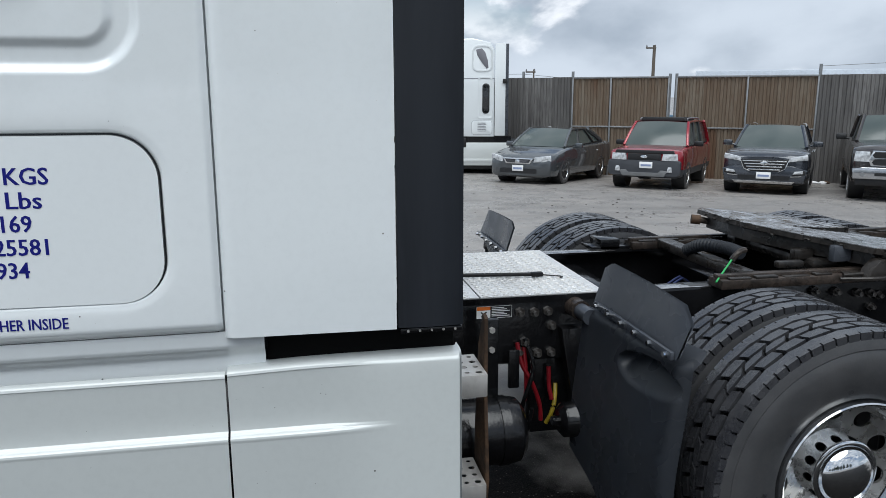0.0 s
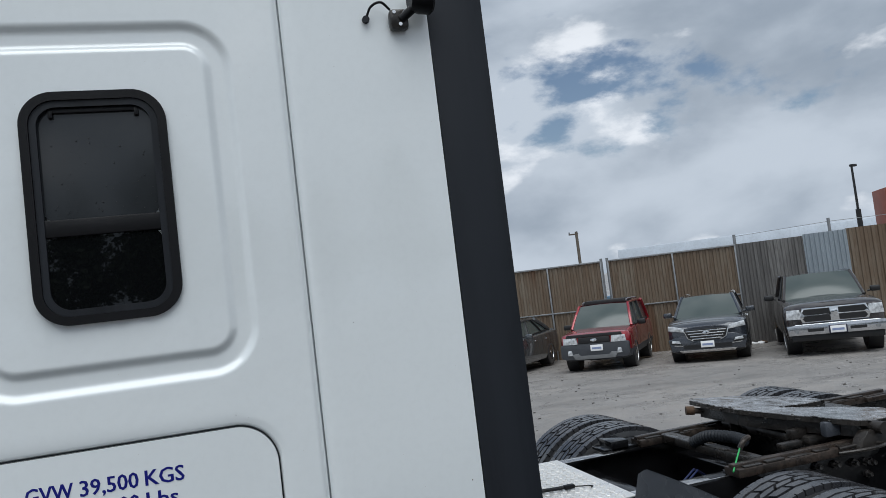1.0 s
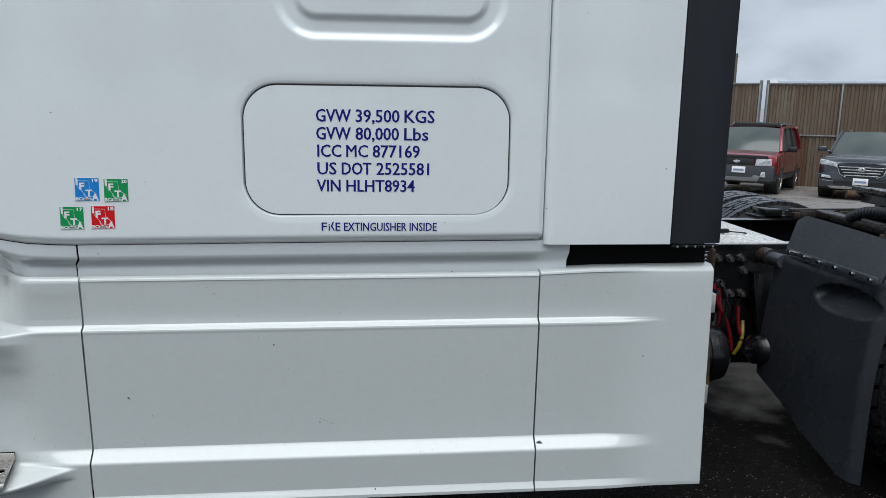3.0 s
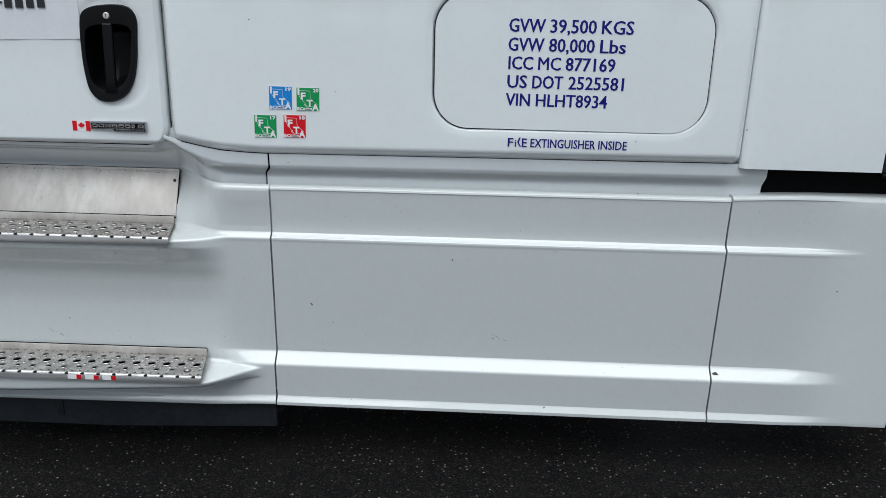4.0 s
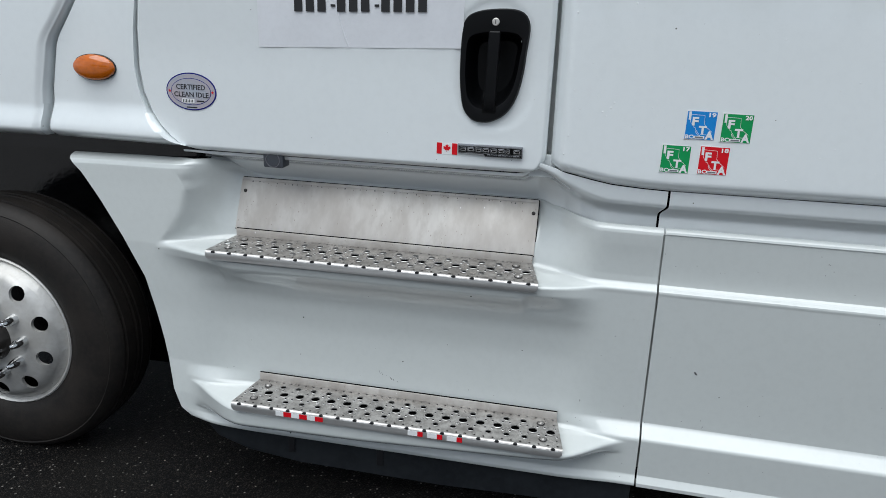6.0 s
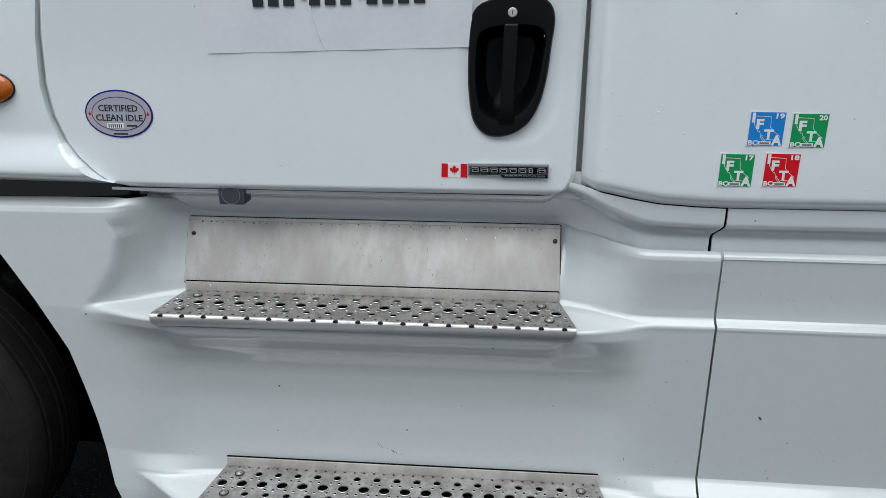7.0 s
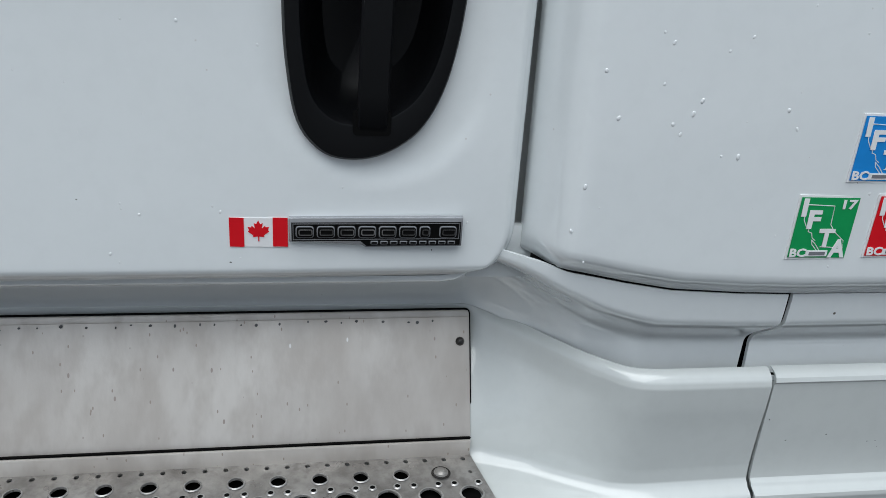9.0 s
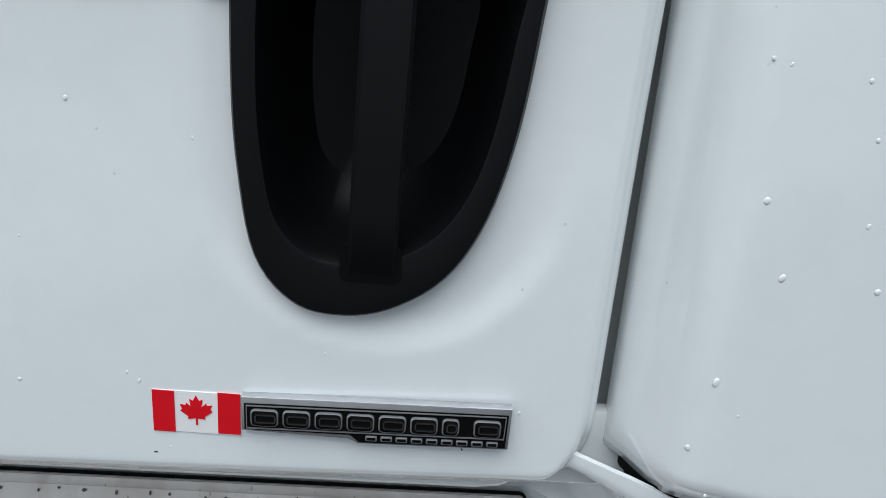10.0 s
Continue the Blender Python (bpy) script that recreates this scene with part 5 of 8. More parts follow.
def ground_z(x, y):
    d = np.asarray(x) * NX + (np.asarray(y) - 0.13) * NY
    fall = np.interp(d, [-40, -5, 4.5, 6.5, 18.0, 24.5, 40], [0.25, 0.03, -0.01, -0.04, -0.50, -0.80, -0.9])
    hollow = 0.075 * np.exp(-((np.asarray(x) - 2.4) / 1.3) ** 2 - ((np.asarray(y) - 3.4) / 2.2) ** 2)
    return 0.020 * (np.clip(x, -7, 4) + 1.2) - 0.012 + fall - hollow


def asphalt():
    m = bpy.data.materials.new("wet_asphalt")
    m.use_nodes = True
    n, l = m.node_tree.nodes, m.node_tree.links
    b = n["Principled BSDF"]
    tc = n.new("ShaderNodeTexCoord")

    def tex(kind, scale, detail=4):
        t = n.new(kind)
        t.inputs["Scale"].default_value = scale
        if kind == "ShaderNodeTexNoise":
            t.inputs["Detail"].default_value = detail
        l.new(tc.outputs["Object"], t.inputs["Vector"])
        return t

    def rng(v, a, c, x0, x1):
        r = n.new("ShaderNodeMapRange")
        for k, q in zip(("From Min", "From Max", "To Min", "To Max"), (x0, x1, a, c)):
            r.inputs[k].default_value = q
        l.new(v, r.inputs["Value"])
        return r.outputs["Result"]

    def mix(f, a, c):
        x = n.new("ShaderNodeMix")
        x.data_type = "RGBA"
        l.new(f, x.inputs["Factor"])
        for s, v in ((x.inputs["A"], a), (x.inputs["B"], c)):
            if hasattr(v, "is_linked"):
                l.new(v, s)
            else:
                s.default_value = (*v, 1)
        return x.outputs["Result"]

    big, mid = tex("ShaderNodeTexNoise", 0.35, 6), tex("ShaderNodeTexNoise", 2.2, 6)
    stone, grit = tex("ShaderNodeTexVoronoi", 140), tex("ShaderNodeTexNoise", 230, 3)
    pale = tex("ShaderNodeTexVoronoi", 48)
    tone = n.new("ShaderNodeSeparateColor")
    l.new(stone.outputs["Color"], tone.inputs[0])
    face = n.new("ShaderNodeMath")
    face.operation = "MULTIPLY"
    l.new(rng(stone.outputs["Distance"], 1, 0, 0.25, 0.6), face.inputs[0])
    l.new(rng(tone.outputs[0], 0, 1, 0.35, 1.0), face.inputs[1])
    # near strip: dark wet asphalt, blackened further to hold the truck's shade
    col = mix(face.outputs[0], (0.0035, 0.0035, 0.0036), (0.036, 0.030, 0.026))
    few = n.new("ShaderNodeSeparateColor")
    l.new(pale.outputs["Color"], few.inputs[0])
    dot = n.new("ShaderNodeMath")
    dot.operation = "MULTIPLY"
    l.new(rng(pale.outputs["Distance"], 1, 0, 0.12, 0.22), dot.inputs[0])
    l.new(rng(few.outputs[0], 0, 0.9, 0.45, 0.9), dot.inputs[1])
    col = mix(dot.outputs[0], col, (0.27, 0.25, 0.225))
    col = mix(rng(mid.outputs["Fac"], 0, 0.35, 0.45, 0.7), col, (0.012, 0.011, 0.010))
    # the open lot is worn to pale gravelly grey; the truck's strip stays near-black, its shade painted in
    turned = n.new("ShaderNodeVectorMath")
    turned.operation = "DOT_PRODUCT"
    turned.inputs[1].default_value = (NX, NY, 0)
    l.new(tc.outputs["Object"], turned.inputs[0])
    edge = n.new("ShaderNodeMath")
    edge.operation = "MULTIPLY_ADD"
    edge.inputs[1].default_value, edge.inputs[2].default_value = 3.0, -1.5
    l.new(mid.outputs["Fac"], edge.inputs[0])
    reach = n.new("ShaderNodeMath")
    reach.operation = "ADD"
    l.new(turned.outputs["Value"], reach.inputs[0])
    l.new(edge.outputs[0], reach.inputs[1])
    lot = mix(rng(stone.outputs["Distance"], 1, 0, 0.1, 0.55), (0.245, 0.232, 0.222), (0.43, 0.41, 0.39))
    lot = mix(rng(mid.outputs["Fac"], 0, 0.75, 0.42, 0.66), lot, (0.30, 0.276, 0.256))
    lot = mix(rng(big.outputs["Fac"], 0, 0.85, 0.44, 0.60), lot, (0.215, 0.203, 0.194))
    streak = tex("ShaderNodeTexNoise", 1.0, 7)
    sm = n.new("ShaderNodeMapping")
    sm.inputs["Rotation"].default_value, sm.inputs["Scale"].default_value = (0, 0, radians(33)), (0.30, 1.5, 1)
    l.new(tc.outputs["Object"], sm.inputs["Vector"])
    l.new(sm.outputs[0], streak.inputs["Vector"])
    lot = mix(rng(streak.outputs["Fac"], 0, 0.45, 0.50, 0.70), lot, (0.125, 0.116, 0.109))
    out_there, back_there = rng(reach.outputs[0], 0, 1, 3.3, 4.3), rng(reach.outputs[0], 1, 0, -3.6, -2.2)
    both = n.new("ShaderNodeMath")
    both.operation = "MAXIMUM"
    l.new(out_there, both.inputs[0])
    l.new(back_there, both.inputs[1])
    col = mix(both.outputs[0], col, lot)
    l.new(col, b.inputs["Base Color"])
    wet = n.new("ShaderNodeMath")
    wet.operation = "MULTIPLY"
    l.new(rng(big.outputs["Fac"], 0.6, 1.0, 0.4, 0.62), wet.inputs[0])
    l.new(rng(mid.outputs["Fac"], 0.30, 0.62, 0.38, 0.62), wet.inputs[1])
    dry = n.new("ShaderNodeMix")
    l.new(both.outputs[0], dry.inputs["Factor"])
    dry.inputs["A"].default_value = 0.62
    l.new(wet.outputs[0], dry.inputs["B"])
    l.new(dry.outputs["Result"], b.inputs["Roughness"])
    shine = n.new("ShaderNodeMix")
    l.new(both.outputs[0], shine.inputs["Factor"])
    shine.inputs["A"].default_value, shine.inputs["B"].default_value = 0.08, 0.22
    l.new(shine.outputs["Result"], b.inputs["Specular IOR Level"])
    bp = n.new("ShaderNodeBump")
    bp.inputs["Strength"].default_value, bp.inputs["Distance"].default_value = 0.6, 0.004
    add = n.new("ShaderNodeMath")
    add.operation = "ADD"
    l.new(rng(stone.outputs["Distance"], 1, 0, 0.0, 0.6), add.inputs[0])
    l.new(grit.outputs["Fac"], add.inputs[1])
    l.new(add.outputs[0], bp.inputs["Height"])
    l.new(bp.outputs[0], b.inputs["Normal"])
    return m


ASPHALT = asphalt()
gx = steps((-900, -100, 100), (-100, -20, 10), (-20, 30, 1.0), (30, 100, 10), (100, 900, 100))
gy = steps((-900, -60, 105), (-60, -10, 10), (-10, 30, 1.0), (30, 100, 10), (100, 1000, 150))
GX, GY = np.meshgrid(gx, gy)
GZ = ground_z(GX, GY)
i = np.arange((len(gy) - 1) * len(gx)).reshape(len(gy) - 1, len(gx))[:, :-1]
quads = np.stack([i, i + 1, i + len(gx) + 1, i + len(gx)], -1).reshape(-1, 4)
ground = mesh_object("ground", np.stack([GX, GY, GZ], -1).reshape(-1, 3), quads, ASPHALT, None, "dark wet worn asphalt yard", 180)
tagged(ground, category="ground", kind="structure")

# ---- wheels; each is built round the y axis with its outer face towards -y ----
def polar_disc(rows, n, prof, thick=0.012, seg=14):
    """A dished disc with hand holes: cells in angle and radius, bent by prof(radius) along y."""
    cells, rmax = [], rows[-1][1]
    for r0, r1, hole, k in rows:
        for i in range(k):
            cells.append(((i + 0.5) * math.tau / k, (r0 + r1) / 2, math.tau / k, r1 - r0, hole))
    verts, faces, m = [], [], 16
    for ca, cr, wa, hr, hole in cells:
        base = len(verts)
        for dy in (0, thick):
            for k in range(m):
                a = k * math.tau / m
                c, s = math.cos(a), math.sin(a)
                q = max(abs(c), abs(s))
                th, r = ca + c / q * wa / 2, cr + s / q * hr / 2
                verts.append((r * math.cos(th), prof(r) + dy, r * math.sin(th)))
            for k in range(m):
                a = k * math.tau / m
                th, r = ca + hole * math.cos(a) / cr, cr + hole * math.sin(a)
                verts.append((r * math.cos(th), prof(r) + dy, r * math.sin(th)))
        for k in range(m):
            j = (k + 1) % m
            faces.append((base + k, base + j, base + m + j, base + m + k))
            faces.append((base + m + k, base + m + j, base + 3 * m + j, base + 3 * m + k))
            faces.append((base + 2 * m + j, base + 2 * m + k, base + 3 * m + k, base + 3 * m + j))
    return verts, faces


def tyre_mesh(R, width, rim, parent):
    """Sidewalls by lathe, a groove floor blackened for shade, solid shoulder ribs with short cuts, and three staggered
    rows of blocks.
    """
    w = width
    side = [(0.045, rim - 0.004), (0.026, rim + 0.006), (0.012, rim + 0.04), (0.002, rim + 0.10), (0.000, rim + 0.14), (0.004, R - 0.080), (0.009, R - 0.066), (0.006, R - 0.062), (0.010, R - 0.040), (0.014, R - 0.026)]
    bm = lathe(side, 96, "y")
    other = lathe([(w - s, r) for s, r in side[::-1]], 96, "y")
    tmp = bpy.data.meshes.new("tmp")
    other.to_mesh(tmp)
    other.free()
    bm.from_mesh(tmp)
    bpy.data.meshes.remove(tmp)
    made = [part("tyre", bm, TYRE, parent, "", 30)]
    # deep black in place of rubber paints the shade down in the grooves
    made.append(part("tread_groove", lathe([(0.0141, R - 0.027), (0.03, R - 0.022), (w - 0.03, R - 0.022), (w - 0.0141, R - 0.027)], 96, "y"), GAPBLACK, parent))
    bm = bmesh.new()
    k = 36
    step = math.tau / k

    def slab(pts, hi, lo, drop=None):
        v0 = [bm.verts.new((lo * math.cos(t), s, lo * math.sin(t))) for t, s in pts]
        v1 = [bm.verts.new(((hi - (drop[i] if drop else 0)) * math.cos(t), s, (hi - (drop[i] if drop else 0)) * math.sin(t))) for i, (t, s) in enumerate(pts)]
        bm.faces.new(v1)
        for q in range(len(pts)):
            r = (q + 1) % len(pts)
            bm.faces.new((v0[q], v0[r], v1[r], v1[q]))

    for j, (a, b, ph, sk) in enumerate(((0.079, 0.114, 0.15, 0.16), (0.130, 0.155, 0.62, -0.22), (0.171, 0.206, 0.10, 0.16))):
        for i in range(k):
            t0, t1 = (i + ph) * step, (i + ph + 0.83) * step
            m = (t0 + t1) / 2
            slab([(t0, a), (m, a - 0.0025), (t1, a), (t1 + sk * step, b), (m + sk * step, b + 0.0025), (t0 + sk * step, b)], R, R - 0.026)
    for a, b, out in ((0.013, 0.063, 0), (0.222, w - 0.013, 1)):
        for i in range(k * 2):
            t0, t1 = i * step / 2, (i + 1) * step / 2
            cut = 0.035 * step * (1.0 + 0.5 * math.sin(i * 2.3))
            e, f = (a, a + 0.013) if not out else (b, b - 0.013)
            inner = b if not out else a
            wave = 0.003 * (1 if i % 2 else -1) * (1 if not out else -1)
            # rib body, and an outer lug between two cuts
            slab([(t0, f), (t1, f), (t1, inner + wave), (t0, inner - wave)] if not out else [(t0, inner - wave), (t1, inner + wave), (t1, f), (t0, f)], R - 0.001, R - 0.028)
            d = [0.0025, 0.0025, 0.001, 0.001] if not out else [0.001, 0.001, 0.0025, 0.0025]
            slab([(t0 + cut, e), (t1 - cut, e), (t1 - cut, f), (t0 + cut, f)] if not out else [(t0 + cut, f), (t1 - cut, f), (t1 - cut, e), (t0 + cut, e)], R, R - 0.036, d)
    made.append(tagged(part("tread_block", bm, TREADRUBBER, parent, "wet black tread ribs and blocks", 30), kind="stuff"))
    return made


def wheel_group(name, label, at, parent, flip=False):
    ob = new(name)
    ob.parent = parent
    ob.matrix_basis = Matrix.Translation(at) @ (Matrix.Rotation(math.pi, 4, "Z") if flip else Matrix.Identity(4))
    return tagged(ob, label)


R_D = 0.540
Z_R, X_R, X_R2 = 0.505, 1.812, 3.125
# drive wheel, outer: dished polished disc with ten hand holes, chrome hub dome, nut ring
drive = wheel_group("drive_wheel", "drive wheel with blocky tread and polished dished disc", (X_R, 2.150, Z_R), truck)
drive_tyre = tyre_mesh(R_D, 0.280, 0.292, drive)
part("rim", lathe([(0.05, 0.289), (0.022, 0.291), (0.008, 0.289), (0.004, 0.284), (0.008, 0.278), (0.034, 0.274), (0.06, 0.268), (0.105, 0.262), (0.122, 0.252)], 72, "y"), CHROME, drive, "bright polished rim lip")
v, f = polar_disc(((0.118, 0.158, 0.001, 10), (0.158, 0.240, 0.034, 10), (0.240, 0.256, 0.001, 20)), 10, lambda r: 0.165 - 0.045 * ((r - 0.12) / 0.14) if r > 0.12 else 0.165)
welded("disc", v, f, WHEELALU, drive, "dished polished disc with ten round holes", 40)
part("hub_cover", lathe([(0.17, 0.128), (0.070, 0.128), (0.062, 0.126), (0.058, 0.120), (0.058, 0.112), (0.064, 0.109)], 48, "y"), CHROME, drive, "chrome axle cover ring")
part("hub_dome", lathe([(0.066, 0.110), (0.052, 0.108), (0.040, 0.100), (0.027, 0.082), (0.017, 0.056), (0.011, 0.028), (0.009, 0.0)], 48, "y"), CHROME, drive, "mirror-like chrome hub dome")
lettering("22.5", 0.040, TREADRUBBER, drive, Matrix.Translation((-0.385, 0.0005, -0.01)) @ Matrix.Rotation(radians(68), 4, "Y") @ Matrix.Rotation(radians(90), 4, "X"), "tyre_lettering", "raised tyre size digits", depth=0.003)
inner = wheel_group("drive_wheel", "inner drive wheel with blocky tread", (X_R, 2.478, Z_R), truck)
for piece in drive_tyre:
    tagged(again(piece, Matrix.Identity(4), inner), kind="stuff" if piece.name.startswith("tread_block") else "")
part("rim", lathe([(0.03, 0.29), (0.05, 0.28), (0.23, 0.28), (0.25, 0.29)], 48, "y"), CHASSIS, inner)


def wheel_copy(src, at, flip=False):
    o = copy_thing(src, Matrix.Translation(at) @ (Matrix.Rotation(math.pi, 4, "Z") if flip else Matrix.Identity(4)))
    return o


dz2 = 0.016
for at, src, fl in (((X_R2, 2.150, Z_R + dz2), drive, 0), ((X_R2, 2.478, Z_R + dz2), inner, 0), ((X_R - 0.06, 4.602, 0.535), drive, 1), ((X_R - 0.06, 4.274, 0.535), inner, 1), ((X_R2 + 0.11, 4.602, 0.503), drive, 1), ((X_R2 + 0.11, 4.274, 0.503), inner, 1)):
    wheel_copy(src, at, bool(fl))

# steer wheel: ribbed dusty tyre, bright disc with hand holes, nuts and hub
X_F, Z_F = -4.235, 0.430
steer = wheel_group("steer_wheel", "steer wheel with dusty ribbed tyre and bright alloy disc", (X_F, 2.165, Z_F), truck)
prof = [(0.045, 0.292), (0.026, 0.306), (0.010, 0.34), (0.0, 0.40), (0.006, 0.45), (0.016, 0.470), (0.014, 0.474), (0.024, 0.488), (0.045, 0.502), (0.058, 0.506), (0.060, 0.496), (0.072, 0.496), (0.074, 0.509), (0.118, 0.510), (0.120, 0.498), (0.132, 0.498), (0.134, 0.510)]
prof = prof + [(0.28 - s, r) for s, r in prof[::-1]]
part("tyre", lathe(prof, 96, "y"), TYREDIRT, steer, "dusty brown-black ribbed tyre", 40)
part("rim", lathe([(0.05, 0.286), (0.036, 0.300), (0.026, 0.303), (0.022, 0.298), (0.030, 0.288), (0.055, 0.280)], 72, "y"), DULLALU, steer)
v, f = polar_disc(((0.085, 0.180, 0.001, 10), (0.180, 0.262, 0.030, 10), (0.262, 0.290, 0.001, 20)), 10, lambda r: 0.012 - 0.045 * (1 - ((r - 0.085) / 0.205) ** 2) + 0.03 * max(0.0, (r - 0.25) / 0.04))
welded("disc", v, f, DULLALU, steer, "bright alloy disc with hand holes", 40)
part("hub", lathe([(0.0, 0.100), (-0.04, 0.092), (-0.085, 0.082), (-0.095, 0.074), (-0.097, 0.0)], 40, "y"), GREASE, steer)
for k in range(10):
    a = k * math.tau / 10
    c, s = 0.143 * math.cos(a), 0.143 * math.sin(a)
    part("wheel_nut", lathe([(-0.02, 0.022), (-0.045, 0.019), (-0.066, 0.016), (-0.088, 0.008), (-0.092, 0.0)], 14, "y", (c, 0, s)), CHROME, steer)
wheel_copy(steer, (X_F, 4.59, Z_F), True)

# ---- frame, deck, fifth wheel, guards ----
Y_N, Y_F = 2.985, 3.855
for y0, s in ((Y_N, 1), (Y_F, -1)):
    bm = bmesh.new()
    prof = [(0, 0.715), (0, 0.972), (0.004, 0.983), (0.014, 0.988), (0.085, 0.988), (0.085, 0.979), (0.010, 0.976), (0.009, 0.728), (0.085, 0.724), (0.085, 0.715)]
    ends = []
    for x in (-0.25, 1.2, 2.6, 5.3):
        ends.append([bm.verts.new((x, y0 + s * a, z + 0.008 * (x - 1))) for a, z in prof])
    for a, b in zip(ends, ends[1:]):
        for i in range(len(prof)):
            j = (i + 1) % len(prof)
            bm.faces.new((a[i], a[j], b[j], b[i]))
    bm.faces.new(ends[0]), bm.faces.new(ends[-1])
    part("frame_rail", bm, CHASSIS, truck, "glossy black steel frame rail")
# thin bright plates added on the black flanges to give the sky's wet glare
for y0, s in ((Y_N, 1), (Y_F, -1)):
    part("worn_flange", boxes((1.232, 1.86, min(y0 + s * 0.006, y0 + s * 0.083), max(y0 + s * 0.006, y0 + s * 0.083), 0.9895, 0.993), bevel=0.001), WETSTEEL, truck, "bright metal plate for sky glare on the wet rail top")
for x in (0.1, 1.32, 1.95, 3.3, 4.9):
    part("cross_member", boxes((x, x + 0.09, 3.06, 3.78, 0.76, 0.93), bevel=0.012), CHASSIS, truck)
part("drive_shaft", cylinder(bmesh.new(), (0.2, 3.42, 0.62), (1.6, 3.42, 0.58), 0.06), CHASSIS, truck)
for x in (X_R, X_R2):
    bm = cylinder(bmesh.new(), (x, 2.6, Z_R), (x, 4.15, Z_R), 0.075)
    bmesh.ops.create_uvsphere(bm, u_segments=20, v_segments=12, radius=0.21, matrix=Matrix.Translation((x, 3.42, Z_R)))
    part("drive_axle", bm, CHASSIS, truck)
# bolts along the rail
rng = random.Random(11)
BOLTS = [(0.852, 0.929), (0.914, 0.926), (0.972, 0.928), (0.990, 0.865), (0.851, 0.762), (0.931, 0.748), (0.990, 0.748), (0.875, 0.80), (1.27, 0.93), (1.36, 0.92), (1.47, 0.93), (1.95, 0.94), (2.04, 0.945), (2.12, 0.86), (2.22, 0.95), (2.33, 0.94), (2.443, 0.928), (2.51, 0.923), (2.551, 0.913), (2.517, 0.861), (2.683, 0.918), (2.76, 0.90), (2.85, 0.925), (2.93, 0.86)]
first = None
for bx, bz in BOLTS:
    m = Matrix.Translation((bx, Y_N, bz))
    if first is None:
        bm = cylinder(bmesh.new(), (0, 0, 0), (0, -0.018, 0), 0.021, 6)
        cylinder(bm, (0, -0.016, 0), (0, -0.040, 0), 0.011, 10)
        first = part("frame_bolt", bm, BOLTSTEEL, truck)
        first.matrix_basis = m
    else:
        o = again(first, Matrix.Identity(4))
        o.matrix_basis = m
part("suspension_beam", boxes((0.91, 1.16, 3.02, 3.10, 0.36, 0.74), bevel=0.02), CHASSIS, truck, "black suspension beam behind the hoses")
part("suspension_hanger", plate([(1.02, 0.86), (1.13, 0.86), (1.24, 0.48), (1.10, 0.40)], 2.93, 2.985, 0.006), CHASSIS, truck, "black spring hanger")
part("hanger_ear", boxes((0.795, 0.842, 2.93, 2.95, 0.615, 0.78), bevel=0.006), CHASSIS, truck)
LB = 0.025
label = part("warning_label", boxes((0.643, 0.795, Y_N - 0.0032, Y_N - 0.0005, 0.916, 0.968)), BLACKINK, truck, "orange and black warning label on the frame")
part("orange_block", boxes((0.645, 0.702, Y_N - 0.0042, Y_N - 0.003, 0.951, 0.966)), ORANGE, label)
part("white_block", boxes((0.645, 0.702, Y_N - 0.0042, Y_N - 0.003, 0.918, 0.950)), STWHITE, label)
part("falling_figure_mark", plate([(0.662, 0.923), (0.668, 0.934), (0.660, 0.942), (0.664, 0.945), (0.674, 0.938), (0.684, 0.946), (0.688, 0.942), (0.678, 0.933), (0.690, 0.922), (0.684, 0.920), (0.674, 0.929), (0.668, 0.920)], Y_N - 0.005, Y_N - 0.004), BLACKINK, label)
label.location = (LB, 0, -0.007)
for k in range(6):
    part("print_line", boxes((0.708, 0.785 - 0.012 * (k % 3), Y_N - 0.0042, Y_N - 0.003, 0.924 + k * 0.0068, 0.9265 + k * 0.0068)), STWHITE, label)
for x0, x1, z0, z1 in ((0.644, 0.794, 0.9165, 0.9178), (0.644, 0.794, 0.9662, 0.9675), (0.644, 0.6453, 0.9178, 0.9662), (0.7927, 0.794, 0.9178, 0.9662)):
    part("white_border", boxes((x0, x1, Y_N - 0.0046, Y_N - 0.0033, z0, z1)), STWHITE, label)

# checker deck: two plates with rows of raised lozenges
for a, b in ((0.10, 0.680), (0.687, 1.224)):
    deck = part("deck_plate", boxes((a, b, 2.985, 3.850, 0.990, 0.998), (a, b, 2.985, 2.991, 0.970, 0.992)), DECK, truck, "bright checker plate deck behind the cab")
    bm = bmesh.new()
    for i in range(int((b - a) / 0.045)):
        for j in range(36):
            cx, cy = a + 0.022 + i * 0.045 + 0.0225 * (j % 2), 3.005 + j * 0.0235
            if cx < b - 0.012:
                m = Matrix.Translation((cx, cy, 0.998)) @ Matrix.Rotation(radians(45 if j % 2 else -45), 4, "Z") @ Matrix.Diagonal((0.0165, 0.0060, 0.0062, 1))
                bmesh.ops.create_icosphere(bm, subdivisions=1, radius=1, matrix=m)
    tagged(part("raised_lozenge", bm, DECK, deck), kind="stuff")
part("deck_edge", boxes((0.10, 1.222, 2.976, 2.9835, 0.968, 0.9945)), CHASSIS, truck)
strap = part("tie_bar", tube(bmesh.new(), [(0.50, 3.335, 1.013), (0.80, 3.295, 1.014), (1.02, 3.265, 1.014)], 0.009, 8), BLACKPLASTIC, truck, "dark release bar lying on the deck")
part("bar_end", boxes((0.99, 1.045, 3.25, 3.28, 1.004, 1.024), bevel=0.005), BLACKPLASTIC, strap)
part("hook", tube(bmesh.new(), curve_pts([(1.04, 3.262, 1.012), (1.08, 3.255, 1.008), (1.11, 3.245, 1.007), (1.125, 3.225, 1.007), (1.11, 3.212, 1.007)]), 0.0035, 6), GREASE, strap)

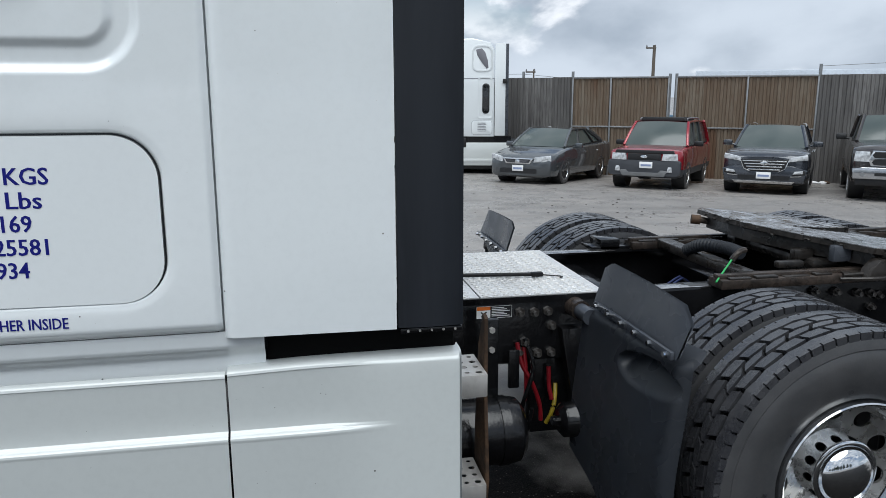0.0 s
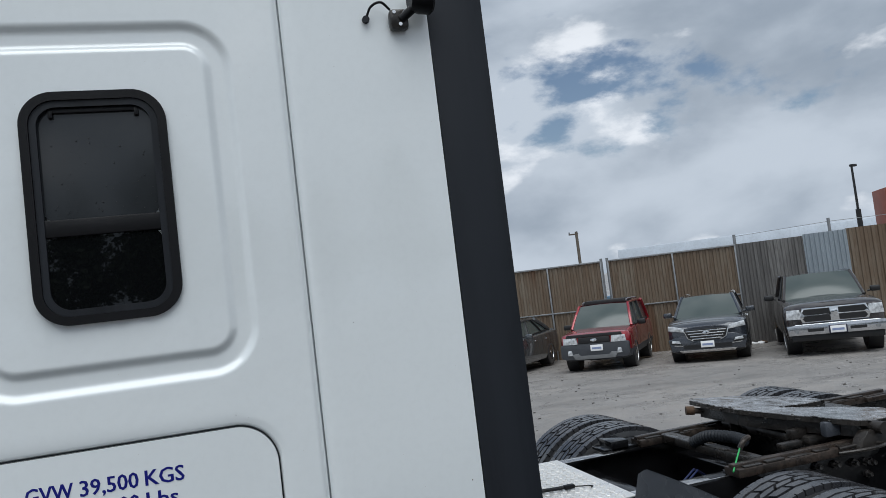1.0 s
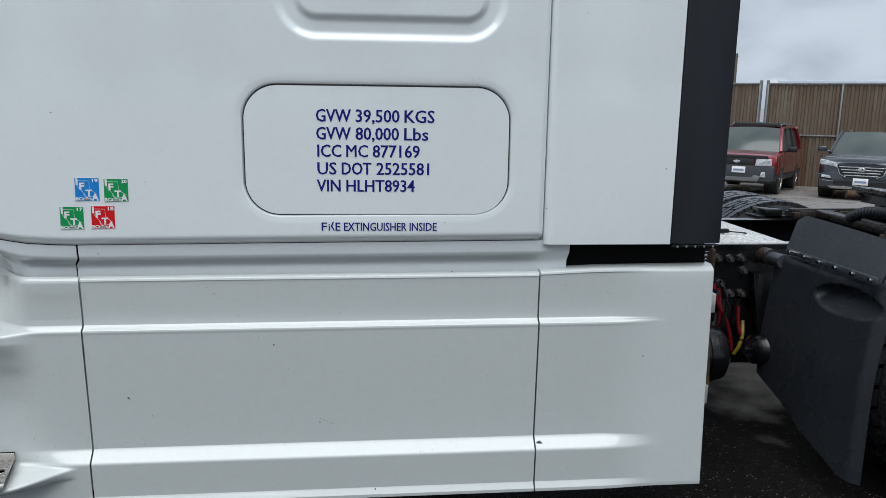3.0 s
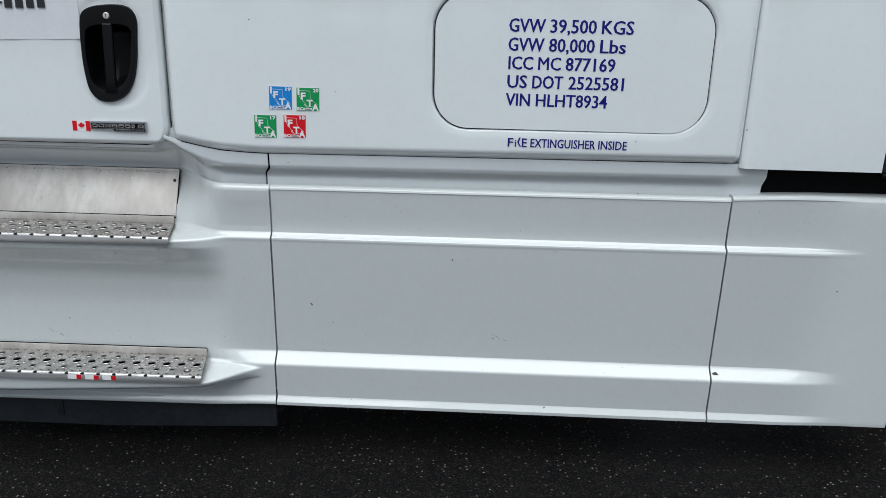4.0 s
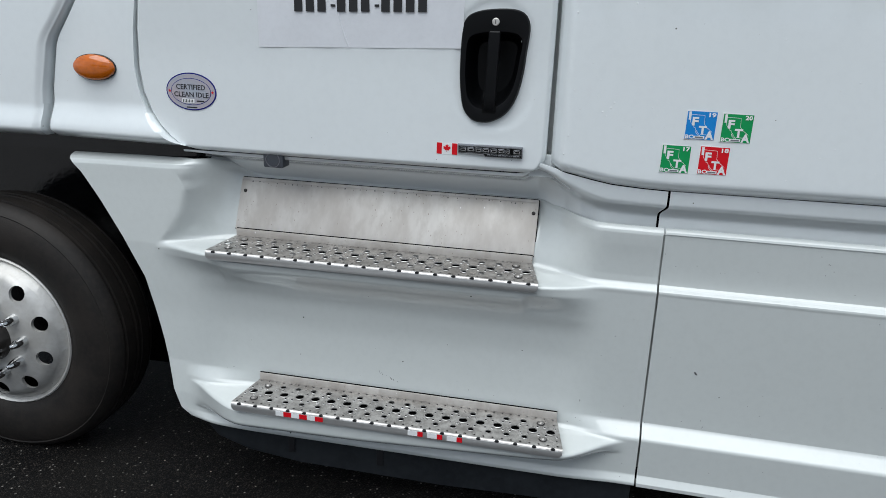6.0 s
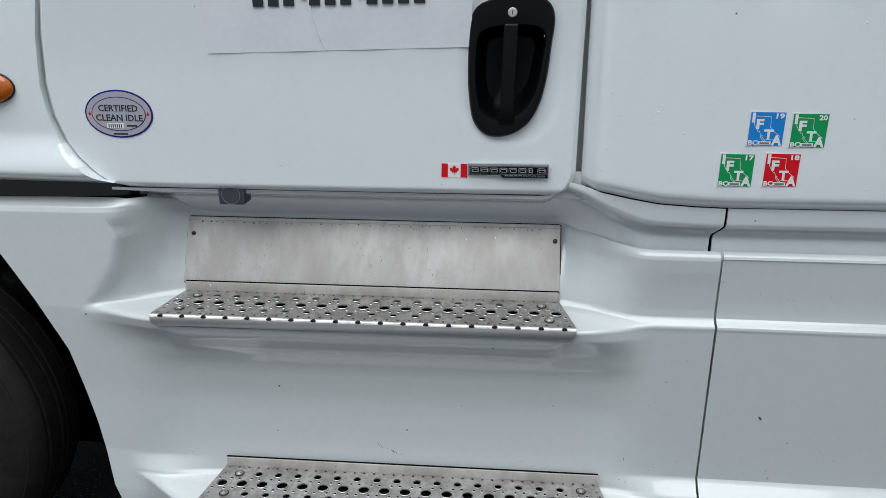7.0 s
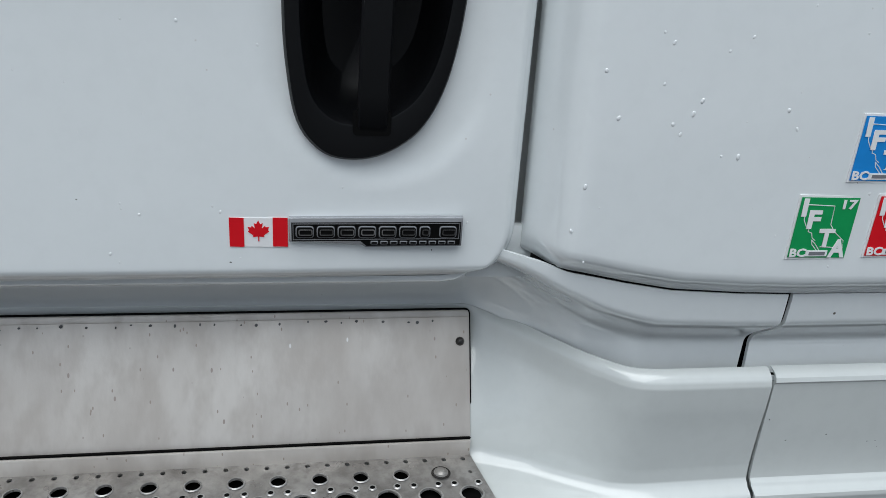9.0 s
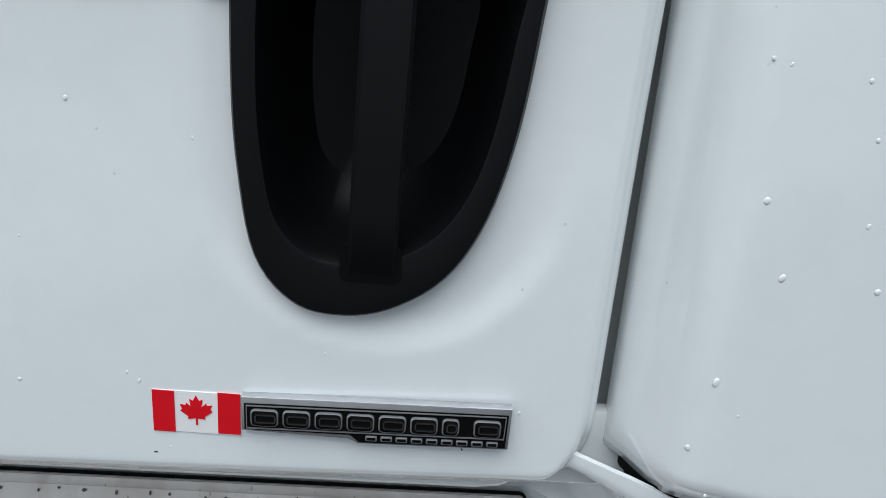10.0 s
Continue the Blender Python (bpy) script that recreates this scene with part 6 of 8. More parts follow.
# access steps behind the fairing, rusty carrier plate, air tank, hoses
for z in (0.900, 0.500):
    st = new("access_step")
    st.parent = truck
    tagged(st, "perforated white-grey aluminium access step")
    x0, x1, y0, y1 = 0.20, 0.562, 2.40, 2.60
    cells = [(x0 + (x1 - x0) * (i + 0.5) / 9, y0 + (y1 - y0) * (j + 0.5) / 4, (x1 - x0) / 9, (y1 - y0) / 4, 0.009 if (i + j) % 2 else 0.012) for i in range(9) for j in range(4)]
    v, f = perforated(cells, 9, 0, 0, 0.003)
    welded("tread", [(a, b, c + z) for a, b, c in v], f, ALU, st, "", 30)
    part("front_lip", boxes((x0, x1, y0 - 0.004, y0, z - 0.078, z), bevel=0.001), ALU, st)
    part("end_lip", boxes((x1, x1 + 0.004, y0, y1, z - 0.078, z), bevel=0.001), ALU, st)
part("step_carrier", plate([(2.47, 1.07), (2.50, 1.08), (2.56, 0.95), (2.60, 0.62), (2.60, 0.36), (2.46, 0.36), (2.43, 0.50), (2.47, 0.80)], 0.572, 0.584, 0.002, axis="x"), RUST, truck, "rust-streaked step carrier plate")
part("carrier_strut", boxes((0.655, 0.715, 2.80, 2.83, 0.45, 0.96), bevel=0.004), CHASSIS, truck)
for z in (0.92, 0.84, 0.62):
    part("strut_bolt", cylinder(bmesh.new(), (0.685, 2.80, z), (0.685, 2.785, z), 0.012, 6), ALU, truck)
tank = part("air_tank", lathe([(0.0, 0.0), (0.004, 0.06), (0.02, 0.11), (0.05, 0.131), (0.56, 0.131), (0.59, 0.125), (0.612, 0.10), (0.622, 0.05), (0.624, 0.0)], 40, "x", (0.19, 2.77, 0.515)), CHASSIS, truck, "black steel air tank under the frame")
for x in (0.40, 0.70):
    part("tank_band", lathe([(0, 0.132), (0, 0.136), (0.035, 0.136), (0.035, 0.132)], 40, "x", (x, 2.77, 0.515)), CHASSIS, tank)
for mat, pts in ((HOSERED, [(0.84, 2.97, 0.80), (0.858, 2.95, 0.71), (0.90, 2.94, 0.63), (0.935, 2.94, 0.53), (0.942, 2.94, 0.46)]), (HOSERED, [(0.87, 2.97, 0.78), (0.875, 2.955, 0.69), (0.878, 2.95, 0.60), (0.87, 2.95, 0.55)]), (HOSEYELLOW, [(1.02, 2.99, 0.60), (1.008, 2.96, 0.535), (0.990, 2.95, 0.48), (0.972, 2.96, 0.435)]), (HOSERED, [(0.985, 2.98, 0.68), (0.985, 2.97, 0.60), (0.995, 2.96, 0.54)]), (CHASSIS, [(0.90, 2.93, 0.52), (0.89, 2.95, 0.42), (0.95, 3.1, 0.36)]), (CHASSIS, [(0.87, 2.96, 0.82), (0.90, 2.93, 0.70), (0.86, 2.93, 0.55), (0.88, 3.0, 0.45)])):
    part("air_hose", tube(bmesh.new(), curve_pts(pts, 6), 0.0095 if mat is not CHASSIS else 0.009, 10), mat, truck)
part("brake_chamber", lathe([(0, 0.0), (0, 0.045), (0.02, 0.07), (0.07, 0.074), (0.08, 0.08), (0.10, 0.08), (0.11, 0.07), (0.16, 0.06), (0.17, 0.0)], 28, "x", (0.98, 2.84, 0.50)), CHASSIS, truck, "dark round brake chamber")
part("chamber_cap", cylinder(bmesh.new(), (0.98, 2.84, 0.50), (0.955, 2.84, 0.50), 0.02, 10), CHASSIS, truck)


def guard_x(y, z):
    s = (y - 2.165) / 0.64
    x = 1.100 + 0.040 * ease(0.5, 1.0, z) - 0.055 * s + 0.14 * ease(0.93, 1.03, z) ** 2
    x = x + 0.035 * ease(0.06, 0.0, y - 2.165) ** 2 + 0.02 * np.sin(np.clip(s, 0, 1) * math.pi * 3) * 0.25
    p, q = y - 2.365, z - 0.868
    c = ((p - 0.6 * q) / 0.19) ** 2 + ((q + 0.10 * p) / 0.066) ** 2
    return x + 0.080 * ease(1.0, 0.82, c) * np.clip(0.52 + 0.48 * (q + 0.10 * p) / 0.060, 0.06, 1.0)


def guard_bm(flip):
    ys, zs = np.linspace(2.165, 2.855, 70), np.linspace(0, 1, 110)
    bm = bmesh.new()
    rows = []
    for y in ys:
        s = (y - 2.165) / 0.69
        top = 1.005 - 0.03 * s - 0.03 * max(0, (0.05 - s) / 0.05)
        low = 0.14 + 0.28 * max(0.0, s - 0.15)
        row = []
        for t in zs:
            z = low + (top - low) * t
            row.append(bm.verts.new((guard_x(y, z), y if not flip else 6.85 - y, z)))
        rows.append(row)
    for a, b in zip(rows, rows[1:]):
        for i in range(len(a) - 1):
            bm.faces.new((a[i], a[i + 1], b[i + 1], b[i]))
    bmesh.ops.solidify(bm, geom=bm.faces[:], thickness=0.006)
    return bm


for flip in (False, True):
    q = (lambda y: y) if not flip else (lambda y: 6.85 - y)
    guard = part("quarter_fender", guard_bm(flip), GUARD, truck, "dark grey moulded quarter fender with a scooped dent", 60)
    if flip:
        guard.location = (-0.02, 0, -0.05)
    bm = bmesh.new()
    cols = []
    for k in range(13):
        s = k / 12
        y = 2.175 + 0.645 * s
        low, high = 0.988 + 0.006 * s, 1.150 + 0.020 * s - 0.05 * max(0, (0.08 - s) / 0.08) - 0.03 * max(0, (s - 0.95) / 0.05)
        bend = 0.012 * math.sin(s * math.pi)
        cols.append([bm.verts.new((1.118 + bend - 0.012 * s + dx + 0.045 * t, q(y), low + (high - low) * t)) for dx in (0, 0.010) for t in (0, 0.35, 0.7, 1.0)])
    for a, b in zip(cols, cols[1:]):
        for i in range(8):
            j = (i + 1) % 8
            bm.faces.new((a[i], a[j], b[j], b[i]))
    bm.faces.new(cols[0]), bm.faces.new(cols[-1])
    part("rubber_flap", bm, GUARD, guard, "black rubber top flap")
    part("clamp_strip", boxes((1.103, 1.117, min(q(2.185), q(2.80)), max(q(2.185), q(2.80)), 0.985, 1.012), bevel=0.003), GUARD, guard)
    for k in range(6):
        part("clamp_bolt", cylinder(bmesh.new(), (1.105, q(2.21 + k * 0.112), 0.999), (1.089, q(2.21 + k * 0.112), 0.999), 0.009, 8), CHROME, guard)
    part("mount_tube", cylinder(bmesh.new(), (1.090, q(2.80), 0.945), (1.090, q(2.99), 0.940), 0.032, 16), GUARD, guard, "bare metal mounting tube")
    part("tube_collar", cylinder(bmesh.new(), (1.090, q(2.90), 0.943), (1.090, q(2.985), 0.940), 0.042, 16), RAILRUST, guard)

# fifth wheel on its slide rails
fifth = new("fifth_wheel")
fifth.parent = truck
tagged(fifth, "greasy black fifth wheel plate tilted on its slider")
outline = []
for k in range(9):
    a = radians(180 - 90 * k / 8)
    outline.append((2.16 + 0.10 * math.cos(a), 3.86 + 0.10 * math.sin(a)))
outline = [(2.15, 3.82), (2.16, 3.88), (2.19, 3.93), (2.26, 3.96), (2.62, 3.96), (2.80, 3.92), (3.02, 3.70), (3.02, 3.62), (2.74, 3.50), (2.56, 3.47), (2.49, 3.42), (2.56, 3.37), (2.74, 3.34), (3.02, 3.22), (3.02, 3.14), (2.80, 2.92), (2.62, 2.88)]
outline += [(2.54, 2.85), (2.45, 2.87), (2.37, 2.98), (2.25, 3.17), (2.15, 3.40), (2.13, 3.6)]
ragged = []
rag = random.Random(21)
for (ax, ay), (bx, by) in zip(outline, outline[1:] + outline[:1]):
    k = max(1, int(math.hypot(bx - ax, by - ay) / 0.022))
    ragged += [(ax + (bx - ax) * i / k + rag.uniform(-0.006, 0.006), ay + (by - ay) * i / k + rag.uniform(-0.006, 0.006)) for i in range(k)]
outline = [(2.13 + (x - 2.13) * 0.87, y) for x, y in ragged]
FT = Matrix.Translation((2.4, 0, 1.160)) @ Matrix.Rotation(radians(6.5), 4, "Y")
top = part("top_plate", plate([(x - 2.4, y) for x, y in outline], -0.004, -0.028, 0.0, axis="z"), GREASE, fifth, "greasy ragged steel top plate")
top.matrix_basis = FT
skin_top = part("wet_face", plate([(x - 2.4, y) for x, y in outline], 0.0, -0.0038, 0.0, axis="z"), WETSTEEL, fifth, "wet worn face of the plate")
skin_top.matrix_basis = FT
bm = bmesh.new()
for k in range(110):
    x, y = outline[rag.randrange(len(outline))] if k < 104 else (rag.uniform(2.25, 2.7), rag.uniform(2.95, 3.9))
    r = rag.uniform(0.005, 0.013)
    bmesh.ops.create_icosphere(bm, subdivisions=1, radius=1, matrix=Matrix.Translation((x - 2.4 + rag.uniform(-0.01, 0.02), y + rag.uniform(-0.01, 0.02), rag.uniform(-0.03, 0.002))) @ Matrix.Rotation(rag.random() * 3, 4, "Z") @ Matrix.Diagonal((r * rag.uniform(0.8, 2.2), r, r * rag.uniform(0.3, 0.7), 1)))
clumps = tagged(part("grease_clump", bm, GREASE, fifth, "clumps of black grease on the plate edge", 0), kind="stuff")
clumps.matrix_basis = FT
top_skirt = part("plate_skirt", plate([(2.46 - 2.4, -0.13), (2.78 - 2.4, -0.12), (2.78 - 2.4, -0.02), (2.46 - 2.4, -0.02)], 2.90, 2.93, 0.006), GREASE, fifth)
top_skirt.matrix_basis = FT
o = again(top_skirt, Matrix.Identity(4))
o.matrix_basis = FT @ Matrix.Translation((0, 1.01, 0))
rim = part("front_skirt", plate([(-0.23, 3.80), (-0.24, 3.42), (-0.13, 3.18), (0.07, 2.89), (0.12, 2.91), (-0.07, 3.20), (-0.18, 3.45), (-0.17, 3.82)], -0.029, -0.090, 0.006, axis="z"), GREASE, fifth)
rim.matrix_basis = FT
for y in (2.86, 3.92):
    part("saddle_bracket", plate([(2.36, 1.02), (2.56, 1.02), (2.55, 1.07), (2.51, 1.11), (2.42, 1.11), (2.38, 1.07)], y - 0.03, y + 0.03, 0.008), GREASE, fifth)
    part("pivot_pin", cylinder(bmesh.new(), (2.48, y - 0.07, 1.12), (2.48, y + 0.07, 1.12), 0.03, 16), GREASE, fifth)
for y in (3.16, 3.62):
    part("plate_web", boxes((2.22, 2.9, y - 0.012, y + 0.012, 1.02, 1.078), bevel=0.004), GREASE, fifth)
part("release_rod", tube(bmesh.new(), [(2.13, 3.83, 1.135), (2.20, 3.80, 1.125), (2.3, 3.75, 1.12)], 0.018, 10), RAILRUST, fifth, "rusty release rod")
part("rod_end", cylinder(bmesh.new(), (2.095, 3.845, 1.138), (2.14, 3.826, 1.134), 0.026, 12), RUST, fifth)
part("release_handle", tube(bmesh.new(), curve_pts([(2.20, 2.80, 1.045), (2.34, 2.76, 1.05), (2.46, 2.78, 1.05), (2.44, 2.86, 1.045), (2.28, 2.88, 1.04)]), 0.009, 8), GREASE, fifth)
for y in (2.96, 3.82):
    part("slide_rail", boxes((1.72, 3.55, y - 0.055, y + 0.055, 0.995, 1.035), (1.72, 3.55, y - 0.02, y + 0.02, 1.03, 1.052), bevel=0.004), RAILRUST, fifth, "dark rusty slider rail")
    for k in range(12):
        part("rail_tooth", boxes((1.76 + k * 0.135 + 0.012 * math.sin(k * 5.1), 1.862 + k * 0.135 + 0.014 * math.sin(k * 3.7), y - 0.05, y + 0.05, 1.034, 1.043 + 0.004 * math.sin(k * 2.3)), bevel=0.004), GREASE, fifth)
part("slide_crossbar", boxes((1.86, 1.94, 3.0, 3.78, 1.0, 1.05), bevel=0.01), GREASE, fifth)
part("slide_crossbar", boxes((2.95, 3.05, 3.0, 3.78, 1.0, 1.05), bevel=0.01), GREASE, fifth)
for a, b in ((1.50, 1.72), (1.55, 1.66)):
    part("corner_bracket", boxes((a, b, 3.80, 3.95, 0.995, 1.012 if a < 1.52 else 1.05), bevel=0.003), CHASSIS, truck)
part("corner_bracket", boxes((1.735, 1.92, 2.94, 3.05, 0.998, 1.008), bevel=0.003), WETSTEEL, truck, "wet black corner plate")
bm = bmesh.new()
run, rings = curve_pts([(1.86, 3.46, 1.05), (1.88, 3.34, 1.10), (1.93, 3.22, 1.105), (1.94, 3.12, 1.10)], 22), []
for k, p in enumerate(run):
    d = (run[min(k + 1, len(run) - 1)] - run[max(k - 1, 0)]).normalized()
    u = d.cross(Vector((0, 0, 1))).normalized()
    w = d.cross(u)
    r = 0.031 if k % 3 else 0.025
    rings.append([bm.verts.new(p + r * (math.cos(a * math.tau / 14) * u + math.sin(a * math.tau / 14) * w)) for a in range(14)])
for a, b in zip(rings, rings[1:]):
    for i in range(14):
        bm.faces.new((a[i], a[(i + 1) % 14], b[(i + 1) % 14], b[i]))
bm.faces.new(rings[0][::-1]), bm.faces.new(rings[-1])
part("ribbed_hose", bm, RUBBER, fifth, "black ribbed spring hose")
part("rope_end", tube(bmesh.new(), curve_pts([(1.93, 3.08, 1.125), (1.905, 3.07, 1.125), (1.88, 3.06, 1.115), (1.856, 3.06, 1.085)]), 0.014, 8), RAILRUST, fifth)
part("green_cord", tube(bmesh.new(), [(1.858, 3.06, 1.092), (1.78, 2.99, 1.062), (1.700, 2.92, 1.028)], 0.0040, 8), CORDGREEN, fifth, "bright green cord")
for dy in (0, 0.03):
    part("blue_line", tube(bmesh.new(), curve_pts([(1.62, 3.2 + dy, 0.93), (1.72, 3.25 + dy, 0.96), (1.8, 3.35 + dy, 0.93), (1.9, 3.4 + dy, 0.86)]), 0.005, 8), BLUELINE, truck)
part("air_spring", lathe([(0, 0.10), (0.04, 0.13), (0.10, 0.135), (0.16, 0.12), (0.18, 0.09), (0.18, 0.0)], 28, "z", (2.15, 3.1, 0.72)), RUBBER, truck)
part("shock_absorber", cylinder(bmesh.new(), (1.35, 3.1, 0.9), (1.62, 2.95, 0.6), 0.035, 14), CHASSIS, truck)
part("tail_tank", lathe([(0, 0.0), (0.0, 0.09), (0.03, 0.10), (0.37, 0.10), (0.40, 0.09), (0.40, 0.0)], 24, "y", (3.85, 3.2, 1.10)), RUBBER, truck)
part("lock_housing", boxes((2.26, 2.80, 3.05, 3.76, 1.02, 1.072), bevel=0.02), GREASE, fifth, "greasy lock housing under the plate")
for bx, by, bz, w, h, mat in ((2.30, 2.99, 1.075, 0.09, 0.075, GUARD), (2.62, 2.86, 1.05, 0.10, 0.09, GREASE), (2.20, 3.12, 1.06, 0.10, 0.05, GREASE), (2.48, 2.90, 1.045, 0.15, 0.022, WETSTEEL), (2.05, 3.02, 1.052, 0.13, 0.03, GREASE), (2.78, 2.88, 1.06, 0.12, 0.05, RAILRUST)):
    part("lock_bracket", boxes((bx, bx + w, by - 0.02, by + 0.02, bz, bz + h), bevel=0.008), mat, fifth)
for y in (2.98, 3.74):
    part("ramp_plate", boxes((3.35, 3.8, y, y + 0.12, 1.0, 1.03), bevel=0.004), RAILRUST, truck)

# ---- fence ----
GREYSHEET = material("weathered_grey_sheet", (0.215, 0.208, 0.200), 0.6, metal=0.25, vary=0.9, scale=1.6, tint=(0.085, 0.080, 0.077), fine=0.8, fine_scale=16, stretch=(1, 1, 0.12), per_piece=0.35, spots=((0.5, 0.16, (0.16, 0.075, 0.04)),))
BROWNSHEET = material("rust_brown_sheet", (0.205, 0.172, 0.132), 0.65, metal=0.2, vary=1.0, scale=1.6, tint=(0.135, 0.092, 0.060), fine=0.9, fine_scale=13, stretch=(1, 1, 0.16), per_piece=0.35, spots=((0.75, 0.26, (0.12, 0.068, 0.040)),))
GALV = material("galvanised_sheet", (0.36, 0.41, 0.45), 0.45, metal=0.5, vary=0.4, scale=2, fine=0.3, fine_scale=25, stretch=(1, 1, 0.2))
POSTGREY = material("galvanised_post", (0.30, 0.31, 0.32), 0.5, metal=0.5, vary=0.5, scale=5)
WOOD = material("weathered_pole_wood", (0.13, 0.11, 0.09), 0.8, vary=0.6, scale=3, fine=0.4, stretch=(1, 1, 0.1))
D_F = 24.0
F_LOW, F_TOP = -0.82, 2.36
fence = thing("fence", "tall weathered corrugated metal yard fence with gates", "fence")
tagged(fence, kind="structure")


def place_m(u, d, z=0.0):
    x, y = yard(u, d)
    return Matrix.Translation((x, y, z)) @ Matrix.Rotation(radians(YARD_TURN), 4, "Z")


def sheet_mesh(width, low, high, pitch, depth, rng):
    """One corrugated sheet, trapezoid ribs, with thickness."""
    pts, x = [], 0.0
    while x < width - 1e-4:
        for fx, fy in ((0.0, 0), (0.36, 0), (0.46, 1), (0.86, 1), (0.96, 0)):
            if x + fx * pitch <= width:
                pts.append((x + fx * pitch, -depth * fy))
        x += pitch
    pts.append((width, pts[-1][1]))
    verts, faces = [], []
    n = len(pts)
    for dy in (0, 0.004):
        for z in (low, high):
            verts += [(a, b + dy, z) for a, b in pts]
    for i in range(n - 1):
        faces.append((i, i + 1, n + i + 1, n + i))
        faces.append((2 * n + i + 1, 2 * n + i, 3 * n + i, 3 * n + i + 1))
        faces.append((n + i, n + i + 1, 3 * n + i + 1, 3 * n + i))
    return verts, faces


rng = random.Random(3)


def sheets(u0, u1, low, high, mat, name="fence_sheet", pitch=0.20, depth=0.035, each=0.78, off=0.0):
    u = u0
    while u < u1 - 0.02:
        w = min(each, u1 - u)
        v, f = sheet_mesh(w + 0.02, low + rng.uniform(-0.02, 0.01), high + rng.uniform(-0.006, 0.006), pitch, depth, rng)
        ob = mesh_object(name, v, f, mat, fence, "", 20)
        ob.matrix_basis = place_m(u, D_F + off + rng.uniform(-0.006, 0.006))
        u += w


sheets(-16.0, -5.23, F_LOW, F_TOP + 0.02, GREYSHEET)
for u0, u1, mid in ((-5.21, -2.23, -3.99), (-2.04, 1.86, -0.02)):
    sheets(u0 + 0.03, u1 - 0.03, F_LOW + 0.02, 0.83, BROWNSHEET, pitch=0.19)
    sheets(u0 + 0.03, u1 - 0.03, 0.86, F_TOP - 0.02, BROWNSHEET, pitch=0.19)
    for a, b, z0, z1 in ((u0, u0 + 0.045, F_LOW, F_TOP), (u1 - 0.045, u1, F_LOW, F_TOP), (mid - 0.025, mid + 0.025, F_LOW, F_TOP), (u0, u1, F_TOP - 0.025, F_TOP + 0.025), (u0, u1, 0.825, 0.865), (u0, u1, F_LOW - 0.01, F_LOW + 0.04)):
        o = part("gate_bar", boxes((0, b - a, -0.075, -0.038, z0, z1), bevel=0.006), POSTGREY, fence)
        o.matrix_basis = place_m(a, D_F)
sheets(1.88, 3.76, F_LOW, 2.38, GREYSHEET, off=-0.05)
sheets(3.76, 4.93, F_LOW, 0.7, GREYSHEET, off=-0.05)
sheets(3.76, 4.93, 0.65, 2.42, GALV, pitch=0.13, off=-0.09)
sheets(4.93, 15.0, F_LOW, 2.44, BROWNSHEET, off=-0.05)
for u, top in ((-6.85, 2.58), (-5.22, 2.56), (-2.23, 2.46), (-2.04, 2.46), (1.87, 2.68), (4.55, 2.82), (8.2, 2.7), (-10.5, 2.6)):
    o = part("fence_post", cylinder(bmesh.new(), (0, 0, F_LOW - 0.05), (0, 0, top), 0.045, 14), POSTGREY, fence)
    o.matrix_basis = place_m(u, D_F + 0.06)
o = part("barrier_wire", tube(bmesh.new(), [(-16, 0, 2.52), (-6.85, 0, 2.50), (-5.5, 0, 2.36)], 0.008, 5), POSTGREY, fence)
o.matrix_basis = place_m(0, D_F + 0.06)
o = part("barrier_wire", tube(bmesh.new(), [(1.87, 0, 2.62), (4.55, 0, 2.72), (8.2, 0, 2.68), (15.0, 0, 2.8)], 0.008, 5), POSTGREY, fence)
o.matrix_basis = place_m(0, D_F + 0.06)

# ---- parked cars ----
CARGREY = material("dark_grey_car_paint", (0.075, 0.083, 0.090), 0.26, metal=0.35, coat=1.0, vary=0.25, scale=3)
CARSLATE = material("slate_car_paint", (0.040, 0.046, 0.058), 0.26, metal=0.35, coat=1.0, vary=0.25, scale=3)
CARRED = material("dark_red_car_paint", (0.30, 0.013, 0.022), 0.26, metal=0.35, coat=1.0, vary=0.25, scale=3)
CARBROWN = material("dark_brown_pickup_paint", (0.036, 0.031, 0.031), 0.26, metal=0.35, coat=1.0, vary=0.25, scale=3)
SKID = material("pale_grey_skid_plastic", (0.17, 0.175, 0.18), 0.5, vary=0.4, scale=5)
HEADLAMP = material("bright_headlamp", (0.80, 0.82, 0.84), 0.14, metal=0.2, coat=1.0, vary=0.8, scale=13, tint=(0.16, 0.165, 0.17))
CLADDING = material("grey_cladding_plastic", (0.046, 0.050, 0.058), 0.45, vary=0.4, scale=4)
CARBLACK = material("car_trim_black", (0.010, 0.010, 0.011), 0.45, vary=0.4, scale=6)
BUMPERSTEEL = material("dull_chrome_bumper", (0.66, 0.67, 0.69), 0.16, metal=1.0, vary=0.5, scale=4)
PLATENAVY = material("dark_navy_frame", (0.012, 0.013, 0.03), 0.4)
PLATEINK = material("pale_blue_print", (0.22, 0.27, 0.42), 0.5)


def smooth_table(rows, ys):
    """Rows of (y, values...) carried smoothly onto the stations ys."""
    rows = np.array(rows, float)
    y, v = rows[:, 0], rows[:, 1:]
    m = np.gradient(v, y, axis=0)
    k = np.clip(np.searchsorted(y, ys, side="right") - 1, 0, len(y) - 2)
    h = (y[k + 1] - y[k])[:, None]
    t = ((ys - y[k])[:, None]) / h
    return (2 * t ** 3 - 3 * t ** 2 + 1) * v[k] + (t ** 3 - 2 * t ** 2 + t) * h * m[k] + (-2 * t ** 3 + 3 * t ** 2) * v[k + 1] + (t ** 3 - t ** 2) * h * m[k + 1]


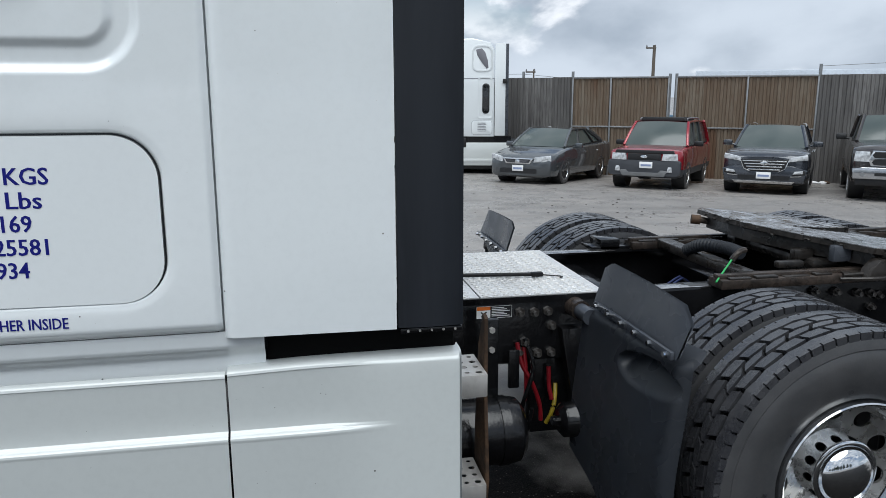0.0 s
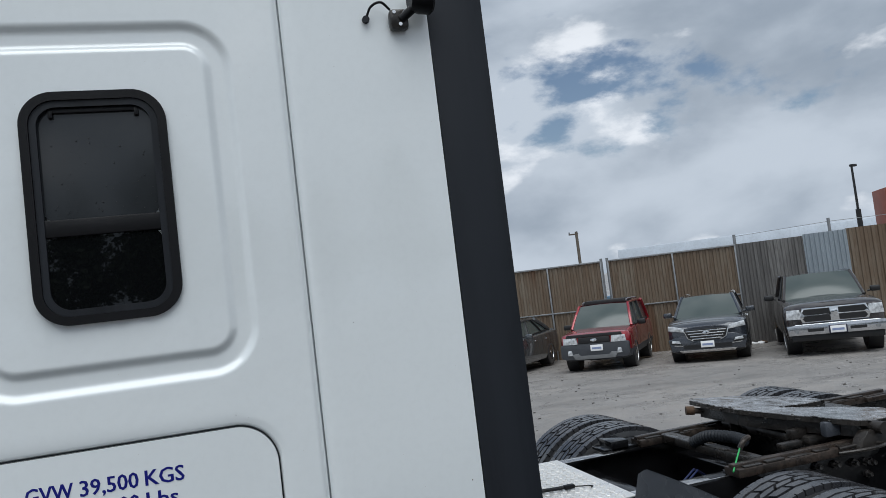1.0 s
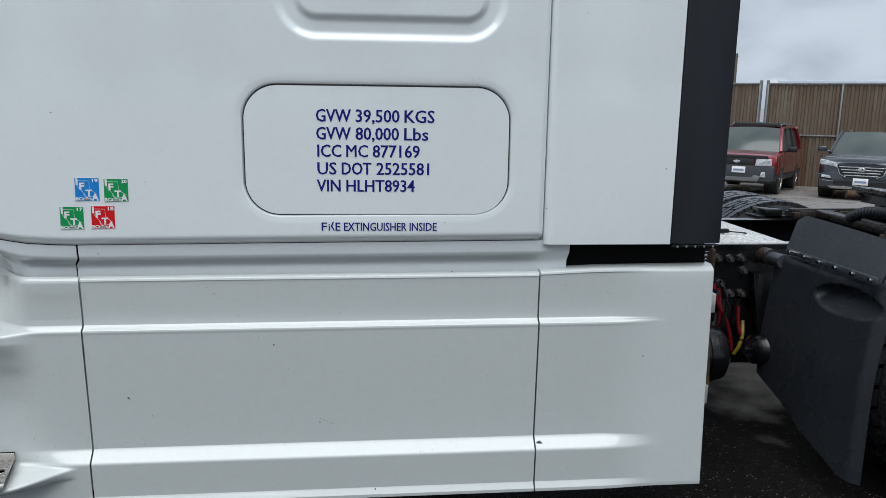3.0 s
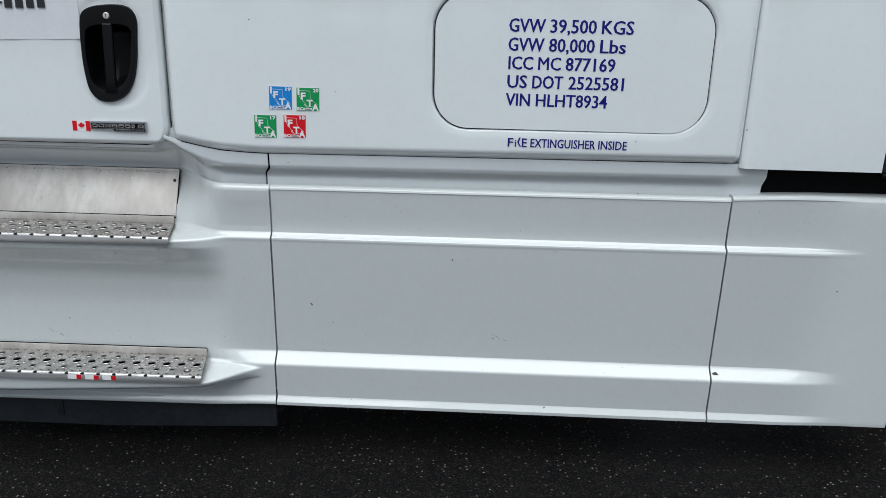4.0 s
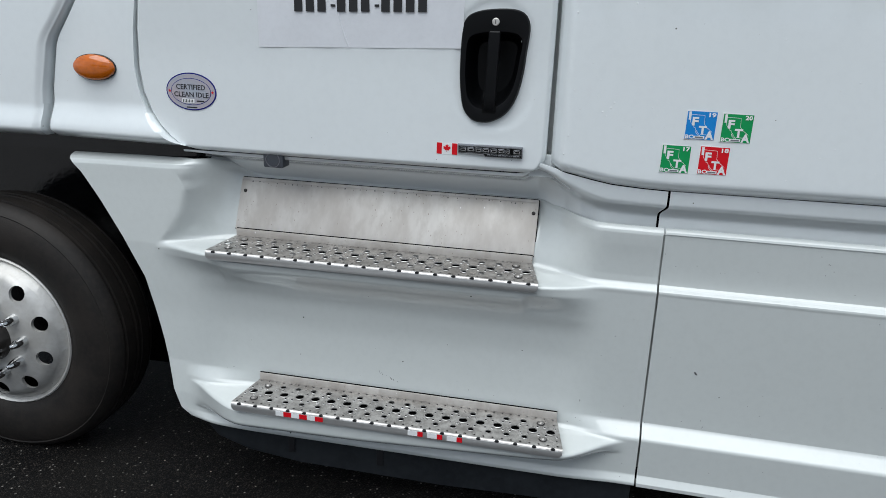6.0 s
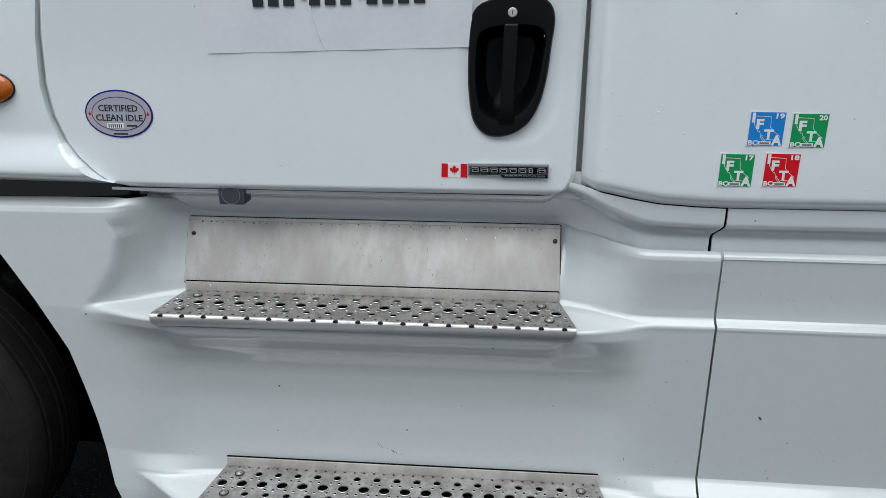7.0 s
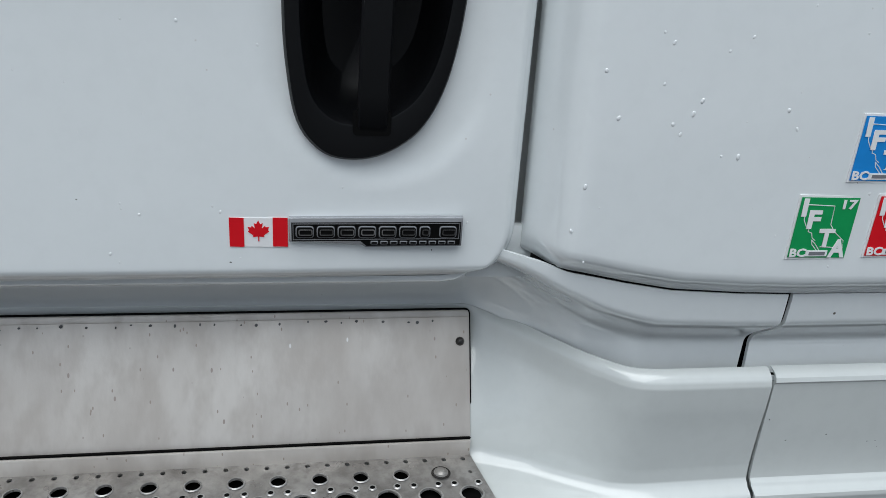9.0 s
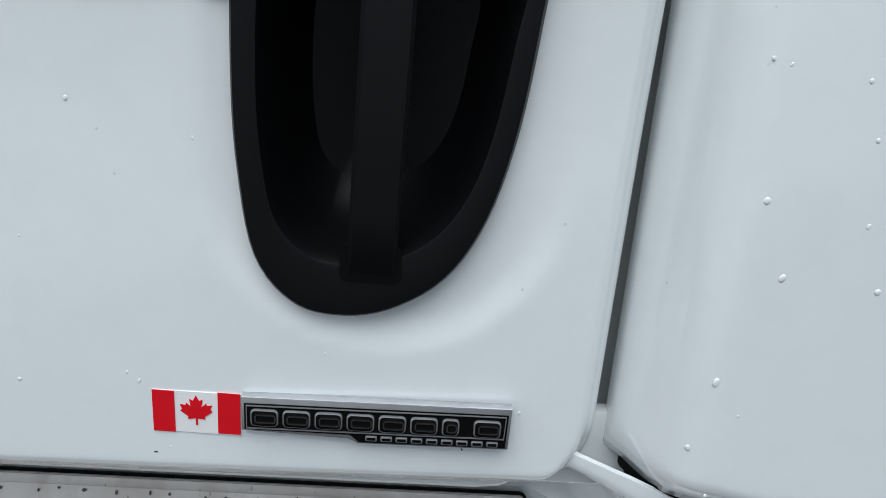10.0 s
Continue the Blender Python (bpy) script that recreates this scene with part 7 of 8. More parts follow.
def panel_sheet(name, grid, mat, car, label="", thick=0.012):
    """A smooth panel of a grid of points, with thickness."""
    bm = bmesh.new()
    vs = [[bm.verts.new(p) for p in row] for row in grid]
    for a, b in zip(vs, vs[1:]):
        for i in range(len(a) - 1):
            bm.faces.new((a[i], a[i + 1], b[i + 1], b[i]))
    bmesh.ops.recalc_face_normals(bm, faces=bm.faces[:])
    bmesh.ops.solidify(bm, geom=bm.faces[:], thickness=thick)
    return part(name, bm, mat, car, label, 50)


def car_shell(car, paint, lower, rows, cut=0.52):
    """Lower body: rows of (y, half width, sill z, waist z, shoulder z, bonnet or deck z)."""
    ys = np.linspace(rows[0][0], rows[-1][0], 64)
    tab = smooth_table(rows, ys)
    rings = []
    for y, (w, zb, zw, zs, zt) in zip(ys, tab):
        half = [(0.0, zb), (w * 0.80, zb), (w * 0.955, zb + 0.05), (w * 0.985, zb + 0.16), (w * 0.992, (zb + zw) / 2 + 0.04), (w, zw), (w * 0.995, (zw + zs) / 2), (w * 0.972, zs - 0.025), (w * 0.935, zs + 0.005), (w * 0.84, zs + (zt - zs) * 0.45), (w * 0.62, zs + (zt - zs) * 0.82), (w * 0.32, zt - 0.004), (0.0, zt)]
        rings.append([Vector((-x, y, z)) for x, z in half[::-1]] + [Vector((x, y, z)) for x, z in half[1:]])
    n = len(rings[0])
    for slot, mat, name in ((0, paint, "body"), (1, lower, "lower_body")):
        if mat is None:
            continue
        bm = bmesh.new()
        vs = [[bm.verts.new(p) for p in r] for r in rings]
        for a, b in zip(vs, vs[1:]):
            for i in range(n - 1):
                low = (a[i].co.z + a[i + 1].co.z + b[i].co.z + b[i + 1].co.z) / 4 < cut and lower is not None
                if low == bool(slot):
                    bm.faces.new((a[i], b[i], b[i + 1], a[i + 1]))
        if not slot:
            bm.faces.new(vs[0])
            bm.faces.new(vs[-1][::-1])
        bmesh.ops.delete(bm, geom=[v for v in bm.verts if not v.link_faces], context="VERTS")
        part(name, bm, mat, car, "", 40)


def greenhouse(car, paint, a, b, c, d, posts, crown=0.03, bow=0.14):
    """Cabin on the body: a screen foot, b roof front, c roof rear, d rear window foot, each (half width, y, z); posts are the side pillars' shares of the length."""
    A, B, C, D = (Vector(p) for p in (a, b, c, d))

    def across(p, k, lift, ahead):
        return [Vector((p.x * (2 * i / k - 1), p.y - ahead * (1 - (2 * i / k - 1) ** 2), p.z + lift * (1 - (2 * i / k - 1) ** 2))) for i in range(k + 1)]

    k = 12
    foot, brow = across(A, k, 0.02, bow), across(B, k, crown, bow * 0.55)
    panel_sheet("windscreen", [[p.lerp(q, t / 6) + Vector((0, -0.03, 0.02)) * math.sin(t / 6 * math.pi) for p, q in zip(foot, brow)] for t in range(7)], CARGLASS, car)
    back, sill = across(C, k, crown, -bow * 0.4), across(D, k, 0.02, -bow * 0.6)
    panel_sheet("rear_glass", [[p.lerp(q, t / 5) + Vector((0, 0.02, 0.02)) * math.sin(t / 5 * math.pi) for p, q in zip(back, sill)] for t in range(6)], CARGLASS, car)
    panel_sheet("roof", [[p.lerp(q, t / 10) + Vector((0, 0, 0.022 * math.sin(t / 10 * math.pi))) for p, q in zip(brow, back)] for t in range(11)], paint, car)
    for s in (-1, 1):
        m = Matrix.Diagonal((s, 1, 1))
        low, high = [], []
        for i in range(13):
            t = i / 12
            low.append(m @ (A.lerp(D, t) + Vector((0.035 * math.sin(t * math.pi), 0, 0.0))))
            high.append(m @ (B.lerp(C, t) + Vector((0.012 * math.sin(t * math.pi), 0, 0.020 * math.sin(t * math.pi)))))
        panel_sheet("side_glass", [[p.lerp(q, r / 4) for p, q in zip(low, high)] for r in range(5)], CARGLASS, car)
        o = Vector((s * 0.012, 0, 0.004))
        part("windscreen_pillar", tube(bmesh.new(), curve_pts([low[0] + o, low[0].lerp(high[0], 0.5) + o + Vector((0, -0.02, 0.014)), high[0] + o], 6), 0.040, 8), paint, car)
        part("roof_edge", tube(bmesh.new(), curve_pts([p + o for p in high[::3]], 5), 0.036, 8), paint, car)
        part("rear_pillar", tube(bmesh.new(), curve_pts([high[-1] + o, high[-1].lerp(low[-1], 0.5) + o + Vector((0, 0.02, 0.014)), low[-1] + o], 6), 0.075, 8), paint, car)
        part("waist_trim", tube(bmesh.new(), curve_pts([p + o * 0.6 for p in low[::3]], 5), 0.020, 6), CARBLACK, car)
        for t in posts:
            i = min(11, int(t * 12))
            part("door_pillar", tube(bmesh.new(), [low[i] + o * 0.7, high[i] + o * 0.7], 0.034, 6), CARBLACK, car)


def car_wheel(car, x, y, z, r, w, sgn, rim_mat, spokes):
    wh = new("wheel")
    wh.parent = car
    wh.matrix_basis = Matrix.Translation((x, y, z)) @ Matrix.Rotation(radians(90 * sgn), 4, "Z")
    part("tyre", lathe([(0.03, r * 0.66), (0.005, r * 0.72), (0.0, r * 0.86), (0.015, r * 0.96), (0.04, r), (w - 0.04, r), (w - 0.01, r * 0.94), (w, r * 0.66)], 36, "y"), TYRE, wh)
    bm = lathe([(0.03, r * 0.67), (0.012, r * 0.68), (0.012, r * 0.64), (0.06, r * 0.60), (0.10, r * 0.58)], 36, "y")
    for k in range(spokes):
        a = k * math.tau / spokes
        box(bm, 0.02, r * 0.64, 0.022, 0.05, -r * 0.075, r * 0.075, 0.0, Matrix.Rotation(-a, 4, "Y"))
    cylinder(bm, (0, 0.015, 0), (0, 0.08, 0), r * 0.16, 14)
    part("rim", bm, rim_mat, wh)
    part("brake_disc", cylinder(bmesh.new(), (0, 0.09, 0), (0, 0.11, 0), r * 0.5, 24), CARBLACK, wh)


def mirror(car, w, y, z, mat):
    for s in (-1, 1):
        bm = box(bmesh.new(), -0.11, 0.11, -0.06, 0.06, -0.07, 0.07, 0.035)
        cylinder(bm, (-s * 0.17, 0.02, -0.05), (-s * 0.02, 0.0, -0.02), 0.025, 8)
        o = part("door_mirror", bm, mat, car)
        o.matrix_basis = Matrix.Translation((s * (w + 0.12), y, z))


def lamp_pair(car, x, z, w, h, y, slant=0.0, turn=18, mat=None):
    for s in (-1, 1):
        bm = plate([(-w / 2, -h / 2 + slant * 0.3), (w / 2, -h / 2 + slant), (w / 2 - 0.02, h / 2 + slant), (-w / 2 + 0.03, h / 2)], -0.02, 0.05, 0.012)
        if s < 0:
            bmesh.ops.scale(bm, vec=(-1, 1, 1), verts=bm.verts[:])
            bmesh.ops.reverse_faces(bm, faces=bm.faces[:])
        lamp = part("headlight", bm, mat or HEADLAMP, car, "clear headlight")
        lamp.matrix_basis = Matrix.Translation((s * x, y, z)) @ Matrix.Rotation(radians(s * turn), 4, "Z")
        inner_lamp = part("reflector", lathe([(0.03, 0.0), (0.025, h * 0.28), (0.005, h * 0.40)], 18, "y"), CHROME, lamp)
        inner_lamp.matrix_basis = Matrix.Translation((0, 0.0, slant * 0.4))


def front_plate(car, x, z, y, mat=STWHITE):
    p = part("number_plate", boxes((x - 0.155, x + 0.155, y - 0.012, y + 0.01, z - 0.078, z + 0.078), bevel=0.006), mat, car)
    part("plate_bar", boxes((x - 0.12, x + 0.12, y - 0.015, y - 0.011, z - 0.030, z + 0.020)), PLATEINK, p)


def wipers(car, w, y, z):
    for s in (-1, 1):
        part("wiper", tube(bmesh.new(), [(s * 0.05 - 0.25, y, z), (s * 0.05 + 0.3 * w, y + 0.06, z + 0.04)], 0.012, 5), CARBLACK, car)


def arches(car, w, ys, z, r, mat):
    for s in (-1, 1):
        for y in ys:
            bm = lathe([(0.0, r + 0.02), (0.0, r + 0.085), (0.03, r + 0.09), (0.05, r + 0.02)], 24, "x", (0, 0, 0), 0.05, math.pi - 0.05)
            if s < 0:
                bmesh.ops.scale(bm, vec=(-1, 1, 1), verts=bm.verts[:])
            o = part("wheel_arch", bm, mat, car)
            o.matrix_basis = Matrix.Translation((s * (w - 0.035), y, z))
            part("wheel_well", cylinder(bmesh.new(), (s * (w - 0.30), y, z), (s * (w + 0.004), y, z), r + 0.035, 28), CARBLACK, car)


def finish_car(car, u, d, turn=0.0):
    x, y = yard(u, d)
    car.matrix_basis = Matrix.Translation((x, y, float(ground_z(x, y)) - 0.005)) @ Matrix.Rotation(radians(YARD_TURN + turn), 4, "Z") @ Matrix.Rotation(radians(-1.4), 4, "X") @ Matrix.Diagonal((1, 1, 0.965, 1))


# grey sedan
car = thing("sedan", "dark grey wet sedan parked nose out by the fence", "car", "parked cars")
car_shell(car, CARGREY, None, [(0.0, 0.62, 0.24, 0.46, 0.60, 0.66), (0.06, 0.76, 0.20, 0.48, 0.64, 0.70), (0.25, 0.87, 0.18, 0.50, 0.74, 0.79), (0.7, 0.915, 0.18, 0.54, 0.84, 0.90), (1.25, 0.92, 0.18, 0.56, 0.92, 0.99), (2.2, 0.92, 0.18, 0.58, 0.95, 1.02), (3.6, 0.92, 0.18, 0.60, 0.98, 1.05), (4.3, 0.90, 0.22, 0.62, 0.99, 1.08), (4.8, 0.84, 0.28, 0.62, 0.96, 1.05), (4.93, 0.74, 0.34, 0.60, 0.88, 0.98)])
greenhouse(car, CARGREY, (0.76, 1.22, 0.96), (0.60, 2.02, 1.43), (0.57, 3.38, 1.42), (0.70, 4.22, 1.05), (0.38, 0.76))
arches(car, 0.90, (0.95, 3.75), 0.33, 0.33, CARGREY)
for s in (-1, 1):
    for y in (0.95, 3.75):
        car_wheel(car, s * 0.925, y, 0.33, 0.33, 0.22, s, CHROME, 10)
part("grille_frame", plate([(-0.34, 0.545), (0.34, 0.545), (0.43, 0.70), (-0.43, 0.70)], -0.035, 0.05, 0.01), CHROME, car, "chrome grille frame")
part("grille", plate([(-0.30, 0.572), (0.30, 0.572), (0.365, 0.672), (-0.365, 0.672)], -0.042, 0.0, 0.004), CARBLACK, car)
for k in range(3):
    part("grille_slat", boxes((-0.31, 0.31, -0.047, -0.038, 0.580 + k * 0.026, 0.588 + k * 0.026)), GREYINK, car)
part("emblem", plate(rrect(-0.06, 0.06, 0.56, 0.66, 0.02, 3), -0.054, -0.04, 0.004), CHROME, car)
part("lower_intake", plate(rrect(-0.52, 0.52, 0.30, 0.42, 0.04, 4), -0.015, 0.03), CARBLACK, car)
front_plate(car, 0.0, 0.43, -0.022)
lamp_pair(car, 0.65, 0.655, 0.46, 0.15, 0.06, 0.05, 30)
lamp_pair(car, 0.62, 0.35, 0.20, 0.06, 0.06, 0.02, 20)
mirror(car, 0.90, 1.62, 1.0, CARGREY)
wipers(car, 1.0, 1.28, 1.0)
for s in (-1, 1):
    for y in (2.35, 3.35):
        part("door_grip", boxes((s * 0.925 - 0.02, s * 0.925 + 0.02, y, y + 0.2, 0.80, 0.83), bevel=0.008), CHROME, car)
finish_car(car, -5.38, 18.5, -9)

# red sport utility with grey cladding and a roof carrier
car = thing("red_suv", "red boxy wet sport utility with grey bumpers and roof rack", "car", "parked cars")
car_shell(car, CARRED, CLADDING, [(0.0, 0.76, 0.36, 0.62, 0.90, 0.95), (0.08, 0.84, 0.32, 0.64, 0.94, 0.99), (0.4, 0.885, 0.28, 0.66, 0.98, 1.04), (1.12, 0.89, 0.28, 0.66, 1.03, 1.09), (2.4, 0.89, 0.28, 0.66, 1.05, 1.10), (3.9, 0.89, 0.30, 0.66, 1.06, 1.12), (4.32, 0.87, 0.36, 0.66, 1.04, 1.10), (4.43, 0.80, 0.40, 0.66, 0.98, 1.04)], 0.56)
greenhouse(car, CARRED, (0.78, 1.12, 1.06), (0.655, 1.78, 1.66), (0.65, 4.02, 1.68), (0.76, 4.34, 1.10), (0.33, 0.66))
arches(car, 0.875, (0.85, 3.45), 0.36, 0.36, CLADDING)
for s in (-1, 1):
    for y in (0.85, 3.45):
        car_wheel(car, s * 0.90, y, 0.36, 0.36, 0.23, s, WHEELALU, 5)
part("bumper", plate(rrect(-0.86, 0.86, 0.36, 0.74, 0.06, 5), -0.06, 0.12, 0.03), CLADDING, car, "broad grey plastic bumper")
part("skid_plate", plate([(-0.50, 0.34), (0.50, 0.34), (0.58, 0.48), (0.42, 0.50), (0.36, 0.43), (-0.36, 0.43), (-0.42, 0.50), (-0.58, 0.48)], -0.085, -0.03, 0.01), SKID, car, "pale grey skid plate")
part("grille", plate(rrect(-0.40, 0.40, 0.74, 0.90, 0.03, 4), -0.045, 0.05, 0.008), CARBLACK, car)
part("emblem", plate(ellipse(0, 0.825, 0.085, 0.036, 20), -0.058, -0.04, 0.004), CHROME, car)
part("hood_guard", plate([(-0.72, 0.905), (0.72, 0.905), (0.68, 0.985), (-0.68, 0.985)], -0.03, 0.03, 0.01), CARBLACK, car)
lamp_pair(car, 0.61, 0.82, 0.38, 0.17, -0.03, 0.0, 10)
lamp_pair(car, 0.62, 0.52, 0.13, 0.13, -0.07, 0.0, 0)
front_plate(car, 0.06, 0.62, -0.07)
mirror(car, 0.88, 1.55, 1.12, CARBLACK)
wipers(car, 1.0, 1.14, 1.12)
part("roof_carrier", plate([(-0.58, 1.69), (0.58, 1.69), (0.53, 1.80), (-0.53, 1.80)], 1.92, 3.2, 0.02), CARBLACK, car, "low black roof carrier")
for s in (-1, 1):
    part("roof_rail", tube(bmesh.new(), curve_pts([(s * 0.60, 2.0, 1.70), (s * 0.60, 2.15, 1.77), (s * 0.60, 3.6, 1.77), (s * 0.60, 3.75, 1.70)]), 0.02, 8), GREYINK, car)
finish_car(car, -2.22, 18.5, -6)

# slate crossover
car = thing("slate_crossover", "slate grey wet crossover parked nose out by the fence", "car", "parked cars")
car_shell(car, CARSLATE, CARBLACK, [(0.0, 0.66, 0.28, 0.56, 0.82, 0.90), (0.07, 0.80, 0.25, 0.58, 0.88, 0.96), (0.35, 0.905, 0.24, 0.62, 0.96, 1.03), (1.20, 0.925, 0.24, 0.66, 1.04, 1.11), (2.3, 0.925, 0.24, 0.68, 1.07, 1.13), (3.6, 0.92, 0.26, 0.70, 1.11, 1.16), (4.25, 0.89, 0.34, 0.70, 1.08, 1.16), (4.47, 0.78, 0.40, 0.68, 0.98, 1.05)], 0.36)
greenhouse(car, CARSLATE, (0.79, 1.20, 1.08), (0.625, 1.98, 1.60), (0.60, 3.72, 1.60), (0.74, 4.30, 1.16), (0.36, 0.68))
arches(car, 0.905, (0.90, 3.56), 0.36, 0.36, CARBLACK)
for s in (-1, 1):
    for y in (0.90, 3.56):
        car_wheel(car, s * 0.93, y, 0.36, 0.36, 0.23, s, WHEELALU, 5)
part("bumper", plate([(-0.84, 0.30), (0.84, 0.30), (0.90, 0.60), (0.60, 0.70), (-0.60, 0.70), (-0.90, 0.60)], -0.04, 0.10, 0.03), CARSLATE, car)
part("grille", plate([(-0.50, 0.84), (0.50, 0.84), (0.42, 0.62), (0.30, 0.56), (-0.30, 0.56), (-0.42, 0.62)], -0.055, 0.02, 0.01), CARBLACK, car, "hexagonal grille with chrome bars")
for k in range(4):
    z = 0.60 + k * 0.066
    h = 0.34 + k * 0.042
    part("chrome_bar", boxes((-h, h, -0.068, -0.05, z - 0.012, z + 0.012), bevel=0.004), CHROME, car)
part("emblem", plate(ellipse(0, 0.745, 0.085, 0.045, 20), -0.08, -0.06, 0.004), CHROME, car)
for sd in (-1, 1):
    part("side_intake", plate([(sd * 0.58, 0.46), (sd * 0.86, 0.50), (sd * 0.86, 0.60), (sd * 0.62, 0.56)] if sd > 0 else [(-0.86, 0.50), (-0.58, 0.46), (-0.62, 0.56), (-0.86, 0.60)], -0.045, 0.06, 0.006), CARBLACK, car)
    part("intake_trim", tube(bmesh.new(), [(sd * 0.56, -0.05, 0.45), (sd * 0.74, -0.045, 0.462), (sd * 0.88, 0.0, 0.50)], 0.012, 6), CHROME, car)
    part("grille_edge", tube(bmesh.new(), [(sd * 0.30, -0.06, 0.555), (sd * 0.43, -0.06, 0.62), (sd * 0.52, -0.055, 0.845)], 0.014, 6), CHROME, car)
part("skid_trim", plate([(-0.60, 0.27), (0.60, 0.27), (0.66, 0.33), (-0.66, 0.33)], -0.06, -0.02, 0.006), TREAD, car)
part("lower_intake", plate(rrect(-0.55, 0.55, 0.36, 0.46, 0.03, 4), -0.046, 0.0), CARBLACK, car)
lamp_pair(car, 0.70, 0.83, 0.42, 0.12, 0.0, 0.07, 24)
lamp_pair(car, 0.72, 0.54, 0.22, 0.07, -0.05, 0.02, 14)
front_plate(car, 0.0, 0.46, -0.05)
mirror(car, 0.91, 1.72, 1.16, CARSLATE)
wipers(car, 1.0, 1.27, 1.15)
for s in (-1, 1):
    part("roof_rail", tube(bmesh.new(), curve_pts([(s * 0.58, 2.1, 1.60), (s * 0.585, 2.4, 1.635), (s * 0.58, 3.5, 1.635), (s * 0.56, 3.8, 1.59)]), 0.018, 8), CHROME, car)
    for y in (2.6, 3.3):
        part("door_grip", boxes((s * 0.93 - 0.02, s * 0.93 + 0.02, y, y + 0.2, 0.93, 0.96), bevel=0.008), CHROME, car)
finish_car(car, 0.46, 18.5, -6)

# dark pickup
car = thing("pickup_truck", "dark brown wet pickup with chrome grille and bumper", "pickup", "parked cars")
car_shell(car, CARBROWN, None, [(0.0, 0.86, 0.44, 0.76, 1.04, 1.14), (0.08, 0.95, 0.40, 0.78, 1.10, 1.19), (0.5, 1.0, 0.36, 0.80, 1.17, 1.26), (1.55, 1.005, 0.36, 0.80, 1.23, 1.32), (3.9, 1.005, 0.36, 0.80, 1.26, 1.32), (4.2, 1.005, 0.36, 0.80, 1.28, 1.33), (5.7, 1.0, 0.40, 0.80, 1.28, 1.33), (5.8, 0.96, 0.46, 0.80, 1.26, 1.30)])
greenhouse(car, CARBROWN, (0.86, 1.55, 1.26), (0.72, 2.22, 1.86), (0.71, 3.74, 1.86), (0.84, 3.92, 1.30), (0.48,))
panel_sheet("bonnet_bulge", [[(x, y, 1.150 + 0.105 * y / 1.2 + 0.055 * (1 - (abs(x) / 0.46) ** 4)) for x in np.linspace(-0.46, 0.46, 13)] for y in np.linspace(0.12, 1.45, 8)], CARBROWN, car, "raised middle of the bonnet")
arches(car, 0.985, (1.0, 4.55), 0.40, 0.40, CARBROWN)
for s in (-1, 1):
    for y in (1.0, 4.55):
        car_wheel(car, s * 1.01, y, 0.40, 0.40, 0.27, s, WHEELALU, 5)
part("bumper", plate([(-0.98, 0.50), (0.98, 0.50), (1.0, 0.72), (0.80, 0.76), (-0.80, 0.76), (-1.0, 0.72)], -0.14, 0.10, 0.03), BUMPERSTEEL, car, "broad chrome bumper")
part("bumper_dam", boxes((-0.92, 0.92, -0.06, 0.1, 0.36, 0.50), bevel=0.02), CARBLACK, car)
for s in (-1, 1):
    part("bumper_slot", plate(rrect(s * 0.42 - 0.16, s * 0.42 + 0.16, 0.575, 0.64, 0.015, 3), -0.147, -0.13), CARBLACK, car)
    part("fog_lamp", lathe([(-0.15, 0.0), (-0.15, 0.045), (-0.13, 0.05), (-0.1, 0.05)], 16, "y", (s * 0.80, 0, 0.60)), LAMPGLASS, car)
part("grille_frame", plate([(-0.66, 0.775), (0.66, 0.775), (0.71, 0.90), (0.64, 1.115), (-0.64, 1.115), (-0.71, 0.90)], -0.06, 0.05, 0.02), CHROME, car, "chrome crosshair grille")
for s in (-1, 1):
    for z in (0.80, 0.955):
        part("grille_opening", plate([(s * 0.085, z), (s * 0.60, z), (s * 0.645, z + 0.06), (s * 0.60, z + 0.132), (s * 0.085, z + 0.132)][::int(s)], -0.068, -0.04), CARBLACK, car)
part("emblem", plate([(-0.06, 1.04), (0.06, 1.04), (0.07, 0.96), (0.0, 0.88), (-0.07, 0.96)], -0.08, -0.05, 0.006), CHROME, car)
lamp_pair(car, 0.82, 0.98, 0.32, 0.22, 0.0, 0.0, 16)
front_plate(car, 0.02, 0.60, -0.15)
part("plate_holder", boxes((-0.165, 0.205, -0.158, -0.13, 0.505, 0.695), bevel=0.008), PLATENAVY, car)
mirror(car, 1.06, 1.95, 1.36, CARBLACK)
wipers(car, 1.1, 1.57, 1.33)
finish_car(car, 3.14, 17.7, -4)

# second white tractor, further off
other = thing("white_truck", "white sleeper semi tractor parked beyond the sedan", "truck")
bm = bmesh.new()
part("sleeper_side", plate([(-4.6, 1.2), (-0.225, 1.2), (-0.225, 3.9), (-0.35, 4.15), (-0.9, 4.28), (-3.0, 4.2), (-4.6, 3.4)], 0.0, 2.4, 0.06), WHITE, other)
part("extender_edge", boxes((0.112, 0.20, 0.01, 0.06, 1.25, 4.1), bevel=0.01), GUARD, other, "grey rubber extender edge")
part("side_extender", boxes((-0.215, 0.108, -0.018, 0.03, 1.24, 4.12), bevel=0.012), WHITE, other)
part("side_fairing", boxes((-4.0, 0.25, -0.03, 0.5, 0.28, 1.02), bevel=0.03), LOWWHITE, other)
part("fairing_rib", boxes((-4.0, 0.1, -0.05, 0.0, 0.40, 0.50), bevel=0.012), LOWWHITE, other)
part("rocker_gap", boxes((-4.0, 0.3, 0.05, 0.5, 1.0, 1.22)), CHASSIS, other)
part("bunk_window", plate(rrect(-0.60, -0.38, 1.94, 2.88, 0.10, 6), -0.02, 0.03, 0.01), CARBLACK, other)
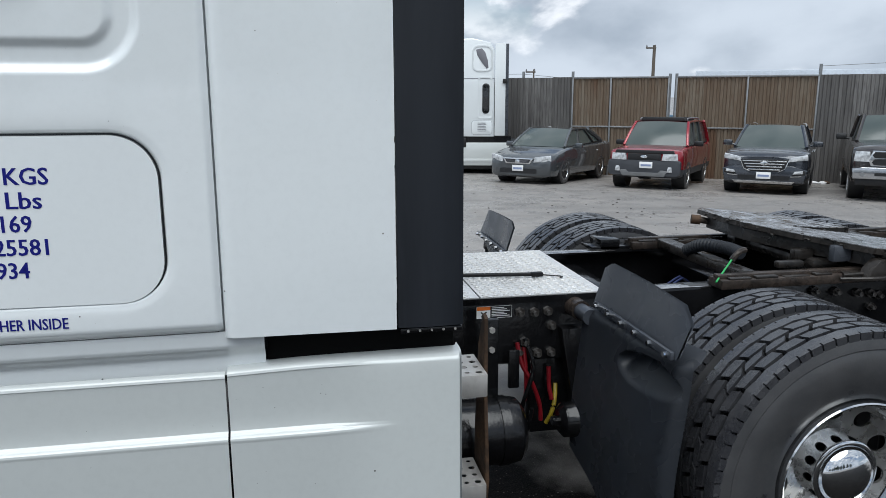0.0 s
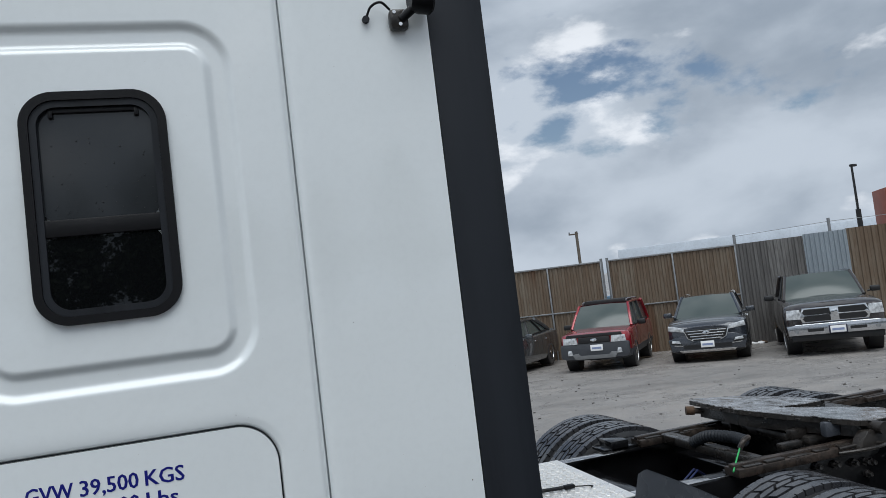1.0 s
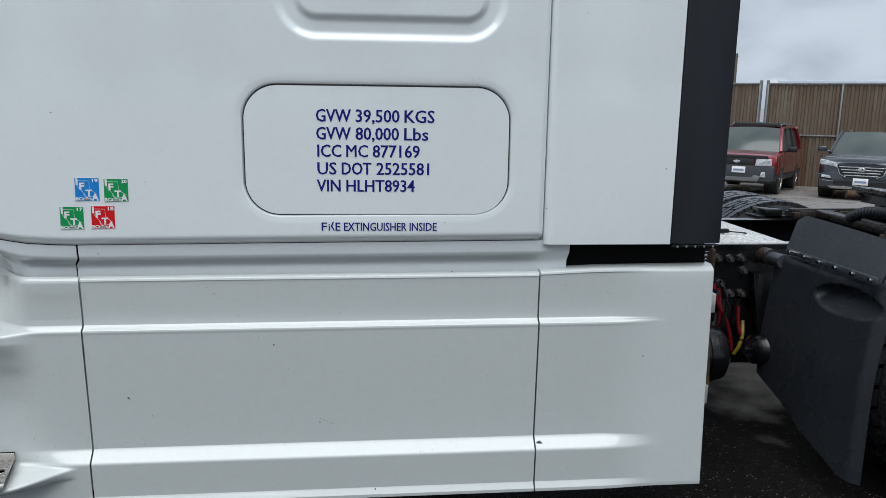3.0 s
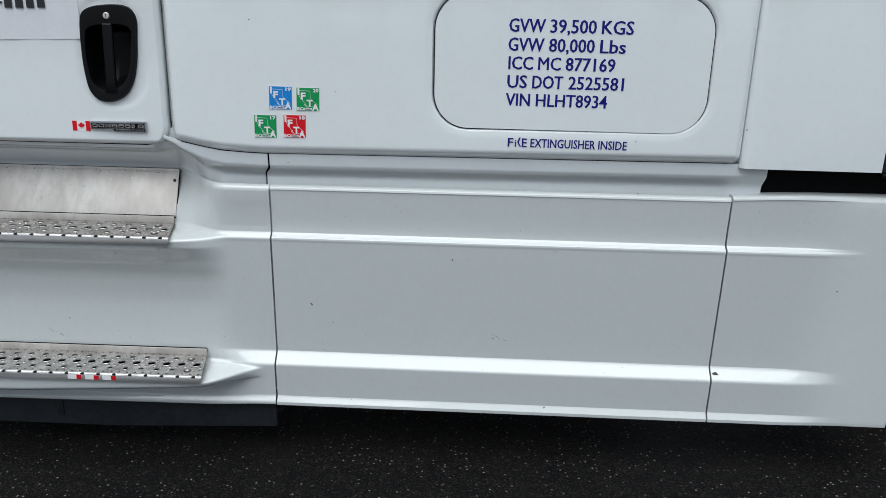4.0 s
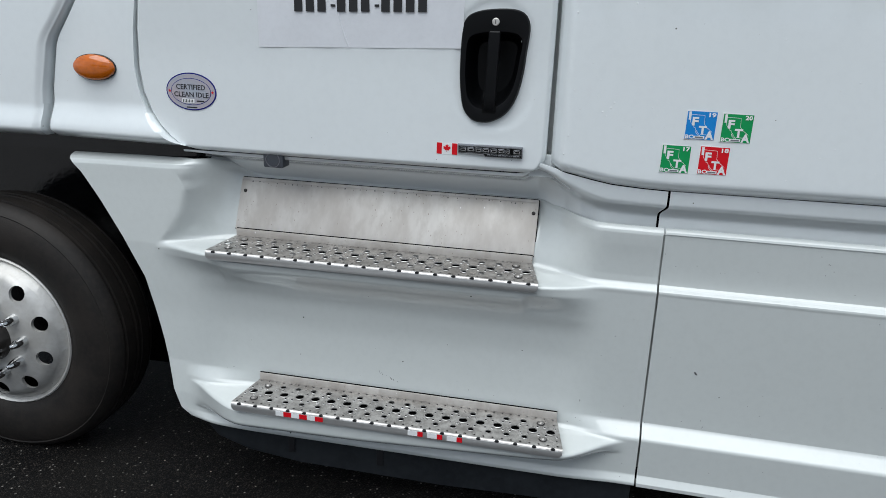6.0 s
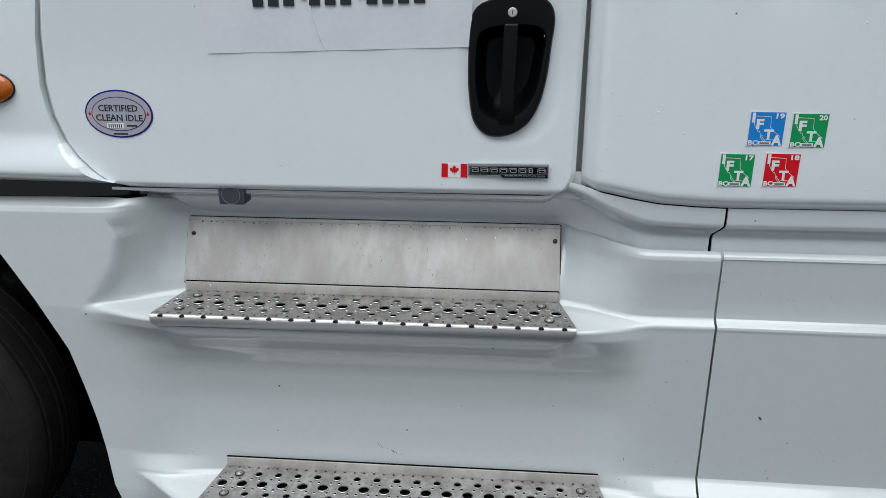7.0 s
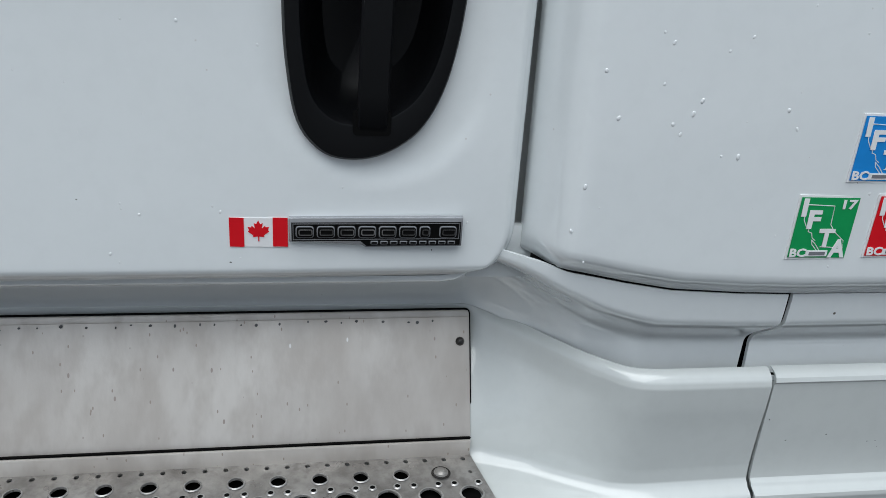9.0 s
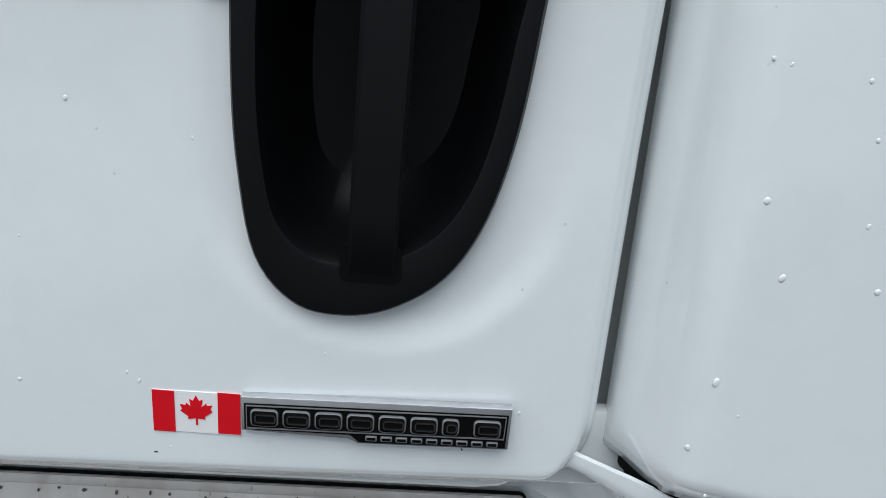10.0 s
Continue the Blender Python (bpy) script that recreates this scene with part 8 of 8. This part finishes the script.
part("window_pane", plate(rrect(-0.57, -0.41, 1.98, 2.84, 0.075, 6), -0.026, -0.015), DARKGLASS, other)
part("window_ring", ring_bm(rrect(-0.74, -0.285, 1.78, 3.08, 0.08, 6), rrect(-0.70, -0.325, 1.82, 3.04, 0.06, 6), -0.014, 0.01), WHITE, other)
part("roof_window", plate([(-0.80, 3.92), (-0.62, 3.96), (-0.52, 3.84), (-0.44, 3.58), (-0.42, 3.36), (-0.48, 3.34), (-0.62, 3.52), (-0.76, 3.74)], -0.015, 0.05, 0.01), GREYINK, other)
part("window_bulge", ring_bm(rrect(-0.92, -0.30, 3.25, 4.05, 0.2, 6), rrect(-0.88, -0.34, 3.29, 4.01, 0.17, 6), -0.018, 0.01), WHITE, other)
part("locker_door", plate(rrect(-0.92, -0.30, 1.28, 1.72, 0.08, 6), -0.012, 0.01, 0.004), WHITE, other)
part("locker_joint", ring_bm(rrect(-0.926, -0.294, 1.274, 1.726, 0.085, 6), rrect(-0.918, -0.302, 1.282, 1.718, 0.08, 6), -0.004, 0.01), GREYINK, other)
for k in range(6):
    part("print_bar", boxes((-0.74, -0.47 - 0.02 * (k % 2), -0.016, -0.012, 1.38 + k * 0.05, 1.40 + k * 0.05)), GREYINK, other)
part("roof_seam", boxes((-3.0, -0.215, -0.006, 0.01, 3.03, 3.045)), GREYINK, other)
part("door_handle", boxes((-1.22, -1.08, -0.05, 0.02, 0.86, 1.18), bevel=0.04), CARBLACK, other)
part("handle_arm", cylinder(bmesh.new(), (-1.15, -0.03, 1.1), (-1.2, 0.05, 1.2), 0.03, 8), CARBLACK, other)
part("work_lamp", boxes((0.02, 0.16, -0.08, -0.02, 2.88, 3.02), bevel=0.02), CARBLACK, other)
part("frame", boxes((0.1, 3.0, 0.8, 1.7, 0.75, 1.0), bevel=0.01), CHASSIS, other)
part("deck", boxes((0.2, 1.0, 0.1, 1.9, 1.0, 1.05), bevel=0.01), GUARD, other)
part("belly", boxes((-4.2, 0.1, 0.3, 2.2, 0.15, 1.1)), CHASSIS, other)
for x in (1.5, 2.8):
    part("wheel", cylinder(bmesh.new(), (x, 0.0, 0.5), (x, 0.6, 0.5), 0.5, 32), TYRE, other)
x, y = yard(-7.0, 22.2)
other.matrix_basis = Matrix.Translation((x, y, float(ground_z(x, y)))) @ Matrix.Rotation(radians(-14), 4, "Z") @ Matrix.Diagonal((1, 1, 0.965, 1))

# loose stones and clods strewn over the lot
CLOD = material("dark_stone", (0.075, 0.068, 0.062), 0.7, vary=0.7, scale=30, tint=(0.03, 0.027, 0.025))
rng = random.Random(17)
bm = bmesh.new()
for k in range(900):
    u, d = rng.uniform(-9, 9), 5.2 + 12.0 * rng.random() ** 1.6
    x, y = yard(u, d)
    r = 0.006 + 0.020 * rng.random() ** 3
    bmesh.ops.create_icosphere(bm, subdivisions=1, radius=1, matrix=Matrix.Translation((x, y, float(ground_z(x, y)) + r * 0.25)) @ Matrix.Rotation(rng.random() * 6, 4, "Z") @ Matrix.Diagonal((r * rng.uniform(0.8, 1.7), r, r * 0.55, 1)))
tagged(part("loose_stones", bm, CLOD, None, "small dark stones strewn over the asphalt lot", 0), category="stones", kind="stuff")

# litter by the fence
rng = random.Random(8)
for k in range(7):
    u, d = 1.85 + rng.uniform(-0.3, 0.45), 23.4 + rng.uniform(-0.4, 0.3)
    x, y = yard(u, d)
    bm = bmesh.new()
    bmesh.ops.create_icosphere(bm, subdivisions=2, radius=1, matrix=Matrix.Diagonal((rng.uniform(0.08, 0.18), rng.uniform(0.06, 0.14), rng.uniform(0.03, 0.06), 1)))
    for v in bm.verts:
        v.co += v.co.normalized() * rng.uniform(-0.02, 0.03)
    o = tagged(part("litter", bm, STWHITE if k % 3 else RUST), "crumpled pale litter on wet asphalt", "litter", "litter by the fence")
    o.matrix_basis = Matrix.Translation((x, y, float(ground_z(x, y)) + 0.02)) @ Matrix.Rotation(rng.random() * 6, 4, "Z")

# ---- beyond the fence ----
ROOF = material("pale_roof_sheet", (0.62, 0.68, 0.75), 0.5, metal=0.2, vary=0.3, scale=0.6, fine=0.2, fine_scale=6)
BRICKRED = material("rust_red_container_paint", (0.26, 0.07, 0.04), 0.6, vary=0.5, scale=1.2)
hall = thing("warehouse", "long low warehouse with a pale metal roof", "warehouse")
part("wall", boxes((0, 46, 0, 18, -1, 2.4), bevel=0.05), GREYSHEET, hall)
part("roof", plate([(-0.4, 2.35), (46.4, 2.35), (46.4, 4.25), (-0.4, 4.25)], -0.3, 18.3, 0.05), ROOF, hall, "pale grey metal roof edge")
x, y = yard(-3.4, 62)
hall.matrix_basis = Matrix.Translation((x, y, -0.6)) @ Matrix.Rotation(radians(YARD_TURN), 4, "Z")
crate = thing("shipping_container", "rust-red container stack beyond the fence", "container")
part("box", boxes((0, 6, 0, 2.4, 0, 5.15), bevel=0.03), BRICKRED, crate)
for k in range(24):
    part("rib", boxes((0.15 + k * 0.245, 0.28 + k * 0.245, -0.04, 0.0, 0.1, 5.05)), BRICKRED, crate)
x, y = yard(10.35, 40)
crate.matrix_basis = Matrix.Translation((x, y, -0.7)) @ Matrix.Rotation(radians(YARD_TURN), 4, "Z")


def utility_pole(u, d, h, r):
    p = thing("utility_pole", "weathered wooden utility pole with a crossarm", "pole", "utility poles")
    part("shaft", cylinder(bmesh.new(), (0, 0, -1), (0, 0, h), r, 14, r * 0.75), WOOD, p)
    part("crossarm", boxes((-0.55, 0.12, -0.06, 0.06, h - 0.22, h - 0.12), bevel=0.02), WOOD, p)
    for s in (-0.5, 0.05):
        part("insulator", lathe([(0, 0.0), (0, 0.05), (0.09, 0.05), (0.11, 0.03), (0.16, 0.03), (0.17, 0.0)], 10, "z", (s, 0, h - 0.13)), GREYINK, p)
    x, y = yard(u, d)
    p.matrix_basis = Matrix.Translation((x, y, -0.6)) @ Matrix.Rotation(radians(YARD_TURN + 20), 4, "Z")


utility_pole(-5.9, 52, 5.65, 0.13)
utility_pole(-13.5, 50, 4.15, 0.07)
lamp = thing("street_lamp", "tall dark yard lamp post beyond the fence", "lamp post")
part("post", cylinder(bmesh.new(), (0, 0, 0), (0, 0, 6.15), 0.075, 12, 0.05), CARBLACK, lamp)
part("post_sleeve", cylinder(bmesh.new(), (0, 0, 0), (0, 0, 4.1), 0.14, 12, 0.11), CARBLACK, lamp)
part("lamp_head", boxes((-0.06, 0.30, -0.09, 0.09, 6.10, 6.22), bevel=0.035), CARBLACK, lamp)
x, y = yard(8.6, 38)
lamp.matrix_basis = Matrix.Translation((x, y, -0.6)) @ Matrix.Rotation(radians(10), 4, "Z")
BLUEPOST = material("blue_white_banner", (0.25, 0.42, 0.6), 0.5, vary=0.4, scale=3)
o = thing("blue_drum", "pale blue drum seen through the gate gap", "drum")
part("shell", lathe([(0, 0.0), (0, 0.3), (0.9, 0.31), (1.0, 0.3), (1.9, 0.3), (1.9, 0.0)], 20, "z"), BLUEPOST, o)
x, y = yard(-2.15, 25.4)
o.matrix_basis = Matrix.Translation((x, y, float(ground_z(x, y))))

# ---- behind the camera: trees that the window and the hub dome mirror ----
LEAF = material("dark_foliage", (0.035, 0.055, 0.022), 0.6, vary=0.7, scale=1.5, tint=(0.015, 0.03, 0.012))
BARK = material("grey_bark", (0.09, 0.075, 0.06), 0.85, vary=0.6, scale=4)


def tree(seed, h, spread):
    rng = random.Random(seed)
    t = thing("tree", "tall leafy poplar at the yard's edge", "tree", "trees across the yard")
    bm = cylinder(bmesh.new(), (0, 0, -0.5), (0, 0, h * 0.8), 0.24, 10, 0.05)
    tips = []
    for k in range(26):
        z = h * rng.uniform(0.18, 0.86)
        a, r = rng.random() * math.tau, spread * (1.05 - z / h) * rng.uniform(0.6, 1.1) + 0.3
        e = Vector((r * math.cos(a), r * math.sin(a), z + r * 0.9))
        tube(bm, [(0, 0, z), (e.x * 0.5, e.y * 0.5, z + r * 0.35), tuple(e)], 0.045, 5)
        tips += [Vector((0, 0, z)).lerp(e, q) for q in (0.35, 0.6, 0.85, 1.0)]
    part("trunk", bm, BARK, t)
    verts, faces = [], []
    for p in tips + [Vector((0, 0, h * q)) for q in (0.75, 0.85, 0.92, 0.98)]:
        for k in range(44):
            c = p + Vector((rng.gauss(0, 0.42), rng.gauss(0, 0.42), rng.gauss(0, 0.5)))
            u = Vector((rng.gauss(0, 1), rng.gauss(0, 1), rng.gauss(0, 1))).normalized()
            w = u.orthogonal().normalized()
            s = rng.uniform(0.14, 0.34)
            b = len(verts)
            verts += [c - u * s, c + w * s * 0.6, c + u * s, c - w * s * 0.6]
            faces.append((b, b + 1, b + 2, b + 3))
    tagged(mesh_object("crown", verts, faces, LEAF, t, "", 0), kind="stuff")
    return t


t1, t2 = tree(1, 12.0, 2.6), tree(2, 9.0, 2.8)
t1.location, t2.location = (-4.2, -42.0, 0.1), (4.0, -44.0, 0.1)
for src, x, y, a in ((t1, -12.5, -43.5, 1), (t1, 9.5, -45.0, 2), (t2, -18.0, -43.0, 3), (t2, -1.0, -46.5, 4), (t1, 17.5, -46, 5), (t2, -27, -45, 2.2), (t2, 24, -45, 1.2), (t1, -34, -46, 0.5)):
    copy_thing(src, Matrix.Translation((x, y, 0.1)) @ Matrix.Rotation(a, 4, "Z"))
copy_thing(t1, Matrix.Translation((-8.3, -42.5, 0.1)) @ Matrix.Rotation(4.0, 4, "Z") @ Matrix.Diagonal((0.9, 0.9, 0.88, 1)))
